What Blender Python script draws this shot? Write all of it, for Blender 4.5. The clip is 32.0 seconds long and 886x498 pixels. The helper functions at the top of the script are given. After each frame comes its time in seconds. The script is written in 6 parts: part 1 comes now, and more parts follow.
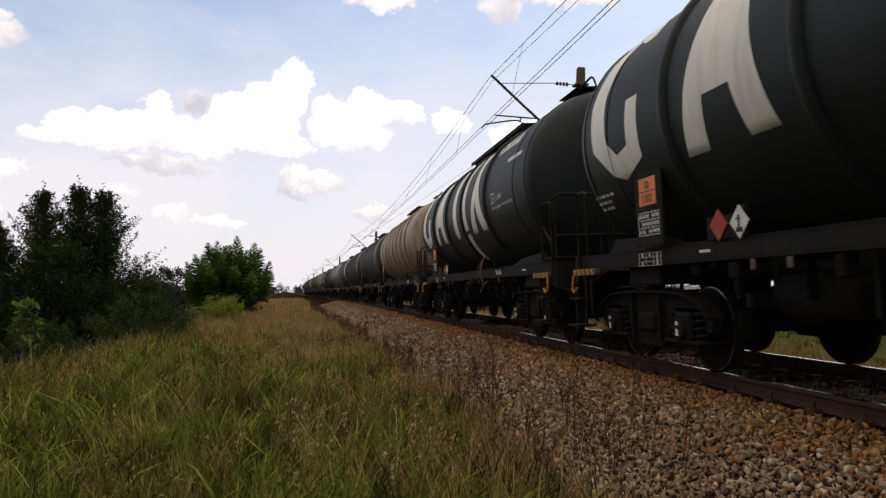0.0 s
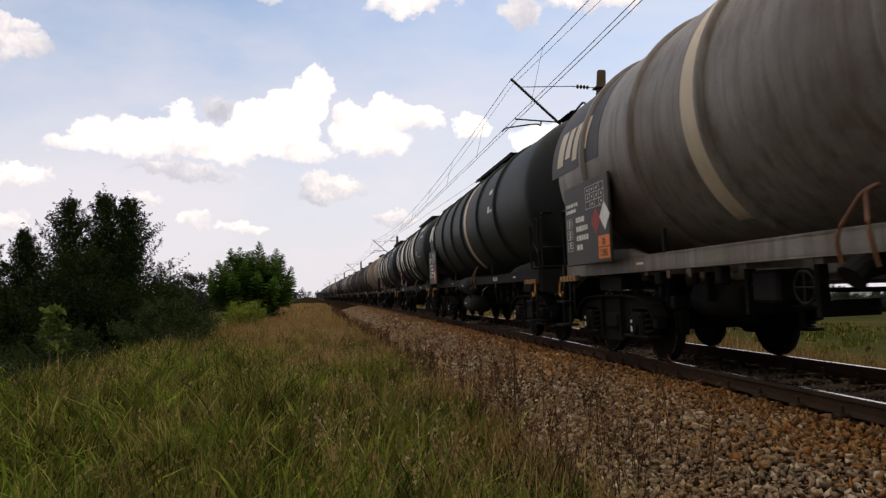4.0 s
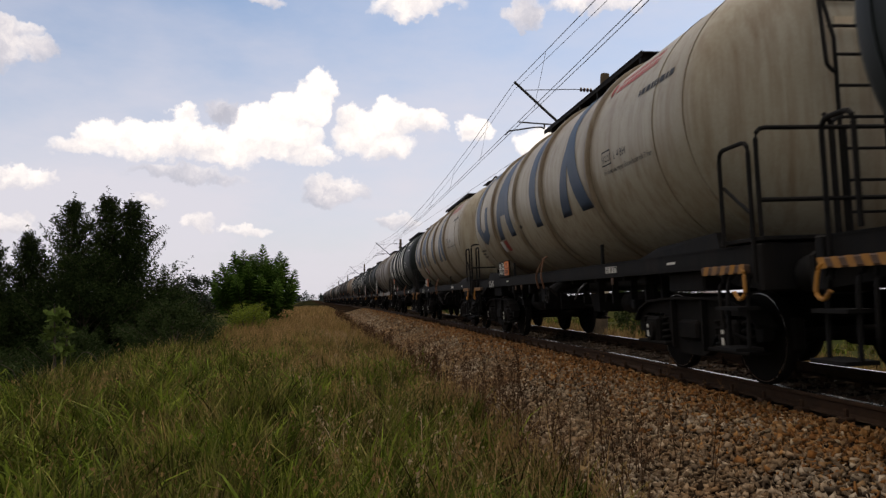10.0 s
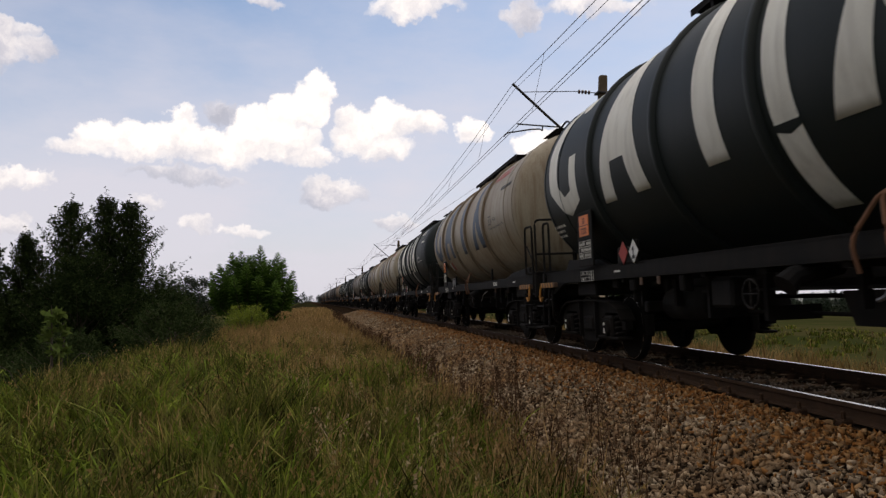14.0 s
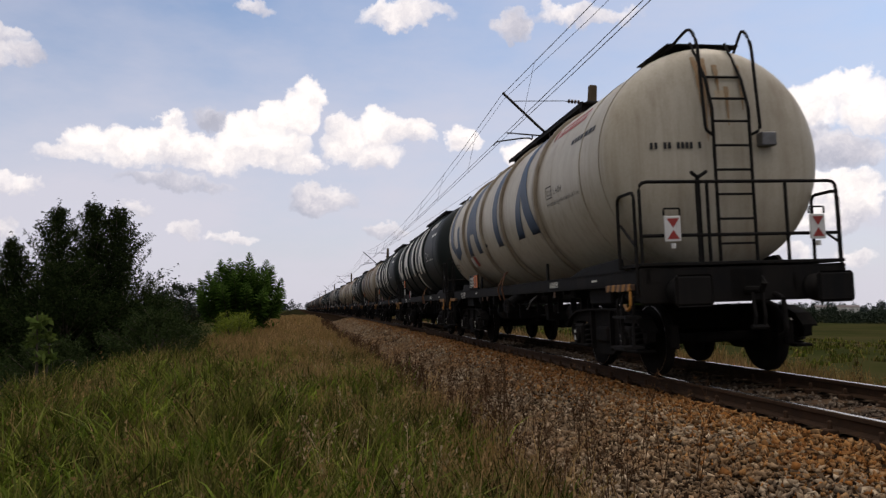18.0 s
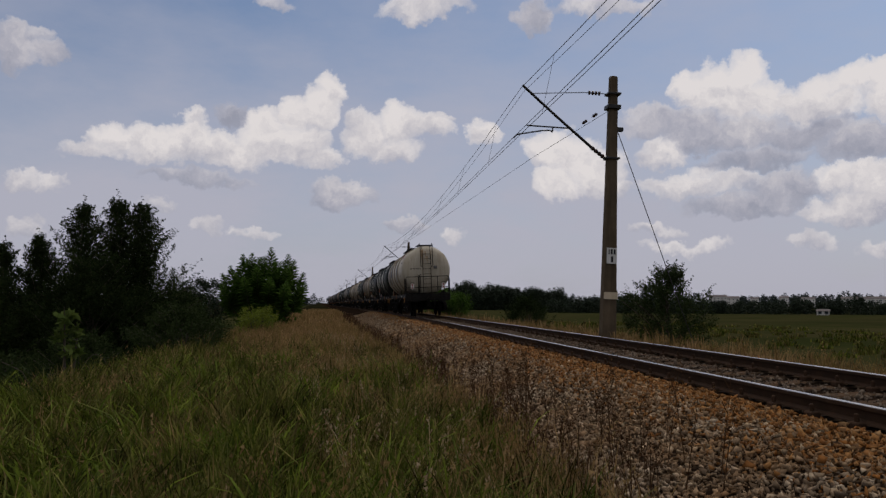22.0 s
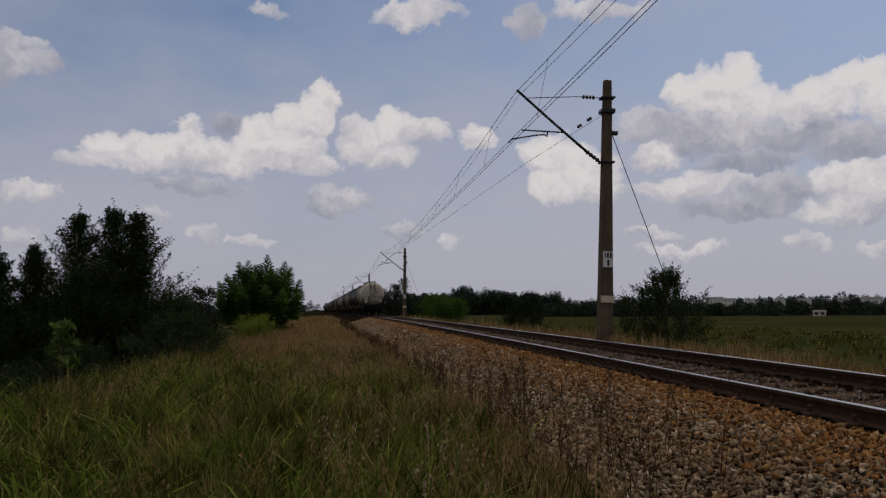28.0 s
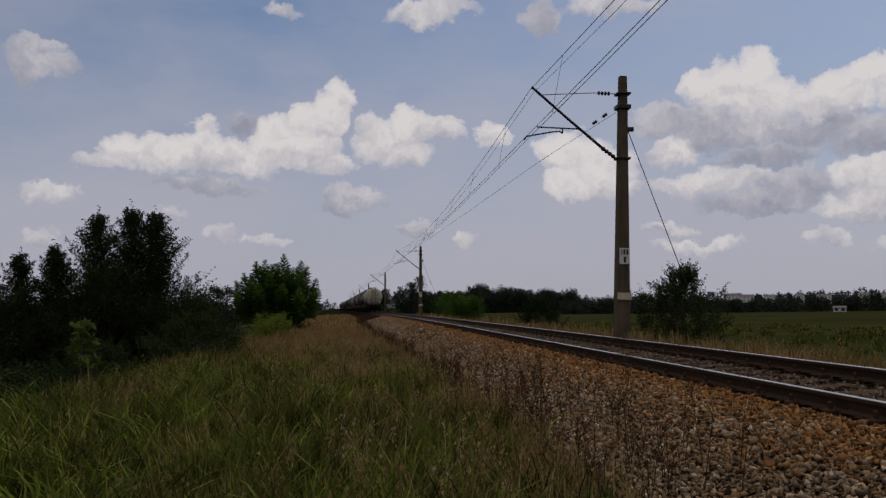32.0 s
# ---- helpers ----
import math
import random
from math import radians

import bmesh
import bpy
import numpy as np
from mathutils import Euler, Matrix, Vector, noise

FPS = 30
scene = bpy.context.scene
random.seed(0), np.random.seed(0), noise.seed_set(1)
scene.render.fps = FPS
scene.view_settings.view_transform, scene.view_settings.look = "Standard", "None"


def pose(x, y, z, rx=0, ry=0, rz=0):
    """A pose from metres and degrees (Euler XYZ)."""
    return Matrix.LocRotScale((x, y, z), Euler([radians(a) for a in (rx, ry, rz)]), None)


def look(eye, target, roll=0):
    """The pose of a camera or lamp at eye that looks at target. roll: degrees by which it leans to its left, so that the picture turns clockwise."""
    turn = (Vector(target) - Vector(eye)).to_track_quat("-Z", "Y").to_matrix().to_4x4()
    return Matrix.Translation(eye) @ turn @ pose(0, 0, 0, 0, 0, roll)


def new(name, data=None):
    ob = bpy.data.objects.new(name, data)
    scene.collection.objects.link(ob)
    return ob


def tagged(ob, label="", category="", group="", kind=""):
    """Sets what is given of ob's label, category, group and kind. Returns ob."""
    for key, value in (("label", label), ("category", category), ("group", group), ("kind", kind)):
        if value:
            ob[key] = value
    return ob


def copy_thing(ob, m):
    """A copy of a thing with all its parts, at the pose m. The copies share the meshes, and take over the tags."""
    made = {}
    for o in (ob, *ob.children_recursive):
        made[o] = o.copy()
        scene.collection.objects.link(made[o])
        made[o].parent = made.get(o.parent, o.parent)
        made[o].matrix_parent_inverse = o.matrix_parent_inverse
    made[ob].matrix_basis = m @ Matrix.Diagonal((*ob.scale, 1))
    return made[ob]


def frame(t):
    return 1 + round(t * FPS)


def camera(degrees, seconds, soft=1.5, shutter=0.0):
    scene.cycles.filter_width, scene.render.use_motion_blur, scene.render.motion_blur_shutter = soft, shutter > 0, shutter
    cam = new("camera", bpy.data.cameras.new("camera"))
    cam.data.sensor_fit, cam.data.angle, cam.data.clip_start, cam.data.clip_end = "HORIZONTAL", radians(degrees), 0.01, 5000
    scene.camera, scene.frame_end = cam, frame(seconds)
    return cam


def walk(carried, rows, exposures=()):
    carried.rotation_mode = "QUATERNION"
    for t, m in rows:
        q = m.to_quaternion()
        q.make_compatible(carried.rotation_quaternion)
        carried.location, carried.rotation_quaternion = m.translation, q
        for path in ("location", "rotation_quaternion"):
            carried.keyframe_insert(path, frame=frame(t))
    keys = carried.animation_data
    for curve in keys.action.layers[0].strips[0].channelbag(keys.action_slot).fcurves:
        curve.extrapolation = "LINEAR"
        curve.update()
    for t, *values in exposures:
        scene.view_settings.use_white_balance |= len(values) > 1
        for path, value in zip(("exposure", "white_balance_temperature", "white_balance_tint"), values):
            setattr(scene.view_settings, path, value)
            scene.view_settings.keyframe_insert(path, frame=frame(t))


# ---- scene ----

# ---- plan: track plane, curve and the camera's stand ----
CANT = radians(2.2)          # the track leans to the inside of its curve
KAPPA = 0.00039              # curvature of the track, to the left
CURVE_END = 115.0            # from there on the track runs straight
XC = 4.905                   # from the eye to the track's middle
EYE_Z = 0.811                # eye over the rail top at the track's middle
TILT = Matrix.Translation((0, 0, EYE_Z)) @ Matrix.Rotation(-CANT, 4, "Y")


def line_at(s, d):
    """The track's line in plan: a curve to the left that runs out into a straight."""
    c = min(s, CURVE_END)
    a = KAPPA * c
    x = XC - (1 - math.cos(a)) / KAPPA + d * math.cos(a) - (s - c) * math.sin(a)
    y = math.sin(a) / KAPPA + d * math.sin(a) + (s - c) * math.cos(a)
    return x, y, a


def on_track(s, d=0.0, z=0.0, turn=0.0):
    """The pose of a point s metres along the track, d to its right and z over the rails."""
    x, y, a = line_at(s, d)
    return TILT @ Matrix.Translation((x, y, z - 1.0)) @ Matrix.Rotation(a + turn, 4, "Z")


def rail_z(s):
    return on_track(s).translation.z


def upright(s, d, z):
    """A level pose at that place, z in metres over the rail at that point of the track."""
    x, y, a = line_at(s, d)
    return Matrix.Translation((x, y, z + rail_z(s))) @ Matrix.Rotation(a, 4, "Z")


def carried_pose(yaw, pitch, roll):
    return TILT @ pose(0, 0, 0, 90 + pitch, 0, -yaw) @ pose(0, 0, 0, 0, 0, -roll)


# ---- camera: seconds, degrees right of the track, up, and of lean ----
PATH = [
    (0.0, 9.58, 2.90, 2.10),
    (0.5, 9.54, 2.95, 2.12),
    (1.0, 9.53, 3.05, 2.10),
    (1.5, 9.50, 3.11, 2.08),
    (2.0, 9.30, 3.19, 2.15),
    (2.5, 9.01, 3.28, 2.22),
    (3.0, 8.56, 3.40, 2.24),
    (3.5, 8.07, 3.38, 2.26),
    (5.5, 8.11, 3.09, 2.63),
    (6.0, 8.15, 3.18, 2.76),
    (6.5, 8.10, 3.30, 2.89),
    (7.0, 8.12, 3.24, 2.69),
    (7.5, 8.08, 3.29, 2.51),
    (8.0, 7.94, 3.43, 2.36),
    (8.5, 7.90, 3.47, 2.32),
    (9.0, 7.92, 3.41, 2.21),
    (9.5, 7.83, 3.43, 2.28),
    (10.0, 7.74, 3.54, 2.31),
    (10.5, 7.77, 3.57, 2.34),
    (11.0, 7.83, 3.61, 2.38),
    (11.5, 7.85, 3.71, 2.35),
    (12.0, 7.89, 3.80, 2.30),
    (12.5, 8.06, 3.85, 2.42),
    (13.0, 8.18, 3.83, 2.47),
    (13.5, 8.00, 3.71, 2.35),
    (14.0, 7.90, 3.66, 2.21),
    (14.5, 8.08, 3.72, 2.11),
    (16.5, 8.93, 4.39, 1.86),
    (17.0, 8.82, 4.53, 1.86),
    (17.5, 8.84, 4.48, 1.91),
    (18.0, 8.74, 4.25, 1.92),
    (18.5, 8.43, 4.05, 1.93),
    (19.0, 8.08, 3.91, 1.93),
    (19.5, 7.76, 3.79, 2.00),
    (20.0, 7.41, 3.77, 2.03),
    (20.5, 7.17, 3.73, 2.02),
    (21.0, 7.01, 3.68, 2.01),
    (21.5, 7.00, 3.71, 2.09),
    (22.0, 7.13, 3.81, 2.21),
    (22.5, 7.39, 3.83, 2.28),
    (23.0, 7.68, 3.86, 2.27),
    (23.5, 7.73, 3.83, 2.31),
    (24.0, 7.67, 3.81, 2.35),
    (24.5, 7.58, 3.82, 2.35),
    (25.0, 7.54, 3.93, 2.28),
    (25.5, 7.51, 3.90, 2.30),
    (27.5, 7.33, 4.13, 2.54),
    (28.0, 7.43, 4.21, 2.89),
    (28.5, 7.60, 4.26, 3.14),
    (29.0, 7.62, 4.08, 3.31),
    (29.5, 7.41, 3.90, 3.40),
    (30.0, 7.22, 3.96, 3.42),
    (30.5, 7.04, 4.13, 3.33),
    (31.0, 6.86, 4.27, 3.25),
    (31.5, 6.62, 4.24, 3.19),
    (32.0, 6.22, 4.12, 3.22),
]
cam = camera(61.41, 32.0, soft=1.35, shutter=0.12)
walk(cam, [(t, carried_pose(a, b, c)) for t, a, b, c in PATH],
     exposures=[(0.0, 1.05, 7290, 14), (3.0, 0.97, 7290, 14), (6.0, 0.90, 7140, 14), (9.0, 0.80, 7090, 14), (13.0, 0.74, 6990, 14), (17.0, 0.74, 6890, 15), (18.0, 0.64, 6790, 15),
                (19.0, 0.42, 6640, 14), (20.0, 0.20, 6570, 15), (22.0, 0.00, 6530, 15), (25.0, -0.09, 6520, 15), (28.0, -0.12, 6520, 15), (32.0, -0.12, 6520, 15)])

# ---- light ----
SUN_AZ, SUN_EL = radians(55), radians(56)      # from straight ahead of the track, left is negative
sun = new("sun", bpy.data.lights.new("sun", "SUN"))
sun.data.energy, sun.data.angle, sun.data.color = 0.32, radians(20), (1.0, 0.90, 0.76)
to_sun = Vector((math.sin(SUN_AZ) * math.cos(SUN_EL), math.cos(SUN_AZ) * math.cos(SUN_EL), math.sin(SUN_EL)))
sun.matrix_world = look(to_sun * 100, (0, 0, 0))
tagged(sun, kind="structure")


class Nodes:
    """Short hand for node trees."""

    def __init__(self, tree):
        self.t = tree
        tree.nodes.clear()

    def add(self, kind, ins=(), **props):
        n = self.t.nodes.new(kind)
        for k, v in props.items():
            if k == "operation":
                n.operation = v
            elif k == "blend":
                n.data_type, n.blend_type = "RGBA", v
            elif k == "sky":
                n.sky_type, n.sun_disc = v, False
            elif k == "dims":
                n.noise_dimensions = v
            elif k == "feature":
                n.feature = v
        for key, val in dict(ins).items():
            sock = n.inputs[key]
            if isinstance(val, bpy.types.NodeSocket):
                self.t.links.new(val, sock)
            else:
                sock.default_value = val
        return n

    def math(self, op, a, b=0.0, c=0.0):
        return self.add("ShaderNodeMath", {0: a, 1: b, 2: c}, operation=op).outputs[0]

    def vec(self, op, a, b=(0, 0, 0)):
        n = self.add("ShaderNodeVectorMath", {0: a, 1: b}, operation=op)
        return n.outputs["Value"] if op in ("DOT_PRODUCT", "DISTANCE", "LENGTH") else n.outputs[0]

    def mix(self, f, a, b, blend="MIX"):
        n = self.add("ShaderNodeMix", blend=blend)
        for sock, val in ((n.inputs["Factor"], f), (n.inputs[6], a), (n.inputs[7], b)):
            if isinstance(val, bpy.types.NodeSocket):
                self.t.links.new(val, sock)
            else:
                sock.default_value = val if isinstance(val, (int, float)) else (*val[:3], 1.0)
        return n.outputs[2]

    def ramp(self, f, stops):
        n = self.t.nodes.new("ShaderNodeValToRGB")
        while len(n.color_ramp.elements) < len(stops):
            n.color_ramp.elements.new(0.5)
        for e, (p, c) in zip(n.color_ramp.elements, stops):
            e.position, e.color = p, (c, c, c, 1) if isinstance(c, (int, float)) else (*c[:3], 1)
        self.t.links.new(f, n.inputs[0])
        return n.outputs[0]

    def noise(self, vector, scale, detail=4.0, rough=0.55):
        n = self.add("ShaderNodeTexNoise", {"Vector": vector, "Scale": scale, "Detail": detail, "Roughness": rough})
        return n.outputs["Fac"], n.outputs["Color"]


# lobes of the clouds: azimuth from the track's line and height over the horizon, half width and half height in degrees, and how brightly lit
LEFT_BANK = [
    (-18.4, 10.2, 1.75, 0.78, 0.8), (-17.3, 11.1, 1.57, 1.10, 0.95), (-15.1, 11.2, 2.19, 1.51, 0.85), (-12.1, 13.2, 0.97, 0.73, 1), (-12.4, 11.5, 2.43, 1.62, 0.9), (-9.3, 11.3, 2.89, 1.40, 0.8),
    (-6.2, 13.5, 1.25, 1.33, 1), (-6.0, 12.0, 2.51, 2.00, 0.9), (-4.4, 14.4, 1.08, 1.50, 1), (-2.9, 14.7, 1.51, 1.67, 1), (-1.7, 15.9, 1.25, 1.34, 1), (-3.9, 11.8, 2.11, 1.77, 0.9),
    (-8.6, 13.8, 1.72, 0.82, 0.1),
]
MIDDLE_BANK = [
    (-2.0, 10.9, 1.49, 1.02, 0.85), (0.4, 13.7, 1.19, 0.76, 0.8), (1.2, 12.5, 1.92, 1.70, 0.75), (3.9, 13.4, 1.92, 1.53, 0.85), (6.0, 13.4, 1.71, 1.11, 0.8), (6.9, 14.2, 0.94, 0.47, 0.7),
    (3.4, 11.4, 2.36, 1.03, 0.7), (9.8, 13.2, 1.37, 1.28, 0.85), (15.2, 11.6, 1.95, 1.61, 0.95), (17.2, 11.3, 2.32, 1.78, 0.95), (15.6, 9.2, 1.92, 1.36, 0.95), (19.0, 9.8, 2.11, 1.90, 0.85),
    (20.3, 8.2, 1.26, 1.01, 0.7),
]
RIGHT_HEADS = [
    (29.5, 16.0, 1.64, 1.64, 1), (27.8, 15.7, 1.78, 1.50, 1), (24.8, 15.3, 1.13, 1.29, 0.95), (26.3, 14.8, 2.32, 1.52, 0.95), (28.8, 14.4, 2.45, 1.81, 0.9), (30.7, 14.3, 1.75, 1.63, 0.95),
    (37.3, 14.8, 1.39, 1.24, 1), (35.8, 14.4, 1.86, 1.12, 1), (33.7, 14.3, 1.59, 1.14, 0.95), (38.3, 13.3, 1.82, 1.64, 0.95), (34.0, 13.1, 2.66, 1.22, 0.8), (32.4, 13.5, 1.73, 1.23, 0.85),
]
RIGHT_BELLIES = [
    (22.8, 12.8, 2.06, 1.03, 0.4), (25.5, 12.2, 2.84, 1.38, 0.35), (28.8, 11.9, 3.18, 1.35, 0.42), (32.8, 11.4, 3.47, 1.16, 0.3), (36.5, 10.5, 2.62, 1.27, 0.36), (33.2, 12.1, 1.38, 0.50, 0.0),
    (35.5, 12.0, 0.75, 0.41, 0.1), (29.9, 10.0, 4.36, 0.87, 0.28), (31.8, 8.0, 2.75, 1.33, 0.34), (29.0, 6.9, 4.01, 0.96, 0.3),
]
RIGHT_LOWER = [
    (23.2, 10.9, 1.65, 0.91, 0.7), (26.0, 9.5, 1.47, 0.57, 0.95), (24.8, 8.5, 2.88, 0.99, 0.8), (28.1, 8.6, 2.42, 0.81, 0.8), (35.2, 8.2, 1.33, 1.14, 0.85), (37.0, 8.1, 1.87, 1.31, 0.8),
    (37.9, 7.1, 1.49, 1.49, 0.75), (34.1, 6.1, 1.54, 0.77, 0.8), (36.1, 6.2, 2.27, 1.29, 0.6),
]
SMALL_CLOUDS = [
    (-21.4, 8.7, 1.06, 0.76, 0.7), (-23.0, 8.8, 0.82, 0.75, 0.6), (-22.4, 17.6, 1.39, 0.66, 0.45), (-21.6, 16.5, 1.48, 0.92, 0.42), (-23.5, 16.7, 1.45, 1.63, 0.4), (-6.1, 21.5, 1.20, 0.48, 0.6),
    (5.4, 22.1, 3.48, 0.82, 0.7), (19.5, 21.9, 4.40, 0.72, 0.65), (-14.1, 6.7, 1.45, 0.53, 0.55), (-10.4, 5.6, 1.49, 0.70, 0.55), (-7.1, 5.1, 1.68, 0.46, 0.7), (-22.7, 5.1, 1.13, 0.90, 0.5),
    (7.8, 5.2, 1.13, 0.56, 0.75),
]
LOW_CLOUDS = [
    (23.9, 4.1, 1.87, 0.46, 0.8), (26.3, 4.2, 2.05, 0.53, 0.85), (23.1, 5.3, 2.08, 0.46, 0.5), (33.7, 4.0, 1.36, 0.74, 0.65), (38.0, 3.5, 1.49, 0.71, 0.7), (14.0, 20.9, 1.23, 1.23, 0.4),
    (4.0, 6.1, 1.73, 0.69, 0.45), (-11.6, 9.0, 4.50, 0.57, 0.25), (-0.5, 8.2, 2.57, 1.03, 0.38),
]
CLOUDS = LEFT_BANK + MIDDLE_BANK + RIGHT_HEADS + RIGHT_BELLIES + RIGHT_LOWER + SMALL_CLOUDS + LOW_CLOUDS


def make_world():
    world = bpy.data.worlds.new("sky")
    scene.world = world
    world.use_nodes = True
    n = Nodes(world.node_tree)
    sky = n.add("ShaderNodeTexSky", sky="NISHITA")
    sky.sun_elevation, sky.sun_rotation = SUN_EL, SUN_AZ
    sky.air_density, sky.dust_density, sky.ozone_density = 1.0, 1.6, 1.4
    d = n.add("ShaderNodeTexCoord").outputs["Generated"]
    # billowing edges at three scales
    p = d
    for size, reach in ((9.0, 0.070), (28.0, 0.036), (80.0, 0.015)):
        warp = n.vec("SUBTRACT", n.noise(d, size, 5.0, 0.6)[1], (0.5, 0.5, 0.5))
        p = n.vec("ADD", p, n.vec("MULTIPLY", warp, (reach, reach, reach)))
    thick, weight, light = None, None, None
    for az, el, w, h, bright in CLOUDS:
        a, e = radians(az), radians(el)
        c = Vector((math.sin(a) * math.cos(e), math.cos(a) * math.cos(e), math.sin(e)))
        side = Vector((math.cos(a), -math.sin(a), 0)) / (radians(w) * 1.12)
        up = Vector((-math.sin(a) * math.sin(e), -math.cos(a) * math.sin(e), math.cos(e))) / (radians(h) * 1.12)
        u = n.math("SUBTRACT", n.vec("DOT_PRODUCT", p, tuple(side)), c.dot(side))
        v = n.math("SUBTRACT", n.vec("DOT_PRODUCT", p, tuple(up)), c.dot(up))
        r2 = n.math("MULTIPLY_ADD", u, u, n.math("MULTIPLY", v, v))
        strong = 0.22 + 0.78 * min(1.0, h / 1.35)
        m = n.math("MULTIPLY_ADD", r2, -strong, strong)
        k = n.math("MAXIMUM", m, 0.0)
        k = n.math("MULTIPLY", k, k)
        top = n.math("MULTIPLY_ADD", v, 0.30, bright)
        thick = m if thick is None else n.math("SMOOTH_MAX", thick, m, 0.10)
        weight = n.math("ADD", k, 0.0004) if weight is None else n.math("ADD", weight, k)
        light = n.math("MULTIPLY", k, top) if light is None else n.math("MULTIPLY_ADD", k, top, light)
    glow = n.math("DIVIDE", light, weight)
    # a veil all round, thicker to the horizon, and made-up cloud outside the view
    sep = n.add("ShaderNodeSeparateXYZ", {0: d}).outputs
    flat = n.vec("MULTIPLY", d, (1.0, 1.0, 2.6))
    front = n.ramp(n.math("ADD", n.math("MULTIPLY", sep["Y"], 0.5), 0.5), [(0.70, 0.0), (0.80, 1.0)])
    veil = n.ramp(n.noise(flat, 2.6, 6.0, 0.6)[0], [(0.36, 0.0), (0.72, 1.0)])
    low = n.ramp(sep["Z"], [(0.0, 1.0), (0.12, 0.92), (0.22, 0.60), (0.35, 0.16), (1.0, 0.02)])
    body = n.math("MULTIPLY", n.ramp(thick, [(0.0, 0.0), (0.12, 0.22), (0.32, 0.70), (0.70, 0.97)]), front)
    haze = n.math("MINIMUM", n.math("ADD", n.math("MULTIPLY", veil, 0.46), n.math("MULTIPLY", low, 0.8)), 0.93)
    base = n.mix(1.0, sky.outputs[0], (SKY_LIGHT * 0.84, SKY_LIGHT, SKY_LIGHT * 1.10), "MULTIPLY")
    base = n.mix(haze, base, (0.418, 0.428, 0.492))
    puff = n.math("SUBTRACT", n.noise(p, 26.0, 7.0, 0.62)[0], 0.5)
    tone = n.math("ADD", glow, n.math("MULTIPLY", puff, 1.5))
    lit = n.ramp(tone, [(0.0, (0.290, 0.310, 0.370)), (0.34, (0.400, 0.410, 0.460)), (0.66, (0.55, 0.545, 0.56)), (1.05, (0.720, 0.702, 0.680))])
    # outside the view: added broken cloud, darker low down and bright overhead with the sun behind it
    cover = n.ramp(n.noise(flat, 3.1, 7.0, 0.6)[0], [(0.40, 0.0), (0.62, 1.0)])
    # unseen gradient, set to darken the wagons' flanks and light their tops
    over = n.ramp(sep["Z"], [(0.0, (0.11, 0.12, 0.14)), (0.35, (0.21, 0.22, 0.25)), (0.62, (0.48, 0.48, 0.49)), (1.0, (1.08, 1.05, 1.01))])
    out_of_view = n.math("MAXIMUM", n.math("SUBTRACT", 1.0, front), n.ramp(sep["Z"], [(0.48, 0.0), (0.62, 1.0)]))
    base = n.mix(n.math("MULTIPLY", out_of_view, n.math("ADD", n.math("MULTIPLY", cover, 0.35), 0.6)), base, over)
    base = n.mix(body, base, lit)
    out = n.add("ShaderNodeBackground", {"Color": base, "Strength": 1.0})
    n.add("ShaderNodeOutputWorld", {"Surface": out.outputs[0]})


SKY_LIGHT = 0.075
make_world()

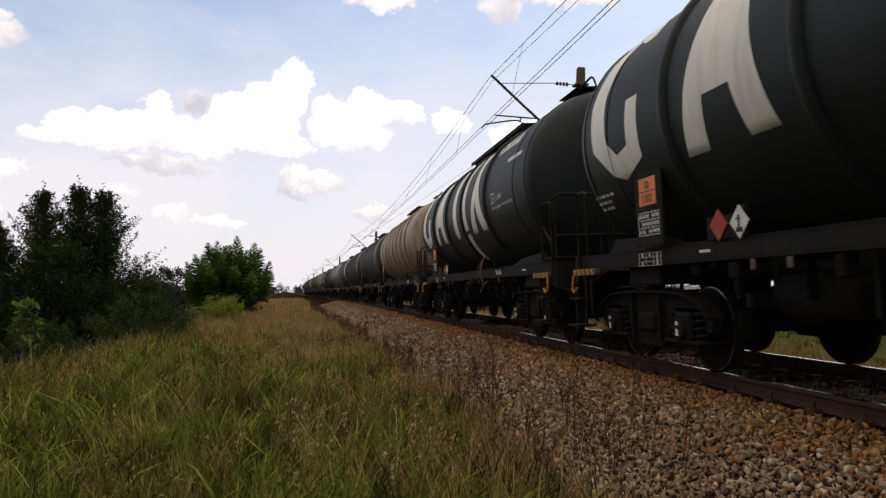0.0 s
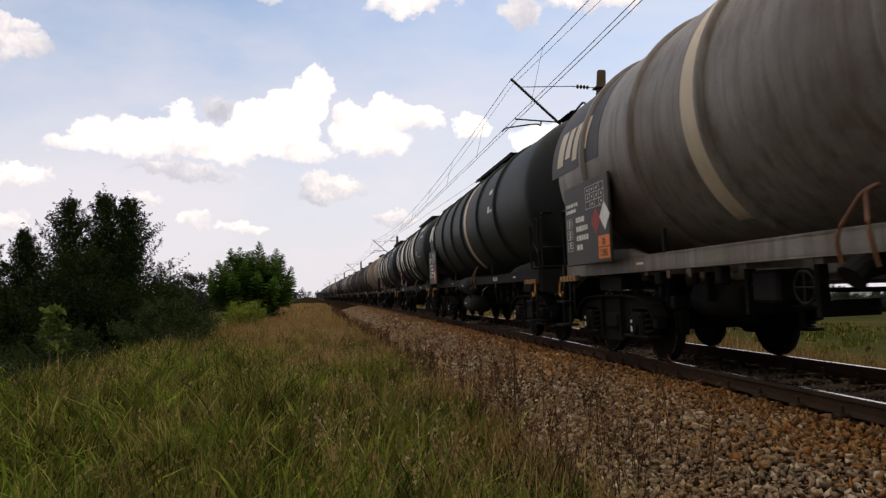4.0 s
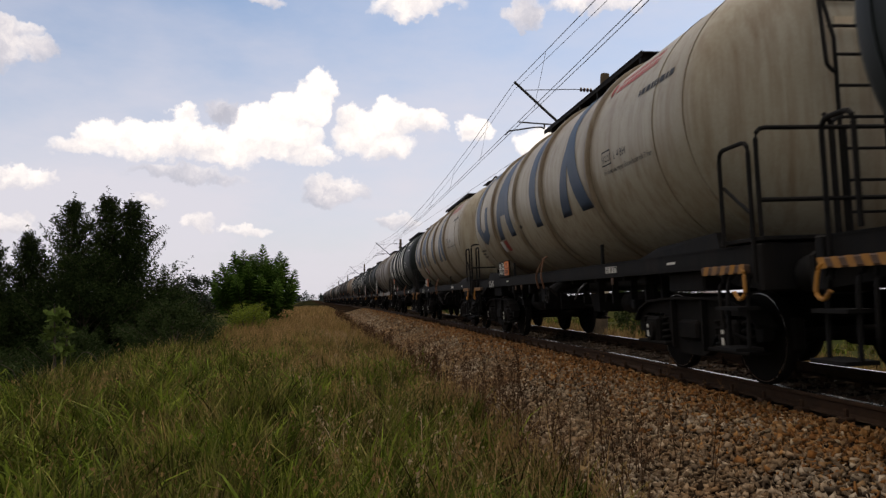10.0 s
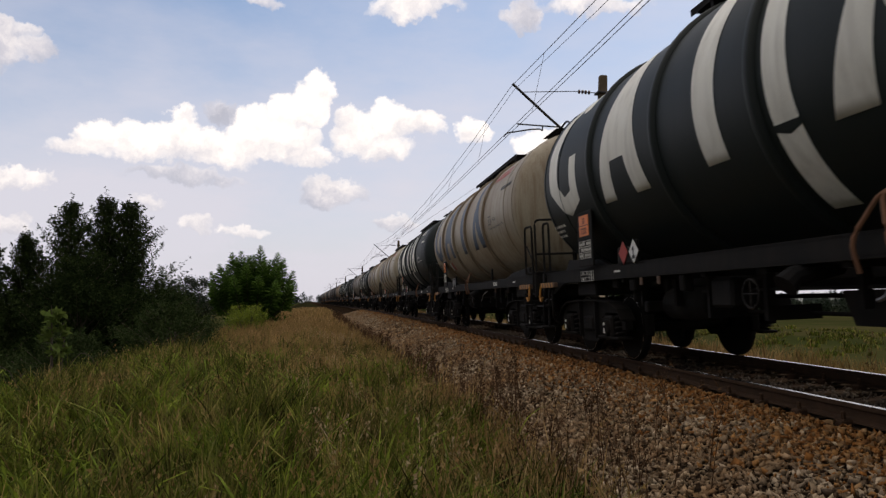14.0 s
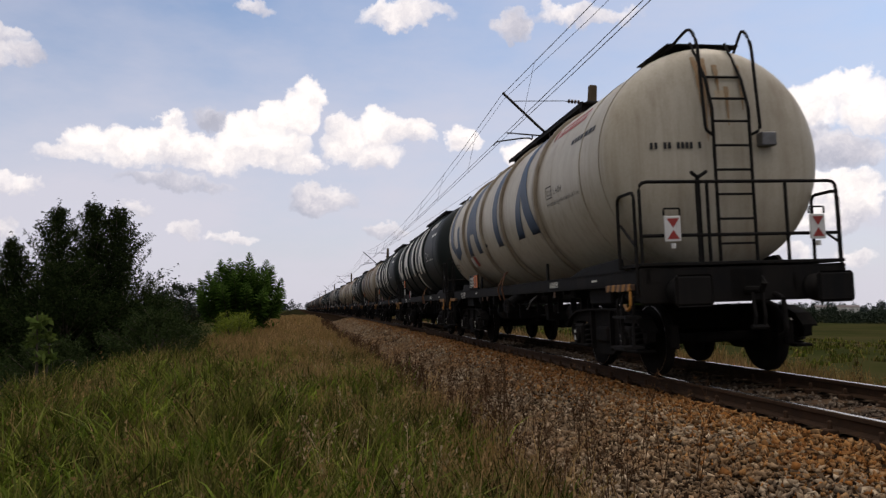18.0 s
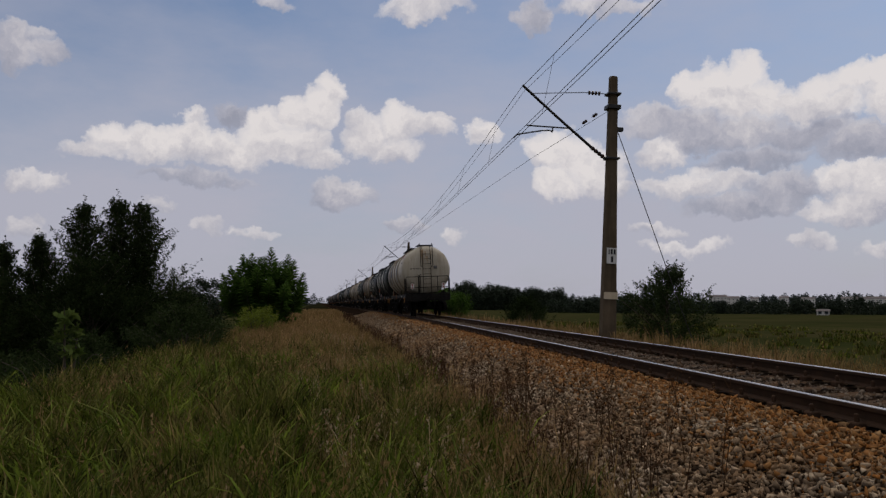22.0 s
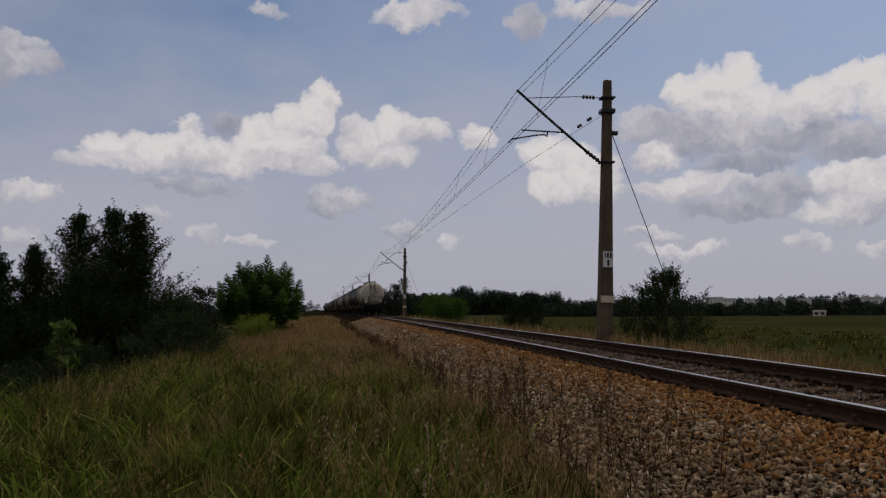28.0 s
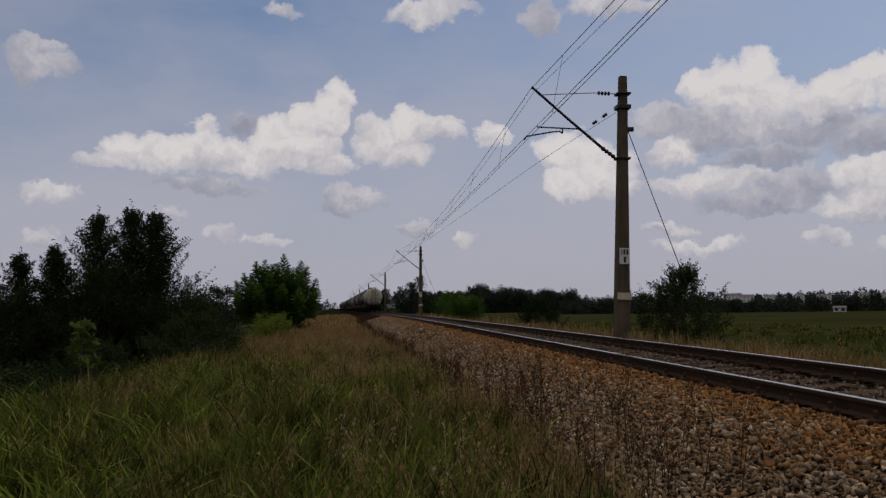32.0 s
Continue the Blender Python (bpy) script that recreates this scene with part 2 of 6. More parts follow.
# ---- materials ----
def surface(name, base, worn=None, scale=3.0, rough=0.6, metal=0.0, bump=0.15, fine=60.0, streak=0.0, dirt=(0.09, 0.075, 0.06), dirt_part=0.0,
            vary=0.0, by="object", spread=0.5, transmit=0.0, spec=0.35, rings=()):
    """A worn surface: two colours mixed at two scales, streaks down its sides, dirt, fine relief, and a shade of its own for each piece."""
    m = bpy.data.materials.new(name)
    m.use_nodes = True
    n = Nodes(m.node_tree)
    co = n.add("ShaderNodeTexCoord").outputs["Object"]
    worn = worn or tuple(c * 0.75 for c in base)
    big = n.noise(co, scale, 5.0, 0.6)[0]
    small = n.noise(co, fine, 3.0, 0.6)[0]
    f = n.math("ADD", n.math("MULTIPLY", big, 0.7), n.math("MULTIPLY", small, 0.3))
    col = n.mix(n.ramp(f, [(0.5 - spread * 0.35, 0.0), (0.5 + spread * 0.35, 1.0)]), base, worn)
    if streak:
        run = n.noise(n.vec("MULTIPLY", co, (7.0, 7.0, 0.55)), 1.0, 4.0, 0.6)[0]
        col = n.mix(n.math("MULTIPLY", n.ramp(run, [(0.45, 0.0), (0.72, 1.0)]), streak), col, dirt)
    if dirt_part:
        spot = n.noise(co, scale * 0.6, 6.0, 0.65)[0]
        col = n.mix(n.ramp(spot, [(0.62 - dirt_part * 0.3, 0.0), (0.78, min(1.0, dirt_part * 1.5))]), col, dirt)
    if rings:
        # rust and grime that have run down beside the stiffening rings
        y = n.add("ShaderNodeSeparateXYZ", {0: co}).outputs["Y"]
        near = None
        for at_y in rings:
            f = n.math("MAXIMUM", n.math("SUBTRACT", 1.0, n.math("MULTIPLY", n.math("ABSOLUTE", n.math("SUBTRACT", y, at_y + 0.03)), 2.9)), 0.0)
            near = f if near is None else n.math("ADD", near, f)
        trail = n.noise(n.vec("MULTIPLY", co, (1.2, 9.0, 0.8)), 1.0, 5.0, 0.65)[0]
        f = n.math("MULTIPLY", near, n.ramp(trail, [(0.28, 0.1), (0.56, 0.95)]))
        col = n.mix(f, col, tuple(c * 0.55 for c in dirt))
    if vary:
        r = n.add("ShaderNodeObjectInfo").outputs["Random"] if by == "object" else n.add("ShaderNodeNewGeometry").outputs["Random Per Island"]
        col = n.mix(1.0, col, n.ramp(r, [(0.0, 1.0 - vary), (1.0, 1.0 + vary)]), "MULTIPLY")
    p = n.add("ShaderNodeBsdfPrincipled", {"Base Color": col, "Metallic": metal, "Specular IOR Level": spec,
              "Roughness": n.math("ADD", rough - 0.08, n.math("MULTIPLY", big, 0.16))})
    if bump:
        b = n.add("ShaderNodeBump", {"Strength": bump, "Distance": 0.01, "Height": small})
        n.t.links.new(b.outputs[0], p.inputs["Normal"])
    shader = p.outputs[0]
    if transmit:
        tr = n.add("ShaderNodeBsdfTranslucent", {"Color": col})
        mixed = n.add("ShaderNodeMixShader", {0: transmit, 1: shader, 2: tr.outputs[0]})
        shader = mixed.outputs[0]
    n.add("ShaderNodeOutputMaterial", {"Surface": shader})
    return m


def islands(name, colours, rough=0.8, transmit=0.0, patch=None, patch_scale=0.6, gloss=0.3, tufts=0.0):
    """For what grows or lies in heaps: each piece takes one of the colours, and patches of ground lean to another set."""
    m = bpy.data.materials.new(name)
    m.use_nodes = True
    n = Nodes(m.node_tree)
    r = n.add("ShaderNodeNewGeometry").outputs["Random Per Island"]
    k = len(colours)
    col = n.ramp(r, [(i / max(1, k - 1), c) for i, c in enumerate(colours)])
    if patch:
        co = n.add("ShaderNodeTexCoord").outputs["Object"]
        f = n.ramp(n.noise(co, patch_scale, 4.0, 0.6)[0], [(0.42, 0.0), (0.6, 1.0)])
        other = n.ramp(r, [(i / max(1, len(patch) - 1), c) for i, c in enumerate(patch)])
        col = n.mix(f, col, other)
    if tufts:
        co = n.add("ShaderNodeTexCoord").outputs["Object"]
        shade = n.ramp(n.noise(n.vec("MULTIPLY", co, (1.0, 1.0, 0.35)), 3.6, 4.0, 0.6)[0], [(0.36, 1.0 - tufts), (0.64, 1.0 + tufts)])
        col = n.mix(1.0, col, shade, "MULTIPLY")
    p = n.add("ShaderNodeBsdfPrincipled", {"Base Color": col, "Roughness": rough, "Specular IOR Level": gloss})
    shader = p.outputs[0]
    if transmit:
        tr = n.add("ShaderNodeBsdfTranslucent", {"Color": col})
        shader = n.add("ShaderNodeMixShader", {0: transmit, 1: shader, 2: tr.outputs[0]}).outputs[0]
    n.add("ShaderNodeOutputMaterial", {"Surface": shader})
    return m


PAINT_DARK = surface("dark_paint", (0.0086, 0.0130, 0.0115), (0.0128, 0.0174, 0.0152), 0.9, 0.55, 0.0, 0.05, 40, 0.3, (0.020, 0.021, 0.017), 0.2, spec=0.22)
PAINT_CREAM = surface("cream_paint", (0.43, 0.385, 0.285), (0.32, 0.265, 0.175), 0.8, 0.45, 0.0, 0.05, 30, 0.65, (0.20, 0.125, 0.062), 0.4, rings=(3.6, 1.5, -0.45, -2.9))
PAINT_GRIMY = surface("grimy_cream_paint", (0.36, 0.315, 0.225), (0.25, 0.20, 0.13), 0.8, 0.5, 0.0, 0.05, 30, 0.75, (0.16, 0.098, 0.048), 0.5, rings=(3.6, 1.5, -0.45, -2.9))
PAINT_WHITE = surface("tail_cream_paint", (0.53, 0.485, 0.38), (0.42, 0.365, 0.262), 0.8, 0.45, 0.0, 0.05, 30, 0.35, (0.20, 0.125, 0.06), 0.35, rings=(3.6, 1.5, -0.45, -2.9))
PAINT_BEIGE = surface("beige_paint", (0.36, 0.29, 0.20), (0.20, 0.14, 0.095), 0.9, 0.5, 0.0, 0.08, 30, 0.8, (0.10, 0.058, 0.038), 0.6)
PAINT_GREY = surface("grey_paint", (0.25, 0.235, 0.20), (0.15, 0.12, 0.09), 0.9, 0.48, 0.0, 0.08, 30, 0.8, (0.085, 0.052, 0.034), 0.55)
PAINT_SOOT = surface("sooty_paint", (0.028, 0.0272, 0.0256), (0.048, 0.04, 0.0336), 0.9, 0.55, 0.0, 0.08, 30, 0.5, (0.068, 0.048, 0.036), 0.4)
MARK_WHITE = surface("white_marking", (0.76, 0.74, 0.65), (0.66, 0.63, 0.53), 1.5, 0.5, 0.0, 0.03, 40, 0.3, (0.25, 0.21, 0.15))
MARK_BLUE = surface("blue_marking", (0.011, 0.040, 0.090), (0.018, 0.044, 0.076), 1.5, 0.5, 0.0, 0.03, 40, 0.25, (0.12, 0.10, 0.08))
MARK_RED = surface("red_marking", (0.36, 0.035, 0.025), (0.28, 0.05, 0.04), 3, 0.6, 0.0, 0.03)
MARK_SAND = surface("sand_marking", (0.62, 0.52, 0.36), (0.55, 0.43, 0.28), 1.5, 0.5, 0.0, 0.03, 40, 0.3, (0.25, 0.2, 0.14))
MARK_ORANGE = surface("orange_plate", (0.80, 0.20, 0.025), (0.66, 0.17, 0.03), 4, 0.5, 0.0, 0.03, 40, 0.15)
MARK_BLACK = surface("black_marking", (0.02, 0.02, 0.02), None, 4, 0.6)
MARK_YELLOW = surface("yellow_paint", (0.46, 0.20, 0.022), (0.28, 0.12, 0.022), 6, 0.6, 0.0, 0.05, 40, 0.5)
FRAME_BLACK = surface("black_frame", (0.008, 0.008, 0.008), (0.016, 0.014, 0.012), 2.5, 0.75, 0.0, 0.15, 50, 0.25, (0.034, 0.027, 0.021), 0.22, spec=0.1)
FRAME_RUST = surface("rusty_steel", (0.075, 0.045, 0.03), (0.13, 0.075, 0.045), 4, 0.8, 0.0, 0.2)
BOGIE = surface("bogie_iron", (0.007, 0.0066, 0.006), (0.015, 0.013, 0.011), 3, 0.85, 0.0, 0.25, 50, 0.2, (0.030, 0.023, 0.018), 0.25, spec=0.06)
TYRE = surface("worn_steel", (0.42, 0.41, 0.40), (0.28, 0.26, 0.24), 8, 0.28, 1.0, 0.03)
RAIL_TOP = surface("rail_head_steel", (0.50, 0.48, 0.45), (0.36, 0.33, 0.30), 9, 0.26, 1.0, 0.02)
RAIL_SIDE = surface("rail_rust", (0.034, 0.021, 0.013), (0.062, 0.034, 0.019), 6, 0.9, 0.0, 0.25, spec=0.1)
CONCRETE = surface("mast_concrete", (0.150, 0.112, 0.070), (0.085, 0.063, 0.040), 2.2, 0.9, 0.0, 0.4, 70, 0.6, (0.05, 0.038, 0.026), 0.35, spec=0.1)
SLEEPER = surface("sleeper_concrete", (0.105, 0.070, 0.042), (0.045, 0.030, 0.020), 5, 0.95, 0.0, 0.4, 60, 0, (0.15, 0.07, 0.028), 0.5, 0.2, spec=0.05)
STAIN = surface("rust_stain", (0.30, 0.17, 0.075), (0.38, 0.28, 0.17), 6, 0.8, 0.0, 0.05, 40)
LEVER = surface("lever_paint", (0.20, 0.088, 0.038), (0.11, 0.050, 0.025), 6, 0.7, 0.0, 0.1)
GALV = surface("galvanised_steel", (0.20, 0.20, 0.20), (0.12, 0.11, 0.10), 8, 0.5, 0.7, 0.1)
WIRE = surface("dark_wire", (0.05, 0.048, 0.045), None, 8, 0.5, 0.6, 0.0)
PORCELAIN = surface("brown_insulator", (0.05, 0.025, 0.018), None, 8, 0.2)
SIGN_WHITE = surface("white_enamel", (0.75, 0.75, 0.72), (0.6, 0.58, 0.52), 6, 0.4, 0.0, 0.02, 40, 0.25)
BARK = surface("bark", (0.085, 0.065, 0.048), (0.05, 0.04, 0.03), 14, 0.9, 0.0, 0.6, 60)
PLASTER = surface("far_plaster", (0.72, 0.70, 0.66), (0.6, 0.58, 0.54), 0.3, 0.8, 0.0, 0.0)
ROOF = surface("far_roof", (0.16, 0.13, 0.12), (0.1, 0.09, 0.085), 0.4, 0.8, 0.0, 0.0)
GLASS = surface("far_glass", (0.05, 0.06, 0.07), None, 1, 0.1)
SOIL = surface("bank_soil", (0.020, 0.018, 0.009), (0.013, 0.015, 0.006), 1.2, 0.95, 0.0, 0.5, 30, 0, (0.034, 0.026, 0.015), 0.4, spec=0.0)
GRIT = surface("ballast_bed", (0.026, 0.017, 0.011), (0.013, 0.009, 0.006), 12, 0.95, 0.0, 0.9, 38, 0, (0.045, 0.022, 0.010), 0.4, spec=0.0)
FIELD = surface("meadow", (0.030, 0.036, 0.011), (0.056, 0.048, 0.020), 0.05, 0.95, 0.0, 0.3, 1.2, 0, (0.019, 0.024, 0.008), 0.6, spread=0.3, spec=0.0)
STONES = islands("ballast_stones", [(0.345, 0.250, 0.155), (0.110, 0.075, 0.046), (0.44, 0.330, 0.212), (0.205, 0.140, 0.083), (0.052, 0.036, 0.024), (0.54, 0.425, 0.29), (0.145, 0.097, 0.058), (0.265, 0.193, 0.128)], 0.9, 0, [(0.29, 0.165, 0.078), (0.11, 0.062, 0.031), (0.365, 0.235, 0.126), (0.068, 0.041, 0.022)], 0.9, 0.03)
STONES_RUST = islands("rusty_stones", [(0.29, 0.118, 0.032), (0.110, 0.049, 0.018), (0.34, 0.170, 0.060), (0.20, 0.080, 0.024), (0.35, 0.210, 0.098), (0.056, 0.028, 0.013)], 0.9, 0, gloss=0.03)
STONES_DARK = islands("oily_stones", [(0.085, 0.058, 0.038), (0.045, 0.032, 0.022), (0.12, 0.085, 0.058), (0.18, 0.14, 0.10), (0.06, 0.04, 0.026)], 0.8, 0, gloss=0.12)
STONE = surface("loose_stone", (0.36, 0.27, 0.165), (0.22, 0.155, 0.09), 14, 0.9, 0.0, 0.4, 60, 0, (0.10, 0.06, 0.03), 0.3, 0.55, spec=0.03)
LEAF_PALE = islands("pale_leaves", [(0.088, 0.128, 0.026), (0.12, 0.160, 0.036), (0.062, 0.098, 0.020)], 0.7, 0.3, gloss=0.05)
GRASS = islands("grass_blades", [(0.030, 0.046, 0.005), (0.082, 0.110, 0.012), (0.170, 0.182, 0.028), (0.035, 0.055, 0.006), (0.052, 0.080, 0.009), (0.22, 0.188, 0.055)], 0.75, 0.25, [(0.19, 0.132, 0.045), (0.066, 0.070, 0.013), (0.24, 0.172, 0.072), (0.054, 0.070, 0.010), (0.040, 0.032, 0.012)], 1.1, 0.04, 0.8)
GREEN_BLADES = islands("green_reed_blades", [(0.092, 0.130, 0.012), (0.160, 0.194, 0.024), (0.046, 0.075, 0.007), (0.205, 0.212, 0.045)], 0.7, 0.3, gloss=0.06, tufts=0.7)
STRAW = islands("dry_grass", [(0.365, 0.235, 0.100), (0.255, 0.150, 0.060), (0.450, 0.305, 0.145), (0.155, 0.092, 0.036)], 0.85, 0.25, [(0.185, 0.138, 0.042), (0.305, 0.182, 0.074)], 0.4, 0.03, 0.45)
WEED = islands("dead_weeds", [(0.066, 0.034, 0.017), (0.105, 0.056, 0.027), (0.042, 0.024, 0.014), (0.165, 0.095, 0.048)], 0.9, 0.1, gloss=0.03)
PLUME = islands("pale_grass_plumes", [(0.40, 0.29, 0.165), (0.48, 0.36, 0.22), (0.30, 0.20, 0.11)], 0.85, 0.3, gloss=0.03)
LEAF_DARK = islands("dark_leaves", [(0.014, 0.025, 0.007), (0.024, 0.038, 0.010), (0.011, 0.019, 0.006), (0.034, 0.048, 0.013)], 0.8, 0.12, gloss=0.03)
LEAF_GREEN = islands("green_leaves", [(0.046, 0.096, 0.012), (0.066, 0.126, 0.018), (0.031, 0.068, 0.010), (0.084, 0.145, 0.023)], 0.75, 0.25, gloss=0.05)
LEAF_LIME = islands("yellow_green_leaves", [(0.170, 0.215, 0.024), (0.215, 0.255, 0.04), (0.125, 0.170, 0.022)], 0.7, 0.35, gloss=0.05)
LEAF_GREY = islands("grey_green_leaves", [(0.027, 0.044, 0.013), (0.040, 0.058, 0.018), (0.017, 0.030, 0.009), (0.055, 0.070, 0.025)], 0.8, 0.2, gloss=0.04)
LEAF_FAR = islands("far_wood_leaves", [(0.0144, 0.0256, 0.012), (0.0224, 0.036, 0.016), (0.0112, 0.0192, 0.0104)], 0.8, 0.1)
# the haze of distance is mixed into this paler, bluer leaf colour
LEAF_HAZE = islands("haze_tinted_leaves", [(0.028, 0.040, 0.034), (0.036, 0.050, 0.042), (0.022, 0.034, 0.030)], 0.9, 0.0)


# ---- mesh helpers ----
def mesh_from(name, verts, faces, material, smooth=False):
    me = bpy.data.meshes.new(name)
    me.from_pydata([tuple(v) for v in verts], [], faces)
    if material:
        me.materials.append(material)
    if smooth:
        me.polygons.foreach_set("use_smooth", [True] * len(me.polygons))
    me.update()
    return me


def quick_mesh(name, verts, faces, material, smooth=False):
    """A mesh from arrays: faces all with the same number of corners."""
    me = bpy.data.meshes.new(name)
    verts, faces = np.asarray(verts, dtype=np.float32), np.asarray(faces, dtype=np.int32)
    k = faces.shape[1]
    me.vertices.add(len(verts))
    me.vertices.foreach_set("co", verts.ravel())
    me.loops.add(faces.size)
    me.loops.foreach_set("vertex_index", faces.ravel())
    me.polygons.add(len(faces))
    me.polygons.foreach_set("loop_start", np.arange(0, faces.size, k, dtype=np.int32))
    me.polygons.foreach_set("loop_total", np.full(len(faces), k, dtype=np.int32))
    if smooth:
        me.polygons.foreach_set("use_smooth", np.ones(len(faces), dtype=bool))
    me.materials.append(material)
    me.update(calc_edges=True)
    return me


def part(name, bm, material, parent=None, label="", smooth=False):
    """Links a bmesh as one mesh object under a thing or under a part."""
    me = bpy.data.meshes.new(name)
    bm.normal_update()
    bm.to_mesh(me)
    bm.free()
    if smooth:
        me.polygons.foreach_set("use_smooth", [True] * len(me.polygons))
    me.materials.append(material)
    ob = new(name, me)
    ob.parent = parent
    if label:
        tagged(ob, label)
    return ob


def box(bm, x0, y0, z0, x1, y1, z1, bevel=0.0, m=None):
    g = bmesh.ops.create_cube(bm, size=1.0)["verts"]
    mat = Matrix.Translation(((x0 + x1) / 2, (y0 + y1) / 2, (z0 + z1) / 2)) @ Matrix.Diagonal((abs(x1 - x0), abs(y1 - y0), abs(z1 - z0), 1))
    bmesh.ops.transform(bm, matrix=(m or Matrix()) @ mat, verts=g)
    if bevel:
        edges = list({e for v in g for e in v.link_edges})
        bmesh.ops.bevel(bm, geom=edges, offset=bevel, segments=1, affect="EDGES")
    return g


def boxes(*specs, bevel=0.0):
    bm = bmesh.new()
    for s in specs:
        box(bm, *s, bevel=bevel)
    return bm


def tube(bm, points, r, sides=8, closed_ends=True):
    """A bent pipe through the points."""
    pts = [Vector(p) for p in points]
    rings = []
    for i, p in enumerate(pts):
        a = pts[max(0, i - 1)]
        b = pts[min(len(pts) - 1, i + 1)]
        t = (b - a).normalized()
        ref = Vector((0, 0, 1)) if abs(t.z) < 0.9 else Vector((1, 0, 0))
        u = t.cross(ref).normalized()
        v = t.cross(u)
        rr = r[i] if isinstance(r, (list, tuple)) else r
        rings.append([bm.verts.new(p + (u * math.cos(2 * math.pi * k / sides) + v * math.sin(2 * math.pi * k / sides)) * rr) for k in range(sides)])
    for A, B in zip(rings, rings[1:]):
        for k in range(sides):
            bm.faces.new((A[k], A[(k + 1) % sides], B[(k + 1) % sides], B[k]))
    if closed_ends:
        bm.faces.new(rings[0][::-1])
        bm.faces.new(rings[-1])
    return bm


def pipe(points, r, sides=8):
    return tube(bmesh.new(), points, r, sides)


def bent(points, radius=0.08, steps=3):
    """The points with their corners rounded."""
    pts = [Vector(p) for p in points]
    out = [pts[0]]
    for a, b, c in zip(pts, pts[1:], pts[2:]):
        d0, d1 = (a - b), (c - b)
        r = min(radius, d0.length * 0.45, d1.length * 0.45)
        p0, p1 = b + d0.normalized() * r, b + d1.normalized() * r
        for i in range(steps + 1):
            k = i / steps
            out.append((1 - k) ** 2 * p0 + 2 * k * (1 - k) * b + k * k * p1)
    out.append(pts[-1])
    return out


def lathe(bm, profile, axis="Y", sides=40, m=None):
    """Turns (along, radius) round the axis."""
    rings = []
    for a, r in profile:
        ring = []
        for k in range(sides):
            t = 2 * math.pi * k / sides
            u, v = math.cos(t) * r, math.sin(t) * r
            co = {"Y": (u, a, v), "X": (a, u, v), "Z": (u, v, a)}[axis]
            ring.append(bm.verts.new((m or Matrix()) @ Vector(co)))
        rings.append(ring)
    for A, B in zip(rings, rings[1:]):
        for k in range(sides):
            bm.faces.new((A[k], A[(k + 1) % sides], B[(k + 1) % sides], B[k]))
    bm.faces.new(rings[0])
    bm.faces.new(rings[-1][::-1])
    bmesh.ops.recalc_face_normals(bm, faces=bm.faces)
    return bm


def empty(name):
    return new(name)


def writing(name, words, size, material, parent, m, label="", align="LEFT"):
    """Words in the built-in font, as a mesh."""
    cu = bpy.data.curves.new(name, "FONT")
    cu.body, cu.size, cu.align_x, cu.resolution_u, cu.extrude = words, size, align, 2, 0.001
    tmp = bpy.data.objects.new(name, cu)
    me = bpy.data.meshes.new_from_object(tmp)
    bpy.data.objects.remove(tmp)
    me.name = name
    me.materials.clear()
    me.materials.append(material)
    ob = new(name, me)
    ob.parent, ob.matrix_basis = parent, m
    if label:
        tagged(ob, label)
    return ob


# ---- ground ----
def ground_z(d, s):
    """Height over the rail top at d metres right of the track, s along it."""
    pts = [(-2500, -2.6), (-60, -3.4), (-24, -3.3), (-15, -3.0), (-12.2, -2.0), (-10.6, -1.15), (-9.6, -0.80), (-8, -0.62), (-4.6, -0.66), (-3.6, -0.66),
           (-2.7, -0.46), (-1.75, -0.20), (-0.9, -0.188), (-0.6, -0.212), (0.6, -0.212), (0.9, -0.188), (1.75, -0.20), (2.6, -0.5), (3.2, -0.72), (5.0, -1.1), (9, -2.4), (20, -3.1), (60, -3.5), (400, -4.5), (2500, -5.0)]
    for (a, za), (b, zb) in zip(pts, pts[1:]):
        if d <= b:
            z = za + (zb - za) * (d - a) / (b - a)
            break
    else:
        z = pts[-1][1]
    if -11.5 < d < -3.2 and s < 120:
        z += 0.07 * noise.noise((d * 0.5, s * 0.4, 3.0)) + 0.03 * noise.noise((d * 2, s * 2, 8.0))
    return z


def ground_at(d, s, dz=0.0):
    """World pose of the ground there, level."""
    return upright(min(s, 420.0), d, ground_z(d, s) + dz + d * math.sin(CANT) * edge(d)) @ Matrix.Translation((0, max(0.0, s - 420.0), 0))


def edge(d):
    """The track bed leans with the rails; the land about it lies level."""
    return max(0.0, min(1.0, (5.5 - abs(d)) / 3.0))


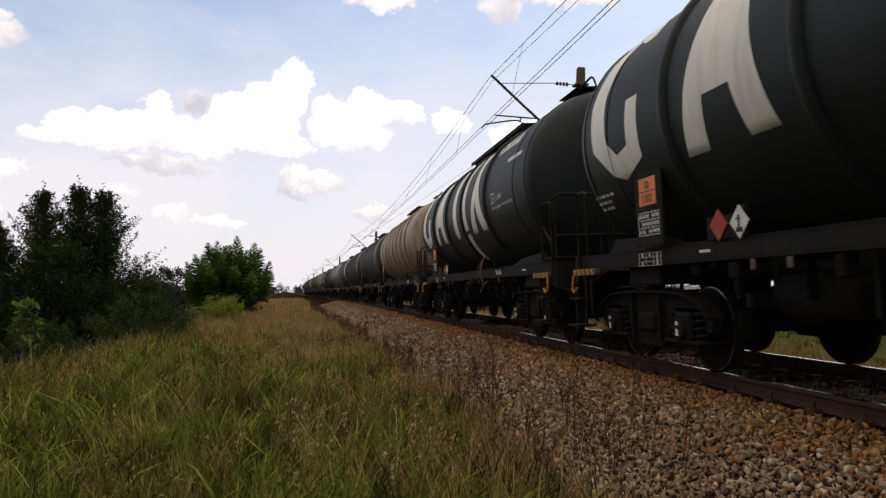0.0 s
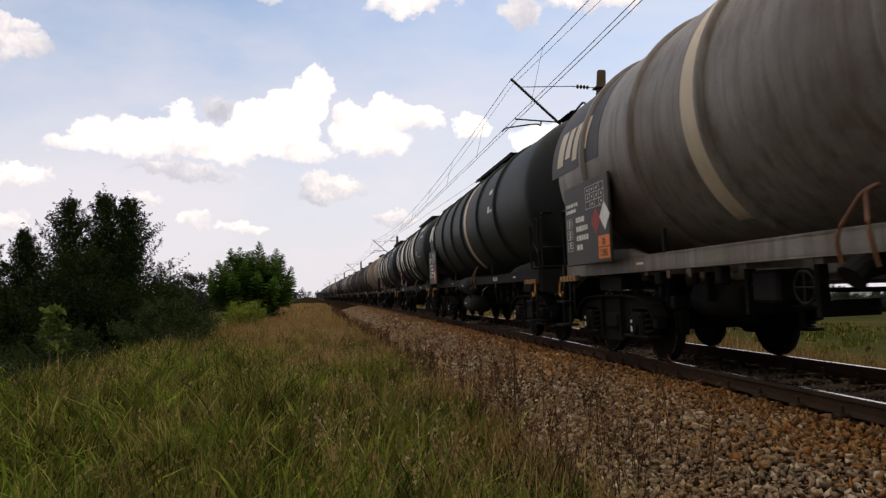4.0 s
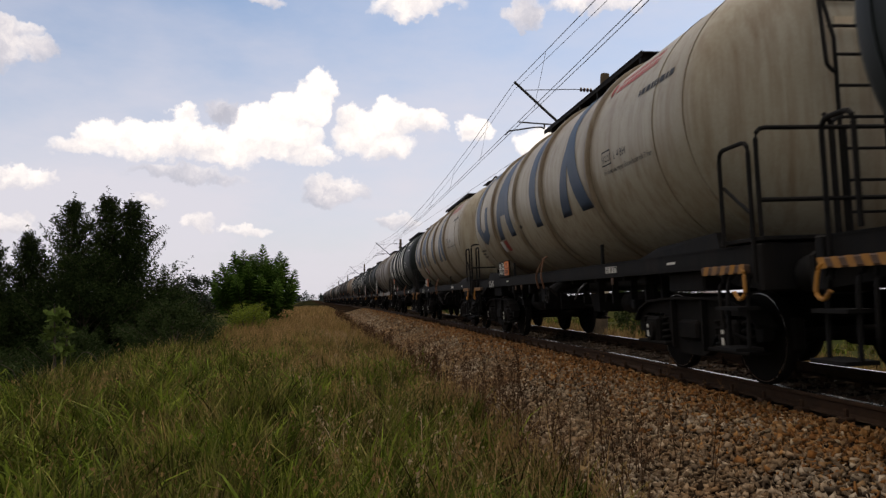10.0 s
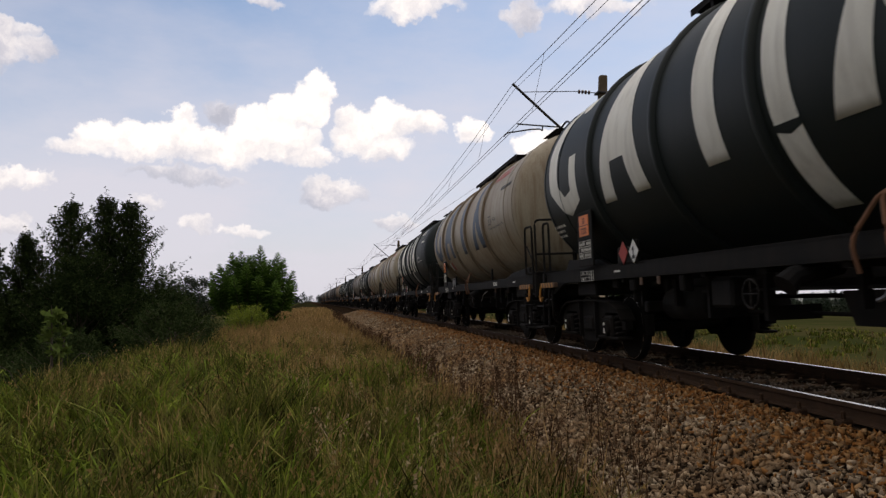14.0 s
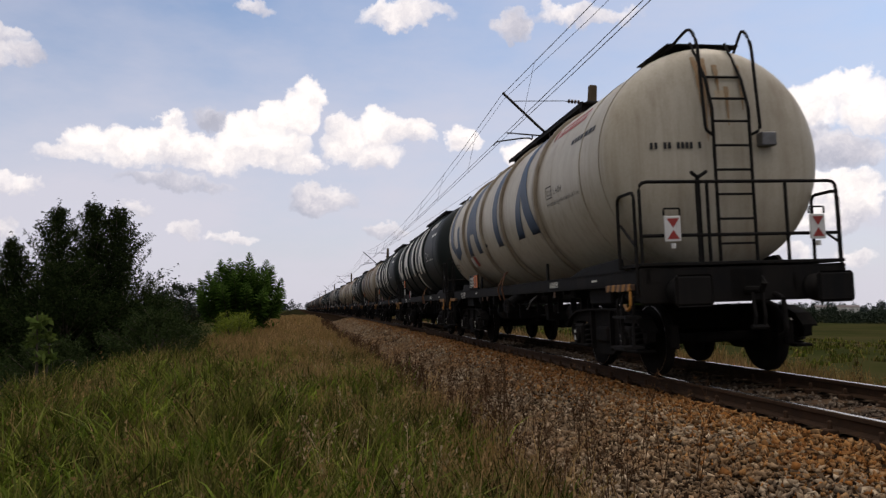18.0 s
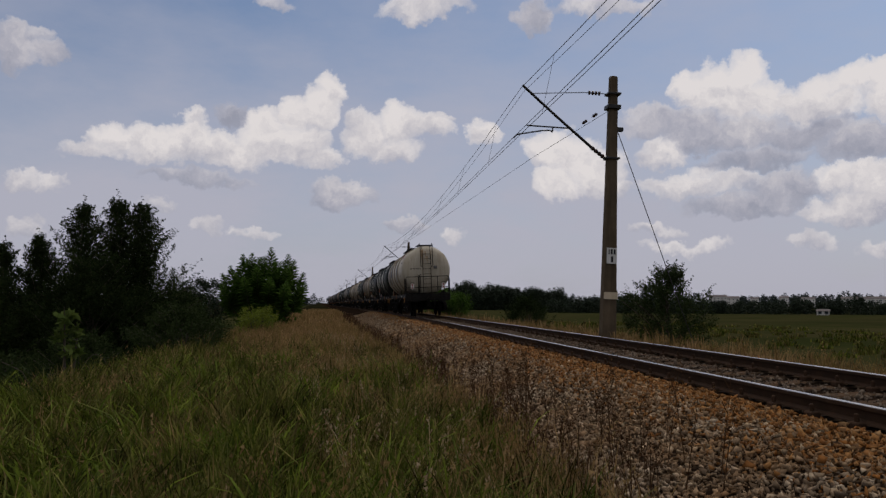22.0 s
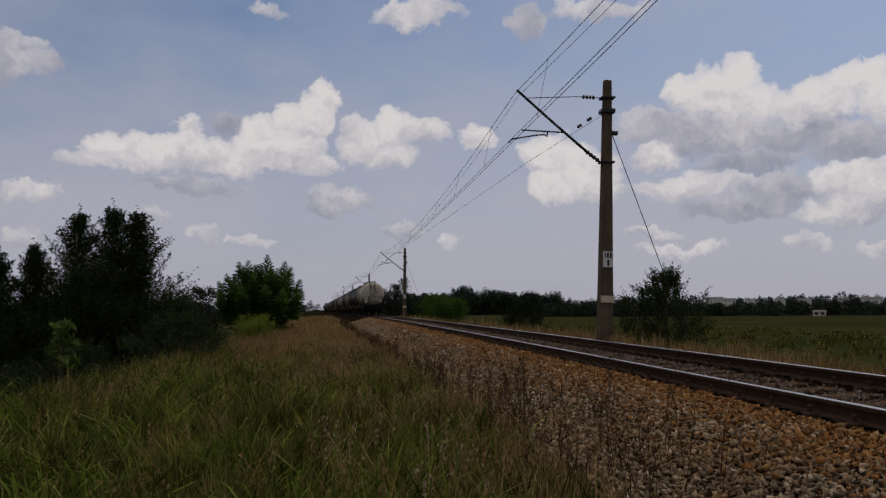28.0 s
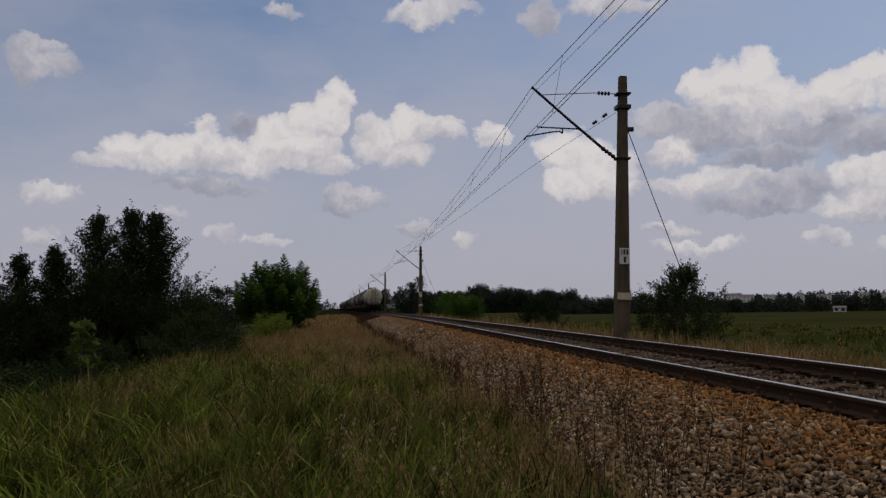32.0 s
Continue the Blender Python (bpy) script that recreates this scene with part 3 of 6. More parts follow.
def make_ground():
    ds = [-2500, -900, -400, -200, -120, -80, -55, -40, -32, -26, -22, -19, -17, -15.5, -14.5, -13.5, -12.8, -12.2]
    ds += [-11.6 + 0.4 * i for i in range(20)]
    ds += [-3.5, -3.2, -2.9, -2.7, -2.4, -2.1, -1.85, -1.7, -1.2, -0.75, 0, 0.75, 1.2, 1.7, 1.9, 2.2, 2.6, 3.0, 3.5, 4.2, 5, 6, 7, 8, 9, 10.5, 12, 14, 17, 20, 25, 32, 40, 55, 80, 120, 200, 320, 500, 900, 1500, 2500]
    ss = [-400, -200, -100, -60, -40, -25, -15, -8, -4]
    ss += [-2 + 0.75 * i for i in range(40)] + [29 + 2.0 * i for i in range(30)] + [90, 96, 104, 114, 126, 140, 160, 185, 215, 250, 300, 360, 420, 520, 700, 1000, 1500, 2500]
    verts, faces, kinds = [], [], []
    for s in ss:
        for d in ds:
            verts.append(ground_at(d, s).translation)
    w = len(ds)
    for j in range(len(ss) - 1):
        for i in range(w - 1):
            faces.append((j * w + i, j * w + i + 1, (j + 1) * w + i + 1, (j + 1) * w + i))
            mid = (ds[i] + ds[i + 1]) / 2
            kinds.append(1 if -3.6 < mid < 2.9 else 0 if -19 < mid < 7 else 2)
    me = mesh_from("ground", verts, faces, SOIL, True)
    me.materials.append(GRIT)
    me.materials.append(FIELD)
    me.polygons.foreach_set("material_index", kinds)
    return tagged(new("ground", me), "grassy railway bank and flat green meadow", "ground", kind="structure")


GROUND = make_ground()


# ---- track ----
def drawn_along(name, outline, d, material, parent):
    """A steel section drawn along the track."""
    ss = [-120, -60, -30, -15, -6, 0, 6, 12, 18, 25, 33, 42, 52, 64, 78, 94, 112, 115, 132, 155, 180, 210, 240, 270, 300, 330, 360, 390, 420]
    bm = bmesh.new()
    rings = [[bm.verts.new(on_track(s, d) @ Vector((x, 0, z))) for x, z in outline] for s in ss]
    k = len(outline)
    for A, B in zip(rings, rings[1:]):
        for i in range(k):
            bm.faces.new((A[i], A[(i + 1) % k], B[(i + 1) % k], B[i]))
    bm.faces.new(rings[0])
    bm.faces.new(rings[-1])
    bmesh.ops.recalc_face_normals(bm, faces=bm.faces)
    return part(name, bm, material, parent)


def make_rail(d, name):
    ob = empty(name)
    foot = [(0.016, -0.040), (0.010, -0.050), (0.009, -0.118), (0.062, -0.136), (0.067, -0.149)]
    drawn_along("rail_foot", foot + [(-x, z) for x, z in foot[::-1]], d, RAIL_SIDE, ob)
    head = [(0.031, -0.003), (0.036, -0.010), (0.036, -0.036), (0.012, -0.046)]
    drawn_along("rail_head", head + [(-x, z) for x, z in head[::-1]], d, RAIL_SIDE, ob)
    top = [(0.024, 0.0), (0.031, -0.004)]
    tread = drawn_along("running_surface", top + [(-x, z) for x, z in top[::-1]], d, RAIL_TOP, ob)
    tagged(tread, "bright worn running surface")
    for i in range(-1, 4):
        m = on_track(1.5 + 15.0 * i, d)
        for side in (-1, 1):
            bm = boxes((side * 0.010, -0.28, -0.112, side * 0.030, 0.28, -0.052), bevel=0.006)
            for y in (-0.2, -0.07, 0.07, 0.2):
                lathe(bm, [(side * 0.028, 0.018), (side * 0.045, 0.016)], "X", 6, Matrix.Translation((0, y, -0.082)))
            part("fishplate", bm, RAIL_SIDE, ob).matrix_basis = m
    return tagged(ob, "rusty steel rail with a bright worn running surface", "rail", "running rails")


RAILS = [make_rail(-0.7525, "rail"), make_rail(0.7525, "rail")]


def make_sleepers():
    bm = bmesh.new()
    box(bm, -1.25, -0.125, -0.36, 1.25, 0.125, -0.185, 0.02)
    me = bpy.data.meshes.new("sleeper")
    bm.to_mesh(me)
    bm.free()
    me.materials.append(SLEEPER)
    bm = bmesh.new()
    box(bm, -0.05, -0.06, -0.19, 0.05, 0.06, -0.125, 0.012)
    lathe(bm, [(-0.125, 0.022), (-0.07, 0.022), (-0.06, 0.014)], "Z", 6)
    clip = bpy.data.meshes.new("rail_clip")
    bm.to_mesh(clip)
    bm.free()
    clip.materials.append(RAIL_SIDE)
    for i in range(-12, 190):
        s = 0.3 + 0.6 * i
        m = on_track(s)
        ob = new("sleeper", me)
        ob.matrix_basis = m @ Matrix.Rotation(random.uniform(-0.012, 0.012), 4, "Z")
        tagged(ob, "weathered concrete sleeper bedded in ballast", "sleeper", "sleepers under the rails")
        if 3 < s < 42:
            for x in (-0.8525, -0.6525, 0.6525, 0.8525):
                c = new("rail_clip", clip)
                c.parent, c.matrix_basis = ob, Matrix.Translation((x, 0, 0))


make_sleepers()


def verge(s):
    """Where the grass ends beside the ballast."""
    return -3.08 - np.clip((s - 6.0) * 0.036, 0.0, 1.4)


def stone_shapes(count):
    """Broken stones: the hulls of a few random points."""
    out = []
    for _ in range(count):
        bm = bmesh.new()
        for _ in range(6):
            v = Vector((random.gauss(0, 1), random.gauss(0, 1), random.gauss(0, 1))).normalized()
            bm.verts.new(v * random.uniform(0.7, 1.25))
        bmesh.ops.convex_hull(bm, input=bm.verts)
        bmesh.ops.delete(bm, geom=[v for v in bm.verts if not v.link_faces], context="VERTS")
        bmesh.ops.triangulate(bm, faces=bm.faces)
        bmesh.ops.recalc_face_normals(bm, faces=bm.faces)
        bm.verts.index_update()
        out.append((np.array([v.co for v in bm.verts]), np.array([[v.index for v in f.verts] for f in bm.faces])))
        bm.free()
    return out


def scatter_stones():
    shapes = stone_shapes(24)
    rng = np.random.default_rng(5)
    heaps = {"dark": [[], [], 0], "grey": [[], [], 0], "rusty": [[], [], 0]}
    # along, across, number, size
    for s0, s1, d0, d1, count, lo, hi in ((-6.0, 3.0, -4.2, -0.86, 7000, 0.022, 0.046), (3.0, 9.0, -3.9, -0.86, 25000, 0.015, 0.039), (9.0, 16, -4.1, -0.86, 20000, 0.017, 0.042), (16, 28, -4.0, -0.86, 15000, 0.022, 0.048), (28, 85, -3.9, -0.9, 13000, 0.035, 0.075),
                                          (4, 25, -0.66, 0.66, 9500, 0.018, 0.042), (25, 60, -0.66, 0.66, 5000, 0.03, 0.055), (4, 40, 0.86, 2.9, 4000, 0.02, 0.045)):
        for _ in range(count):
            s, d = rng.uniform(s0, s1), rng.uniform(d0, d1)
            if d < verge(s) + 0.25 and rng.random() < (verge(s) + 0.25 - d) / 0.8:
                continue
            r = rng.uniform(lo, hi)
            vs, fs = shapes[int(rng.integers(len(shapes)))]
            e = Euler(rng.uniform(0, 6.28, 3)).to_matrix()
            p = ground_at(d, s).translation
            lift = -0.02 + 0.05 * rng.random()
            sc = r * rng.uniform(0.5, 1.5, 3)
            heap = heaps["dark" if abs(d) < 0.7 else "rusty" if rng.random() < 1.30 - 0.85 * max(0.0, abs(d) - 0.75) + 0.25 * noise.noise((d * 1.3, s * 0.7, 1.0)) else "grey"]
            heap[0].append((vs * sc) @ np.array(e) + np.array((p.x, p.y, p.z + lift)))
            heap[1].append(fs + heap[2])
            heap[2] += len(vs)
    for key, material, label in (("dark", STONES_DARK, "dark oily ballast stones between the rails"), ("grey", STONES, "loose pale broken stone ballast on the shoulder"), ("rusty", STONES_RUST, "rust-stained broken stone ballast along the rails")):
        me = quick_mesh("ballast", np.concatenate(heaps[key][0]), np.concatenate(heaps[key][1]), material)
        tagged(new("ballast", me), label, "ballast", kind="stuff")



def lay_stones():
    """The loose stones that lie on top of the shoulder close by."""
    rng = np.random.default_rng(6)
    meshes = [quick_mesh("stone", vs * 0.029, fs, STONE) for vs, fs in stone_shapes(12)]
    for k in range(290):
        s, d = rng.uniform(5.0, 9.5), rng.uniform(-2.75, -1.1)
        ob = new("stone", meshes[k % 12])
        ob.parent = GROUND
        spot = ground_at(d, s, 0.022).translation
        ob.matrix_basis = Matrix.LocRotScale(spot, Euler(rng.uniform(0, 6.28, 3)), Vector(rng.uniform(0.75, 1.35, 3)))


scatter_stones()
lay_stones()

# ---- tank wagons ----
TANK_R, TANK_Z = 1.47, 2.75


def tank_shell(half, r, dish=0.5):
    half += 0.06
    prof = []
    for i in range(9):
        a = math.pi / 2 * i / 8
        prof.append((-half - dish * math.cos(a) ** 0.8 if i < 8 else -half, max(0.02, r * math.sin(a) ** 0.62)))
    prof = sorted(set(prof))
    n = 12
    mid = [(-half + 2 * half * i / n, r) for i in range(1, n)]
    prof = prof + mid + [(-a, b) for a, b in prof[::-1]]
    return lathe(bmesh.new(), prof, "Y", 64, Matrix.Translation((0, 0, TANK_Z)))


def ring_band(y, r, w=0.13, h=0.055):
    bm = bmesh.new()
    prof = [(y - w / 2, r - 0.01), (y - w / 2 + 0.012, r + h * 0.8), (y - w / 4, r + h), (y + w / 4, r + h), (y + w / 2 - 0.012, r + h * 0.8), (y + w / 2, r - 0.01)]
    lathe(bm, prof, "Y", 64, Matrix.Translation((0, 0, TANK_Z)))
    return bm


def on_tank(y, a, lift, r=TANK_R):
    """A point of the tank's camera-side flank, a degrees up from its middle."""
    t = radians(a)
    return Vector((-(r + lift) * math.cos(t), y, TANK_Z + (r + lift) * math.sin(t)))


def tank_shape(outline, r=TANK_R, lift=0.005):
    """Paint on the tank: an outline in (y, degrees), cut into strips that follow the curve."""
    bm = bmesh.new()
    vs = [bm.verts.new((y, a, 0)) for y, a in outline]
    bm.faces.new(vs)
    bmesh.ops.triangulate(bm, faces=bm.faces)
    lo, hi = min(a for _, a in outline), max(a for _, a in outline)
    step = 4.0
    a = math.ceil(lo / step) * step
    while a < hi:
        geom = list(bm.verts) + list(bm.edges) + list(bm.faces)
        bmesh.ops.bisect_plane(bm, geom=geom, plane_co=(0, a, 0), plane_no=(0, 1, 0))
        a += step
    for v in bm.verts:
        v.co = on_tank(v.co.x, v.co.y, lift, r)
    bmesh.ops.recalc_face_normals(bm, faces=bm.faces)
    for f in bm.faces:
        f.smooth = True
    return bm


def big_shapes(parent, material, top, dark, r=TANK_R):
    """The four large painted shapes: an open ring, a leaning pair of bars, an upright bar and a crossing of bars."""
    lo, hi = -24.0, top
    sp = hi - lo

    def A(k):
        return lo + sp * k
    ring = [(4.30, A(0.78)), (4.32, A(0.94)), (4.72, A(1.0)), (5.12, A(0.96)), (5.52, A(0.78)), (5.60, A(0.5)), (5.52, A(0.22)), (5.08, A(0.04)), (4.8, A(0.0)), (4.25, A(0.09)),
            (4.22, A(0.42)), (4.52, A(0.42)), (4.55, A(0.18)), (4.85, A(0.15)), (5.1, A(0.24)), (5.17, A(0.5)), (5.1, A(0.76)), (4.85, A(0.85)), (4.6, A(0.78))]
    part("painted_ring", tank_shape(ring, r), material, parent)
    wedge = [(3.35, A(0.0)), (2.95, A(0.0)), (2.86, A(0.24)), (2.42, A(0.24)), (2.3, A(0.0)), (1.9, A(0.0)), (2.38, A(1.0)), (2.76, A(1.0))]
    part("painted_wedge", tank_shape(wedge, r), material, parent)
    k = 0.0 if dark else -0.25
    bar = [(0.66 + k, A(1.0)), (0.18 + k, A(1.0)), (0.16 + k, A(0.0)), (0.56 + k, A(0.0))]
    part("painted_bar", tank_shape(bar, r), material, parent)
    fork = [(-1.3, A(0.0)), (-1.75, A(0.0)), (-1.95, A(0.36)), (-2.25, A(0.0)), (-2.75, A(0.0)), (-2.1, A(0.62)), (-2.15, A(1.0)), (-1.65, A(1.0)), (-1.78, A(0.5))]
    part("painted_fork", tank_shape(fork, r), material, parent)


def small_bars(parent, material, y, a, rows, r=TANK_R):
    """Small lettering too far off to read: short bars in rows."""
    bm = bmesh.new()
    for i, (w, h) in enumerate(rows):
        yy = y
        while yy > y - w:
            seg = min(random.uniform(0.05, 0.14), yy - (y - w))
            if seg < 0.02:
                break
            aa = a - i * 3.4
            q = [on_tank(yy, aa, 0.004, r), on_tank(yy - seg, aa, 0.004, r), on_tank(yy - seg, aa - h / r * 57.3, 0.004, r), on_tank(yy, aa - h / r * 57.3, 0.004, r)]
            bm.faces.new([bm.verts.new(p) for p in q])
            yy -= seg + 0.03
    return tagged(part("small_lettering", bm, material, parent), kind="stuff")


def tank_words(parent, words, size, y, a, material, r=TANK_R):
    """Words painted on the tank's flank, bent to it."""
    cu = bpy.data.curves.new("lettering", "FONT")
    cu.body, cu.size, cu.resolution_u = words, size, 1
    tmp = bpy.data.objects.new("lettering", cu)
    me = bpy.data.meshes.new_from_object(tmp)
    bpy.data.objects.remove(tmp)
    for v in me.vertices:
        v.co = on_tank(y - v.co.x, a + math.degrees(v.co.y / r), 0.005, r)
    me.materials.clear()
    me.materials.append(material)
    ob = new("lettering", me)
    ob.parent = parent
    return ob


def plate(parent, name, x, y0, z0, y1, z1, material, label="", thick=0.008):
    return part(name, boxes((x - thick, y0, z0, x, y1, z1)), material, parent, label)


def diamond(parent, x, y, z, size, material, label):
    bm = bmesh.new()
    box(bm, -0.004, -size / 2, -size / 2, 0.004, size / 2, size / 2, 0, Matrix.Translation((x, y, z)) @ Matrix.Rotation(radians(45), 4, "X"))
    return part("hazard_label", bm, material, parent, label)


FLANK = Matrix.Rotation(radians(-90), 4, "Z") @ Matrix.Rotation(radians(90), 4, "X")     # words on the camera's side


def orange_number(parent, x, y, z):
    """An orange plate with two lines, 0.4 by 0.3, black rim."""
    p = plate(parent, "hazard_plate", x, y - 0.2, z - 0.15, y + 0.2, z + 0.15, MARK_ORANGE, "orange hazard number plate")
    part("plate_rule", boxes((x - 0.0105, y - 0.2, z - 0.005, x - 0.008, y + 0.2, z + 0.005)), MARK_BLACK, p)
    for words, dz in (("30", 0.025), ("1202", -0.12)):
        writing("plate_number", words, 0.13, MARK_BLACK, p, Matrix.Translation((x - 0.011, y, z + dz)) @ FLANK, align="CENTER")
    return p


def load_table(parent, x, y, z, cols, w=0.5, h=0.26):
    """A loading table: thin white rules and figures as small bars."""
    bm = bmesh.new()
    for i in range(4):
        zz = z + h / 2 - h * i / 3
        box(bm, x - 0.003, y - w / 2, zz - 0.0025, x, y + w / 2, zz + 0.0025)
    for i in range(cols + 1):
        yy = y - w / 2 + w * i / cols
        box(bm, x - 0.003, yy - 0.0025, z - h / 2, x, yy + 0.0025, z + h / 2)
    for i in range(cols):
        for j in range(3):
            if random.random() < 0.8:
                yy, zz = y - w / 2 + w * (i + 0.5) / cols, z + h / 2 - h * (j + 0.5) / 3
                box(bm, x - 0.003, yy - 0.016, zz - 0.018, x, yy + 0.016, zz + 0.018)
    return part("load_table", bm, MARK_WHITE, parent, "white loading table")


def text_lines(parent, x, y, z, rows, h=0.05, gap=0.085, material=None):
    bm = bmesh.new()
    for i, w in enumerate(rows):
        yy = y
        while yy > y - w:
            seg = random.uniform(0.04, 0.12)
            box(bm, x - 0.003, yy - seg, z - i * gap - h, x, yy, z - i * gap)
            yy -= seg + 0.03
    return tagged(part("small_lettering", bm, material or MARK_WHITE, parent), kind="stuff")


def make_bogie(parent, y):
    bg = part("bogie", boxes((-0.95, -0.22, 0.55, 0.95, 0.22, 0.86), (-0.3, -0.3, 0.86, 0.3, 0.3, 1.02), bevel=0.02), BOGIE, parent)
    bg.matrix_basis = Matrix.Translation((0, y, 0))
    part("body_bolster", boxes((-1.14, y - 0.42, 0.93, 1.14, y + 0.42, 1.15), (-1.14, y - 1.30, 1.03, 1.14, y - 1.08, 1.15), (-1.14, y + 1.08, 1.03, 1.14, y + 1.30, 1.15), bevel=0.02), FRAME_BLACK, parent)
    prof = [(-0.070, 0.40), (-0.066, 0.46), (0.0, 0.462), (0.045, 0.452), (0.062, 0.43), (0.064, 0.38), (0.03, 0.36), (0.02, 0.16), (0.07, 0.14), (0.07, 0.09)]
    for e in (-0.9, 0.9):
        ws = part("wheelset", lathe(bmesh.new(), [(-0.95, 0.07), (0.95, 0.07)], "X", 14), BOGIE, parent, "", True)
        ws.matrix_basis = Matrix.Translation((0, y + e, 0.46))
        for side in (-1, 1):
            shift = Matrix.Translation((side * 0.7525, 0, 0))
            part("wheel", lathe(bmesh.new(), [(-side * a, r) for a, r in prof], "X", 40, shift), BOGIE, ws, "", True)
            bm = lathe(bmesh.new(), [(side * 0.060, 0.385), (side * 0.068, 0.40), (side * 0.068, 0.435), (side * 0.062, 0.452)], "X", 40, shift)
            part("tyre", bm, TYRE, ws, "bright worn steel tyre", True)
            # axle box with its coil springs
            bm = bmesh.new()
            box(bm, side * 0.93, e - 0.17, 0.33, side * 1.17, e + 0.17, 0.64, 0.03)
            lathe(bm, [(side * 1.16, 0.12), (side * 1.21, 0.11), (side * 1.22, 0.02)], "X", 16, Matrix.Translation((0, e, 0.47)))
            part("axle_box", bm, BOGIE, bg)
            for off in (-0.26, 0.26):
                bm = bmesh.new()
                pts = []
                for k in range(4 * 10 + 1):
                    a = 2 * math.pi * k / 10
                    pts.append((side * 1.05 + math.cos(a) * 0.085, e + off + math.sin(a) * 0.085, 0.36 + 0.30 * k / 40))
                tube(bm, pts, 0.02, 5)
                part("coil_spring", bm, BOGIE, bg)
    for side in (-1, 1):
        x0, x1 = side * 0.99, side * 1.10
        # arched side frame with its deep belly, rimmed by flanges
        half = [(0.0, 0.86), (0.45, 0.86), (0.98, 0.83), (1.28, 0.74), (1.42, 0.60), (1.40, 0.46), (1.30, 0.44), (1.26, 0.62), (1.14, 0.68), (0.66, 0.68), (0.56, 0.50), (0.40, 0.30), (0.26, 0.24)]
        outline = half + [(-y, z) for y, z in half[::-1][:-1]]
        bm = bmesh.new()
        a = [bm.verts.new((x0, y, z)) for y, z in outline]
        b = [bm.verts.new((x1, y, z)) for y, z in outline]
        bm.faces.new(a)
        bm.faces.new(b[::-1])
        for k in range(len(outline)):
            bm.faces.new((a[k], b[k], b[(k + 1) % len(outline)], a[(k + 1) % len(outline)]))
        bmesh.ops.recalc_face_normals(bm, faces=bm.faces)
        part("side_frame", bm, BOGIE, bg)
        bm = bmesh.new()
        top = [(-1.42, 0.60), (-1.28, 0.745), (-0.98, 0.84), (-0.45, 0.87), (0.45, 0.87), (0.98, 0.84), (1.28, 0.745), (1.42, 0.60)]
        for (ya, za), (yb, zb) in zip(top, top[1:]):
            q = [bm.verts.new(p) for p in ((side * 0.96, ya, za), (side * 0.96, yb, zb), (side * 1.17, yb, zb), (side * 1.17, ya, za))]
            w = [bm.verts.new((p.co.x, p.co.y, p.co.z - 0.025)) for p in q]
            bm.faces.new(q)
            bm.faces.new(w[::-1])
            for k in range(4):
                bm.faces.new((q[k], w[k], w[(k + 1) % 4], q[(k + 1) % 4]))
        bmesh.ops.recalc_face_normals(bm, faces=bm.faces)
        part("frame_flange", bm, BOGIE, bg)
        for e in (-1, 1):
            part("frame_rib", boxes((x0, e * 0.36 - 0.02, 0.30, side * 1.16, e * 0.36 + 0.02, 0.85)), BOGIE, bg)
            part("spring_seat", boxes((side * 0.94, e * 0.9 - 0.40, 0.315, side * 1.18, e * 0.9 + 0.40, 0.355), bevel=0.01), BOGIE, bg)
        part("spring_plank", boxes((x0, -0.22, 0.40, side * 1.15, 0.22, 0.62), bevel=0.03), BOGIE, bg)
        bm = bmesh.new()
        for e in (-1, 1):
            box(bm, side * 1.215, e * 0.9 - 0.02, 0.40, side * 1.225, e * 0.9 + 0.02, 0.47)
            box(bm, side * 1.215, e * 0.9 - 0.02, 0.51, side * 1.225, e * 0.9 + 0.02, 0.55)
        part("paint_marks", bm, MARK_WHITE, bg)
        for e in (-1, 1):
            bm = bmesh.new()
            box(bm, side * 0.70, e * 1.42 - 0.04, 0.36, side * 0.82, e * 1.42 + 0.04, 0.66, 0.02)
            part("brake_block", bm, BOGIE, bg)
    return bg


def buffer(parent, x, y, sgn):
    bm = bmesh.new()
    lathe(bm, [(0, 0.16), (sgn * 0.06, 0.17), (sgn * 0.09, 0.115), (sgn * 0.34, 0.10), (sgn * 0.36, 0.12)], "Y", 20, Matrix.Translation((x, y, 1.06)))
    b = part("buffer", bm, FRAME_BLACK, parent, "", True)
    bm = bmesh.new()
    box(bm, x - 0.225, y + sgn * 0.36, 0.88, x + 0.225, y + sgn * 0.40, 1.24, 0.035)
    part("buffer_head", bm, FRAME_BLACK, b)


def coupling(parent, y, sgn):
    bm = bmesh.new()
    tube(bm, [(0, y, 1.05), (0, y + sgn * 0.28, 1.05), (0, y + sgn * 0.36, 1.12), (0, y + sgn * 0.30, 1.2)], [0.05, 0.045, 0.04, 0.02], 8)
    part("draw_hook", bm, FRAME_BLACK, parent)
    bm = bmesh.new()
    for dx in (-0.06, 0.06):
        tube(bm, [(dx, y + sgn * 0.2, 1.02), (dx, y + sgn * 0.24, 0.75), (dx, y + sgn * 0.2, 0.6)], 0.022, 6)
    tube(bm, [(-0.1, y + sgn * 0.21, 0.62), (0.1, y + sgn * 0.21, 0.62)], 0.03, 8)
    part("screw_coupling", bm, FRAME_BLACK, parent)
    bm = bmesh.new()
    tube(bm, bent([(0.35, y, 1.0), (0.35, y + sgn * 0.16, 0.95), (0.36, y + sgn * 0.18, 0.55), (0.36, y + sgn * 0.05, 0.5)], 0.12, 4), 0.03, 8)
    part("brake_hose", bm, FRAME_BLACK, parent)


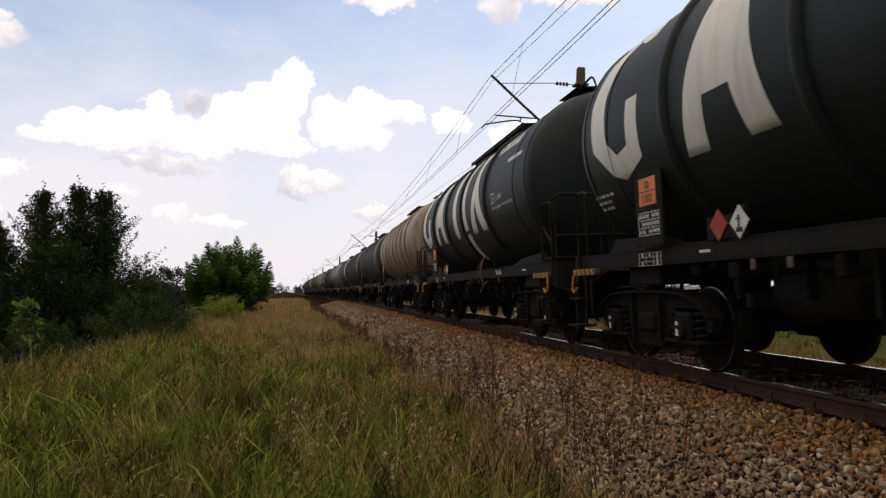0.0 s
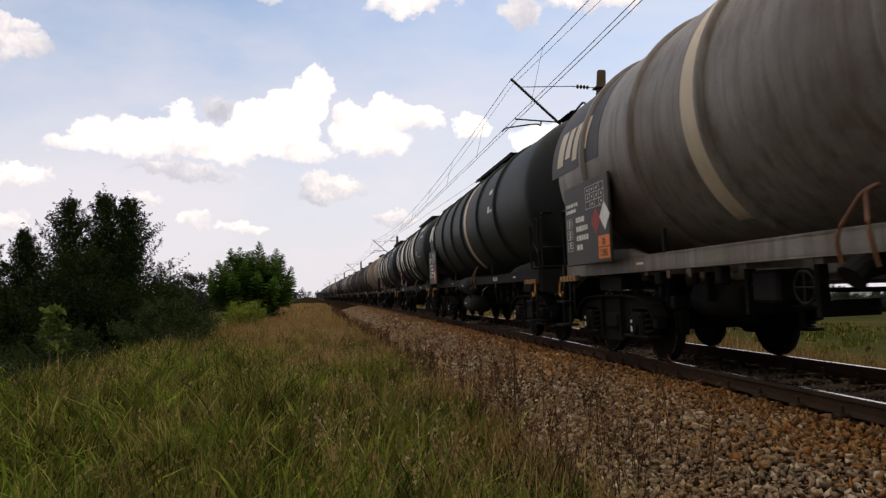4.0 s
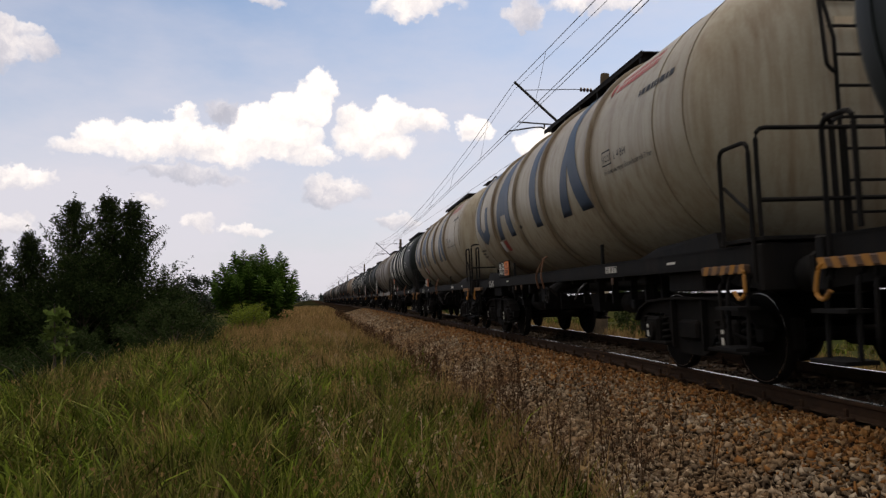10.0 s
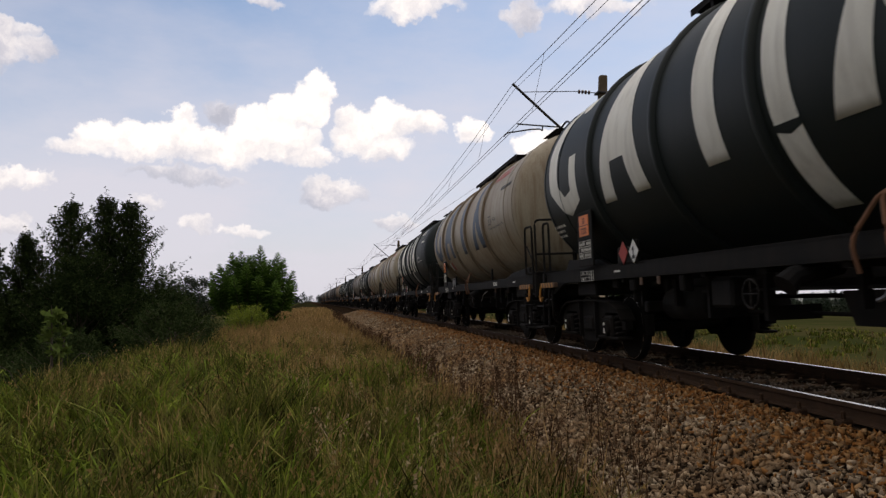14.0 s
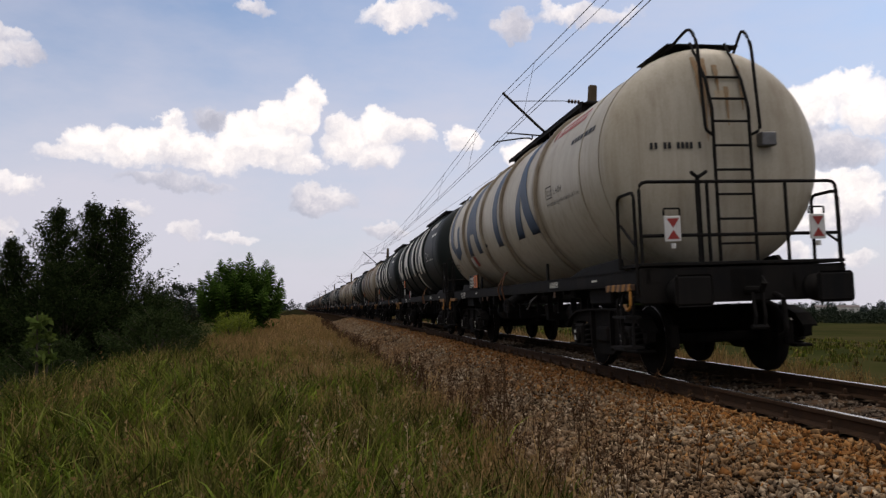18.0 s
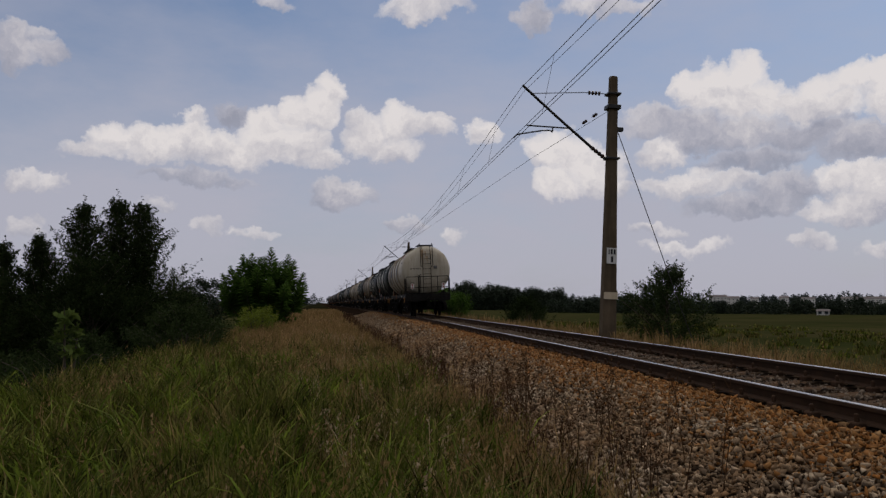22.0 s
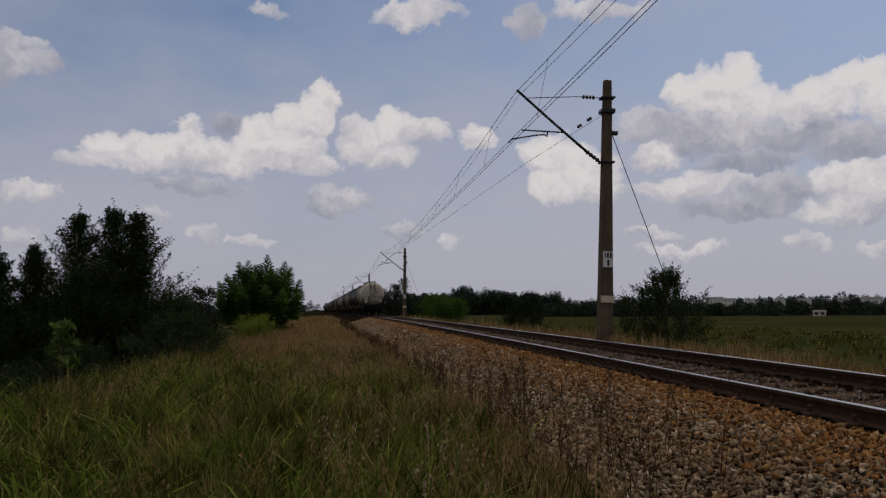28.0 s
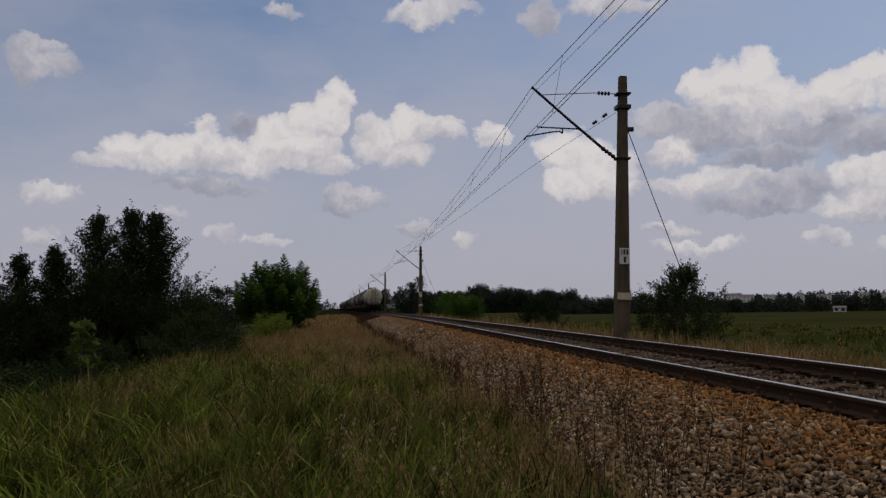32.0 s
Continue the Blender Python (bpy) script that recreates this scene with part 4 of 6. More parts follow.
def underframe(w, half, flap, sill=None, levers=-0.6):
    h = half - 0.42
    bm = bmesh.new()
    for side in (-1, 1):
        box(bm, side * 1.20, -h, 1.16, side * 1.27, h, 1.34, 0.006)
        box(bm, side * 1.10, -h, 1.31, side * 1.27, h, 1.345)
        box(bm, side * 1.10, -h, 1.15, side * 1.27, h, 1.18)
    box(bm, -0.22, -h, 0.95, 0.22, h, 1.30, 0.01)
    for x in (-0.62, 0.62):
        box(bm, x - 0.03, -h, 1.03, x + 0.03, h, 1.24)
    for y in (-3.3, -2.2, -1.1, 0.0, 1.1, 2.2, 3.3):
        box(bm, -1.2, y - 0.05, 1.1, 1.2, y + 0.05, 1.28)
    part("frame", bm, sill or FRAME_BLACK, w)
    for sgn in (-1, 1):
        part("headstock", boxes((-1.32, sgn * (h - 0.10), 0.92, 1.32, sgn * h, 1.34), bevel=0.015), FRAME_BLACK, w)
        for x in (-0.875, 0.875):
            buffer(w, x, sgn * h, sgn)
        coupling(w, sgn * h, sgn)
        # saddle plates under the tank's ends
        for side in (-1, 1):
            bm = bmesh.new()
            y0, y1 = sgn * (h - 3.0), sgn * (h - 0.95)
            p = [(side * 1.18, y0, 1.345), (side * 1.18, y1, 1.345), (side * 1.15, y1 - sgn * 0.12, 1.52), (side * 1.15, y0 + sgn * 0.55, 1.46)]
            a = [bm.verts.new(v) for v in p]
            b = [bm.verts.new((v[0] - side * 0.06, v[1], v[2])) for v in p]
            bm.faces.new(a)
            bm.faces.new(b[::-1])
            for i in range(4):
                bm.faces.new((a[i], b[i], b[(i + 1) % 4], a[(i + 1) % 4]))
            bmesh.ops.recalc_face_normals(bm, faces=bm.faces)
            part("saddle", bm, sill or FRAME_BLACK, w)
    # brake gear, air tanks, pipes under the middle
    bm = bmesh.new()
    lathe(bm, [(1.9, 0.03), (1.88, 0.2), (2.9, 0.2), (2.92, 0.03)], "Y", 20, Matrix.Translation((-0.65, 0, 0.80)))
    part("air_reservoir", bm, FRAME_BLACK, w, "", True)
    bm = bmesh.new()
    lathe(bm, [(-2.5, 0.03), (-2.48, 0.16), (-1.9, 0.16), (-1.88, 0.03)], "Y", 18, Matrix.Translation((-0.55, 0, 0.78)))
    part("brake_cylinder", bm, FRAME_BLACK, w, "", True)
    bm = bmesh.new()
    tube(bm, [(-0.5, -4.0, 0.7), (-0.5, 4.0, 0.72)], 0.022, 6)
    tube(bm, [(0.4, -4.0, 0.85), (0.4, 4.0, 0.85)], 0.03, 6)
    tube(bm, [(-0.9, -1.5, 0.95), (-0.9, 1.7, 0.95)], 0.018, 6)
    for y in (-3.9, -3.4, -2.9, -2.2, -1.6, -0.9, 0.4, 1.5, 2.3, 3.3):
        box(bm, -0.95, y - 0.03, 0.78, -0.86, y + 0.03, 1.16)
    for y in (-1.6, 0.4, 1.5):
        box(bm, -0.95, y - 0.03, 0.66, -0.4, y + 0.03, 0.80)
    part("brake_rigging", bm, FRAME_BLACK, w)
    # outlet valve box under the middle
    bm = bmesh.new()
    for v in ((-0.9, 0.9),):
        p = [(-0.6, -1.05, 0.92), (-0.6, -0.2, 0.92), (-0.6, -0.35, 0.62), (-0.6, -0.9, 0.62)]
        a = [bm.verts.new(q) for q in p]
        b = [bm.verts.new((-q[0], q[1], q[2])) for q in p]
        bm.faces.new(a)
        bm.faces.new(b[::-1])
        for i in range(4):
            bm.faces.new((a[i], b[i], b[(i + 1) % 4], a[(i + 1) % 4]))
        bmesh.ops.recalc_face_normals(bm, faces=bm.faces)
    part("outlet_box", bm, FRAME_BLACK, w)
    part("brake_beam", boxes((-1.0, 3.0, 0.70, 1.0, 3.12, 0.84), (-0.72, 3.02, 0.80, -0.64, 3.10, 1.12), (0.64, 3.02, 0.80, 0.72, 3.10, 1.12), bevel=0.015), FRAME_BLACK, w)
    part("brake_beam", boxes((-1.0, -3.12, 0.70, 1.0, -3.0, 0.84), (-0.72, -3.10, 0.80, -0.64, -3.02, 1.12), (0.64, -3.10, 0.80, 0.72, -3.02, 1.12), bevel=0.015), FRAME_BLACK, w)
    part("valve_chest", boxes((-1.12, 0.7, 0.78, -0.75, 1.12, 1.08), bevel=0.03), FRAME_BLACK, w)
    bm = bmesh.new()
    tube(bm, [(-0.9, -0.6, 1.14), (-1.3, -0.6, 1.05), (-1.38, -0.6, 0.98)], [0.09, 0.09, 0.11], 12)
    part("outlet_valve", bm, FRAME_BLACK, w)
    for e in (0.18, -0.18):
        dy = levers + e
        part("valve_lever", pipe(bent([(-1.30, dy, 1.05), (-1.36, dy, 1.28), (-1.24, dy - e * 0.9, 1.58), (-1.20, dy - e * 0.9 - 0.1, 1.62)], 0.1), 0.018, 6), LEVER, w, "rusty orange-brown bent valve lever")
    for y in (2.5, 2.0, -3.1):
        part("label_holder", boxes((-1.29, y - 0.035, 1.05, -1.27, y + 0.035, 1.14), bevel=0.005), FRAME_RUST, w)
    part("brake_valve", boxes((-1.26, 2.78, 0.98, -1.12, 2.94, 1.13), (-1.24, 2.83, 0.84, -1.16, 2.89, 0.98), bevel=0.015), BOGIE, w)
    part("brake_valve", boxes((-1.26, 1.42, 0.96, -1.14, 1.54, 1.14), bevel=0.015), BOGIE, w)
    part("hand_lever", pipe(bent([(-1.18, -1.75, 1.10), (-1.30, -1.75, 1.02), (-1.32, -1.62, 0.88), (-1.32, -1.55, 0.86)], 0.06), 0.014, 6), GALV, w, "bent steel hand lever")
    ring = [(-1.30, 0.05 + 0.13 * math.cos(a * math.pi / 8), 0.92 + 0.13 * math.sin(a * math.pi / 8)) for a in range(17)]
    part("hand_wheel", tube(tube(pipe(ring, 0.012, 6), [(-1.30, -0.08, 0.92), (-1.30, 0.18, 0.92)], 0.010, 6), [(-1.30, 0.05, 0.79), (-1.30, 0.05, 1.05)], 0.010, 6), FRAME_BLACK, w)
    for y in (-2.7, 2.62):
        part("sill_post", boxes((-1.275, y - 0.025, 1.34, -1.235, y + 0.025, 1.62), bevel=0.005), FRAME_BLACK, w)
    # end hooks in yellow and steps
    for sgn in (-1, 1):
        lever = part("coupling_lever", boxes((-1.40, sgn * (h - 0.95), 1.085, -1.33, sgn * (h - 0.16), 1.165), bevel=0.012), FRAME_RUST, w, "orange and black striped lever")
        for k in range(5):
            y = sgn * (h - 0.90 + 0.16 * k)
            bm = bmesh.new()
            vs = [bm.verts.new(v) for v in ((-1.403, y, 1.083), (-1.403, y + sgn * 0.085, 1.083), (-1.403, y + sgn * 0.125, 1.167), (-1.403, y + sgn * 0.04, 1.167))]
            bm.faces.new(vs)
            part("stripe", bm, flap, lever)
        part("lifting_hook", pipe(bent([(-1.365, sgn * (h - 0.30), 1.13), (-1.40, sgn * (h - 0.16), 1.12), (-1.42, sgn * (h - 0.12), 0.90), (-1.42, sgn * (h - 0.22), 0.84), (-1.42, sgn * (h - 0.30), 0.92)], 0.06), 0.018, 8), flap, w, "worn orange-yellow lifting hook")
        # corner web between sill and headstock, and hoses that hang at the end
        bm = bmesh.new()
        p = [(-1.262, sgn * (h - 0.10), 1.16), (-1.262, sgn * (h - 1.15), 1.16), (-1.262, sgn * (h - 0.55), 0.98), (-1.262, sgn * (h - 0.10), 0.94)]
        a = [bm.verts.new(v) for v in p]
        b = [bm.verts.new((v[0] + 0.02, v[1], v[2])) for v in p]
        bm.faces.new(a)
        bm.faces.new(b[::-1])
        for i in range(4):
            bm.faces.new((a[i], b[i], b[(i + 1) % 4], a[(i + 1) % 4]))
        bmesh.ops.recalc_face_normals(bm, faces=bm.faces)
        part("corner_web", bm, FRAME_BLACK, w)
        part("air_hose", pipe(bent([(-1.28, sgn * (h - 0.62), 1.12), (-1.36, sgn * (h - 0.70), 0.95), (-1.34, sgn * (h - 0.66), 0.55), (-1.20, sgn * (h - 0.50), 0.48)], 0.12, 4), 0.018, 6), FRAME_BLACK, w)
        bm = bmesh.new()
        y = sgn * (h - 0.35)
        for dy in (-0.17, 0.17):
            tube(bm, bent([(-1.24, y + dy, 1.16), (-1.36, y + dy, 1.0), (-1.38, y + dy, 0.42)], 0.06), 0.02, 6)
        box(bm, -1.52, y - 0.2, 0.40, -1.26, y + 0.2, 0.43)
        box(bm, -1.48, y - 0.2, 0.76, -1.28, y + 0.2, 0.79)
        part("step", bm, FRAME_BLACK, w)
    load_table(w, -1.273, -3.05, 1.25, 4, 0.42, 0.08)
    for y in (3.3, -4.9):
        part("frame_lettering", boxes((-1.2735, y - 0.10, 1.235, -1.2705, y + 0.10, 1.262)), MARK_WHITE, w)


def end_rails(w, half):
    """Platform with its railing at the wagon's rear end and grab rails at the corners."""
    h = half - 0.42
    part("platform", boxes((-1.30, -h - 0.02, 1.36, 1.30, -h + 0.72, 1.40), bevel=0.006), FRAME_BLACK, w)
    r = 0.021
    y0 = -h + 0.04
    part("railing", tube(tube(pipe(bent([(-1.28, y0, 1.40), (-1.28, y0, 2.36), (1.28, y0, 2.36), (1.28, y0, 1.40)], 0.1), r), [(-1.28, y0, 1.72), (1.28, y0, 1.72)], r),
                         [(-0.42, y0, 1.40), (-0.42, y0, 2.36)], r), FRAME_BLACK, w)
    for x in (-0.55, 0.6):
        part("railing_post", pipe([(x, y0, 1.40), (x, y0, 2.36)], r), FRAME_BLACK, w)
    for side in (-1, 1):
        part("corner_rail", tube(pipe(bent([(side * 1.33, y0 + 0.05, 1.0), (side * 1.33, y0 + 0.05, 2.25), (side * 1.33, y0 + 0.55, 2.25), (side * 1.33, y0 + 0.55, 1.36)], 0.1), r),
                                 [(side * 1.33, y0 + 0.05, 1.6), (side * 1.30, y0 + 0.55, 1.9)], r * 0.8), FRAME_BLACK, w)
        yf = h - 0.1
        part("corner_rail", pipe(bent([(side * 1.33, yf - 0.1, 1.0), (side * 1.33, yf - 0.1, 2.2), (side * 1.33, yf - 0.45, 2.2), (side * 1.33, yf - 0.45, 1.36)], 0.1), r), FRAME_BLACK, w)
    # screw brake
    part("brake_wheel", tube(pipe([(-0.5, y0 + 0.06, 1.4), (-0.5, y0 + 0.06, 2.42)], 0.028), bent([(-0.62, y0 - 0.02, 2.47), (-0.5, y0 + 0.06, 2.42), (-0.36, y0 + 0.1, 2.5)], 0.04), 0.022), FRAME_BLACK, w)


def end_ladder(w, half_tank):
    """Ladder up the rear end and grating round the manhole."""
    y = -half_tank - 0.70
    bm = bmesh.new()
    for x in (-0.24, 0.24):
        tube(bm, [(x, y, 1.4), (x, y, 3.28), (x, y + 0.12, 3.68), (x, y + 0.45, 4.25)], 0.02, 6)
    for i in range(8):
        z = 1.62 + 0.30 * i
        tube(bm, [(-0.24, y + (0.0 if z < 3.25 else (z - 3.2) * 0.32), z), (0.24, y + (0.0 if z < 3.25 else (z - 3.2) * 0.32), z)], 0.016, 6)
    part("ladder", bm, FRAME_BLACK, w, "black steel end ladder")
    for x in (-0.36, 0.36):
        bm = bmesh.new()
        tube(bm, bent([(x * 0.7, y, 2.95), (x, y - 0.04, 3.0), (x, y + 0.05, 4.13), (x, y + 0.22, 4.38), (x * 1.3, y + 0.62, 4.20)], 0.12), 0.02, 6)
        part("ladder_rail", bm, FRAME_BLACK, w)
    bm = bmesh.new()
    for k in range(7):
        box(bm, -0.42, y + 0.62 + 0.11 * k, 4.28, 0.42, y + 0.66 + 0.11 * k, 4.305)
    for x in (-0.42, 0.0, 0.42):
        box(bm, x - 0.02, y + 0.6, 4.24, x + 0.02, y + 1.35, 4.28)
    for x in (-0.40, 0.40):
        box(bm, x - 0.015, y + 1.0, 4.02, x + 0.015, y + 1.04, 4.26)
    box(bm, -0.5, y + 0.55, 4.262, 0.5, y + 1.5, 4.278)
    part("end_grating", bm, FRAME_BLACK, w, "black steel grating at the ladder's head")
    part("warning_label", boxes((-0.10, y + 0.16, 3.05, 0.10, y + 0.175, 3.55)), MARK_SAND, w, "faded yellow warning label")
    part("end_box", boxes((0.42, y + 0.03, 2.83, 0.62, y + 0.2, 3.0), bevel=0.01), GALV, w, "small grey metal case")


def top_gear(w, y0, y1):
    z = TANK_Z + TANK_R
    for x in (-0.42, 0.42):
        bm = boxes((x - 0.17, y0, z + 0.09, x + 0.17, y1, z + 0.115), (x - 0.17, y0, z + 0.05, x - 0.155, y1, z + 0.13), (x + 0.155, y0, z + 0.05, x + 0.17, y1, z + 0.13))
        part("walkway", bm, FRAME_BLACK, w, "black grating walkway")
    y = y0 + 0.1
    while y < y1:
        part("walkway_bracket", boxes((-0.58, y - 0.03, z - 0.10, 0.58, y + 0.03, z + 0.09)), FRAME_BLACK, w)
        y += 0.9
    bm = bmesh.new()
    lathe(bm, [(z - 0.05, 0.30), (z + 0.14, 0.30), (z + 0.15, 0.34), (z + 0.19, 0.34), (z + 0.21, 0.05)], "Z", 24, Matrix.Translation((0, (y0 + y1) / 2 + 0.3, 0)))
    part("manhole", bm, FRAME_BLACK, w, "", True)


def lettered_wagon(name, tank_paint, mark, dark, top=57.0, half=7.2, pivot=4.95, high=False):
    """A 14.4 m tank wagon with large painted shapes on its flank."""
    w = empty(name)
    part("tank", tank_shell(5.75, TANK_R), tank_paint, w, "", True)
    for y in (3.6, 1.5, -0.45, -2.9):
        part("stiffening_ring", ring_band(y, TANK_R), tank_paint, w, "", True)
    for y in (5.80, 5.06, -5.06, -5.80):
        part("weld_seam", ring_band(y, TANK_R, 0.03, 0.008), tank_paint, w, "", True)
    big_shapes(w, mark, top, dark)
    if dark:
        part("painted_stripe", tank_shape([(-0.62, -52), (-0.95, -52), (-0.95, 75), (-0.62, 75)]), MARK_WHITE, w)
        part("paint_notch", tank_shape([(-0.60, -19), (-0.97, -19), (-0.97, -21), (-0.78, -23), (-0.60, -21)], lift=0.008), PAINT_DARK, w)
    else:
        part("paint_notch", tank_shape([(1.50, -19.5), (1.36, -17.5), (1.22, -19.5), (1.36, -21)], lift=0.008), MARK_BLACK, w)
    ink = MARK_WHITE if dark else MARK_BLACK
    tank_words(w, "L 4 BH", 0.14, -3.86, -5, ink)
    tank_words(w, "H\u00f6chstzul\u00e4ssiger Betriebsdruck 3 bar", 0.10, -3.46, -11, ink)
    small_bars(w, ink, -4.55, 22, [(0.95, 0.08)])
    edge_in, wide = 0.6, 0.30
    for outline in ([(-3.46, -6.5), (-3.46 - wide, -6.5), (-3.46 - wide, -6.5 + edge_in), (-3.46, -6.5 + edge_in)], [(-3.46, 1.0), (-3.46 - wide, 1.0), (-3.46 - wide, 1.0 - edge_in), (-3.46, 1.0 - edge_in)],
                    [(-3.46, -6.5), (-3.475, -6.5), (-3.475, 1.0), (-3.46, 1.0)], [(-3.445 - wide, -6.5), (-3.46 - wide, -6.5), (-3.46 - wide, 1.0), (-3.445 - wide, 1.0)]):
        part("date_frame", tank_shape(outline), ink, w)
    tank_words(w, "12.21", 0.125, -3.49, -4.6, ink)
    small_bars(w, MARK_WHITE if dark else MARK_BLACK, 5.9, -27, [(0.6, 0.04), (0.4, 0.04), (0.4, 0.04)])
    # operator's mark on the rear upper flank
    part("operator_mark", tank_shape([(-3.2, 36), (-3.35, 32), (-3.3, 42), (-3.12, 44)]), MARK_WHITE if dark else MARK_RED, w)
    small_bars(w, MARK_WHITE if dark else MARK_RED, -3.45, 43, [(1.3, 0.24)])
    underframe(w, half, MARK_YELLOW, None, -1.55 if dark else 0.42)
    end_rails(w, half)
    end_ladder(w, 5.75)
    top_gear(w, -2.9, 2.2)
    make_bogie(w, pivot)
    make_bogie(w, -pivot)
    x = -1.36 if dark or high else -1.29
    if dark or high:
        part("placard_board", boxes((x, 3.96, 1.36, x + 0.03, 4.60, 2.16), bevel=0.008), FRAME_BLACK, w)
        orange_number(w, x, 4.28, 1.95)
        load_table(w, x, 4.28, 1.60, 6, 0.5, 0.25)
        load_table(w, -1.29, 4.45, 1.22, 3, 0.55, 0.14)
        if high:
            for y, m, t in ((3.62, SIGN_WHITE, "white hazard label"), (3.22, MARK_RED, "red hazard label")):
                part("hazard_label", tank_shape([(y, -29), (y - 0.24, -28), (y - 0.28, -38), (y - 0.04, -39)], lift=0.01), m, w, t)
        for y, m, t in ((2.98, GALV if high else MARK_RED, "bare grey diamond plate" if high else "red diamond hazard label"), (2.64, GALV if high else SIGN_WHITE, "bare grey diamond plate" if high else "white diamond hazard label")):
            zl = 1.42 if high else 1.47
            lab = diamond(w, -1.30, y, zl, 0.21, m, t)
            if m is SIGN_WHITE:
                part("label_sign", boxes((-1.3065, y - 0.05, zl - 0.09, -1.3045, y + 0.05, zl - 0.05), (-1.3065, y - 0.01, zl - 0.05, -1.3045, y + 0.02, zl + 0.06), (-1.3065, y - 0.02, zl + 0.02, -1.3045, y + 0.05, zl + 0.035)), MARK_BLACK, lab)
        part("label_bracket", boxes((-1.29, 2.55, 1.345, -1.27, 3.2, 1.55)), FRAME_BLACK, w)
    else:
        part("placard_board", boxes((x, 2.98, 1.345, x + 0.03, 4.02, 1.70), bevel=0.008), FRAME_BLACK, w)
        orange_number(w, x, 3.22, 1.53)
        load_table(w, x, 3.72, 1.53, 6, 0.5, 0.25)
        load_table(w, x, 4.95, 1.22, 3, 0.55, 0.14)
        for y, a, m, t in ((3.52, -25, SIGN_WHITE, "white hazard label"), (3.16, -25, MARK_RED, "red hazard label")):
            bm = tank_shape([(y, a), (y - 0.26, a), (y - 0.30, a - 10), (y - 0.04, a - 10)], lift=0.01)
            part("hazard_label", bm, m, w, t)
    return w


def board_wagon(name, tank_paint, half, half_tank, rings, bands, mark, light):
    """A longer tank wagon with a large placard board on its leading end."""
    w = empty(name)
    part("tank", tank_shell(half_tank, TANK_R), tank_paint, w, "", True)
    for y in rings:
        part("stiffening_ring", ring_band(y, TANK_R), tank_paint, w, "", True)
    for y in bands:
        part("painted_stripe", tank_shape([(y + 0.16, -52), (y - 0.16, -52), (y - 0.16, 75), (y + 0.16, 75)]), MARK_SAND, w)
    f = half - (1.6 if not light else 1.85)
    if light:
        part("painted_panel", tank_shape([(f + 1.0, -2), (f - 1.1, -2), (f - 1.1, 48), (f + 1.0, 48)], lift=0.004), PAINT_SOOT, w)
    for k, (a, b) in enumerate(((0.95, 0.55), (0.42, 0.12), (-0.02, -0.30), (-0.42, -0.85))):
        part("operator_mark", tank_shape([(f + a * 0.75, 3 + k % 2 * 3), (f + b * 0.75, 3 + k % 2 * 3), (f + b * 0.75 - 0.05, 24), (f + a * 0.75 - 0.05, 24)], lift=0.008), mark, w)
    underframe(w, half - 0.2, MARK_YELLOW, PAINT_GREY if light else None)
    end_rails(w, half - 0.2)
    end_ladder(w, half_tank)
    top_gear(w, -2.4, 2.2)
    make_bogie(w, half - 2.25)
    make_bogie(w, -half + 2.25)
    small_bars(w, MARK_WHITE, -half + 4.3, 20, [(0.35, 0.1)])
    small_bars(w, MARK_WHITE, -half + 4.3, 5, [(0.2, 0.1), (0.5, 0.05)])
    x = -1.50
    y0, y1 = (half - 3.3, half - 1.5) if light else (half - 2.45, half - 0.75)
    board = part("placard_board", boxes((x, y0, 1.30, x + 0.04, y1, 2.45), bevel=0.01), PAINT_SOOT, w, "dark steel placard board with white lettering")
    load_table(w, x, y0 + 0.5, 2.2, 4, 0.7, 0.3)
    text_lines(w, x, y1 - 0.08, 2.20, [0.5, 0.4], 0.05)
    text_lines(w, x, y1 - 0.5, 1.98, [0.32, 0.5, 0.45, 0.2], 0.075, 0.13)
    for i in range(3):
        load_table(w, x, y1 - 0.2, 1.92 - 0.17 * i, 1, 0.24, 0.13)
    diamond(w, x, y0 + 0.48, 1.86, 0.26, MARK_RED, "red diamond hazard label")
    diamond(w, x, y0 + (0.15 if light else 0.42), 1.90 if light else 1.56, 0.26, SIGN_WHITE, "white diamond hazard label")
    orange_number(w, x, y0 + 0.21, 1.50)
    if not light:
        bm = bmesh.new()
        lathe(bm, [(-0.6, 0.05), (-0.57, 0.23), (1.6, 0.23), (1.63, 0.05)], "Y", 24, Matrix.Translation((-1.12, 0, 1.16)))
        part("air_reservoir", bm, FRAME_BLACK, w, "", True)
        bm = bmesh.new()
        lathe(bm, [(-0.6, 0.05), (-0.57, 0.23), (1.3, 0.23), (1.33, 0.05)], "Y", 24, Matrix.Translation((-1.05, 0, 0.66)))
        part("air_reservoir", bm, FRAME_BLACK, w, "", True)
        for z, x in ((1.16, -1.36), (0.66, -1.29)):
            part("reservoir_tag", boxes((x, 0.9, z - 0.03, x + 0.02, 0.98, z + 0.03)), SIGN_WHITE, w)
    return w


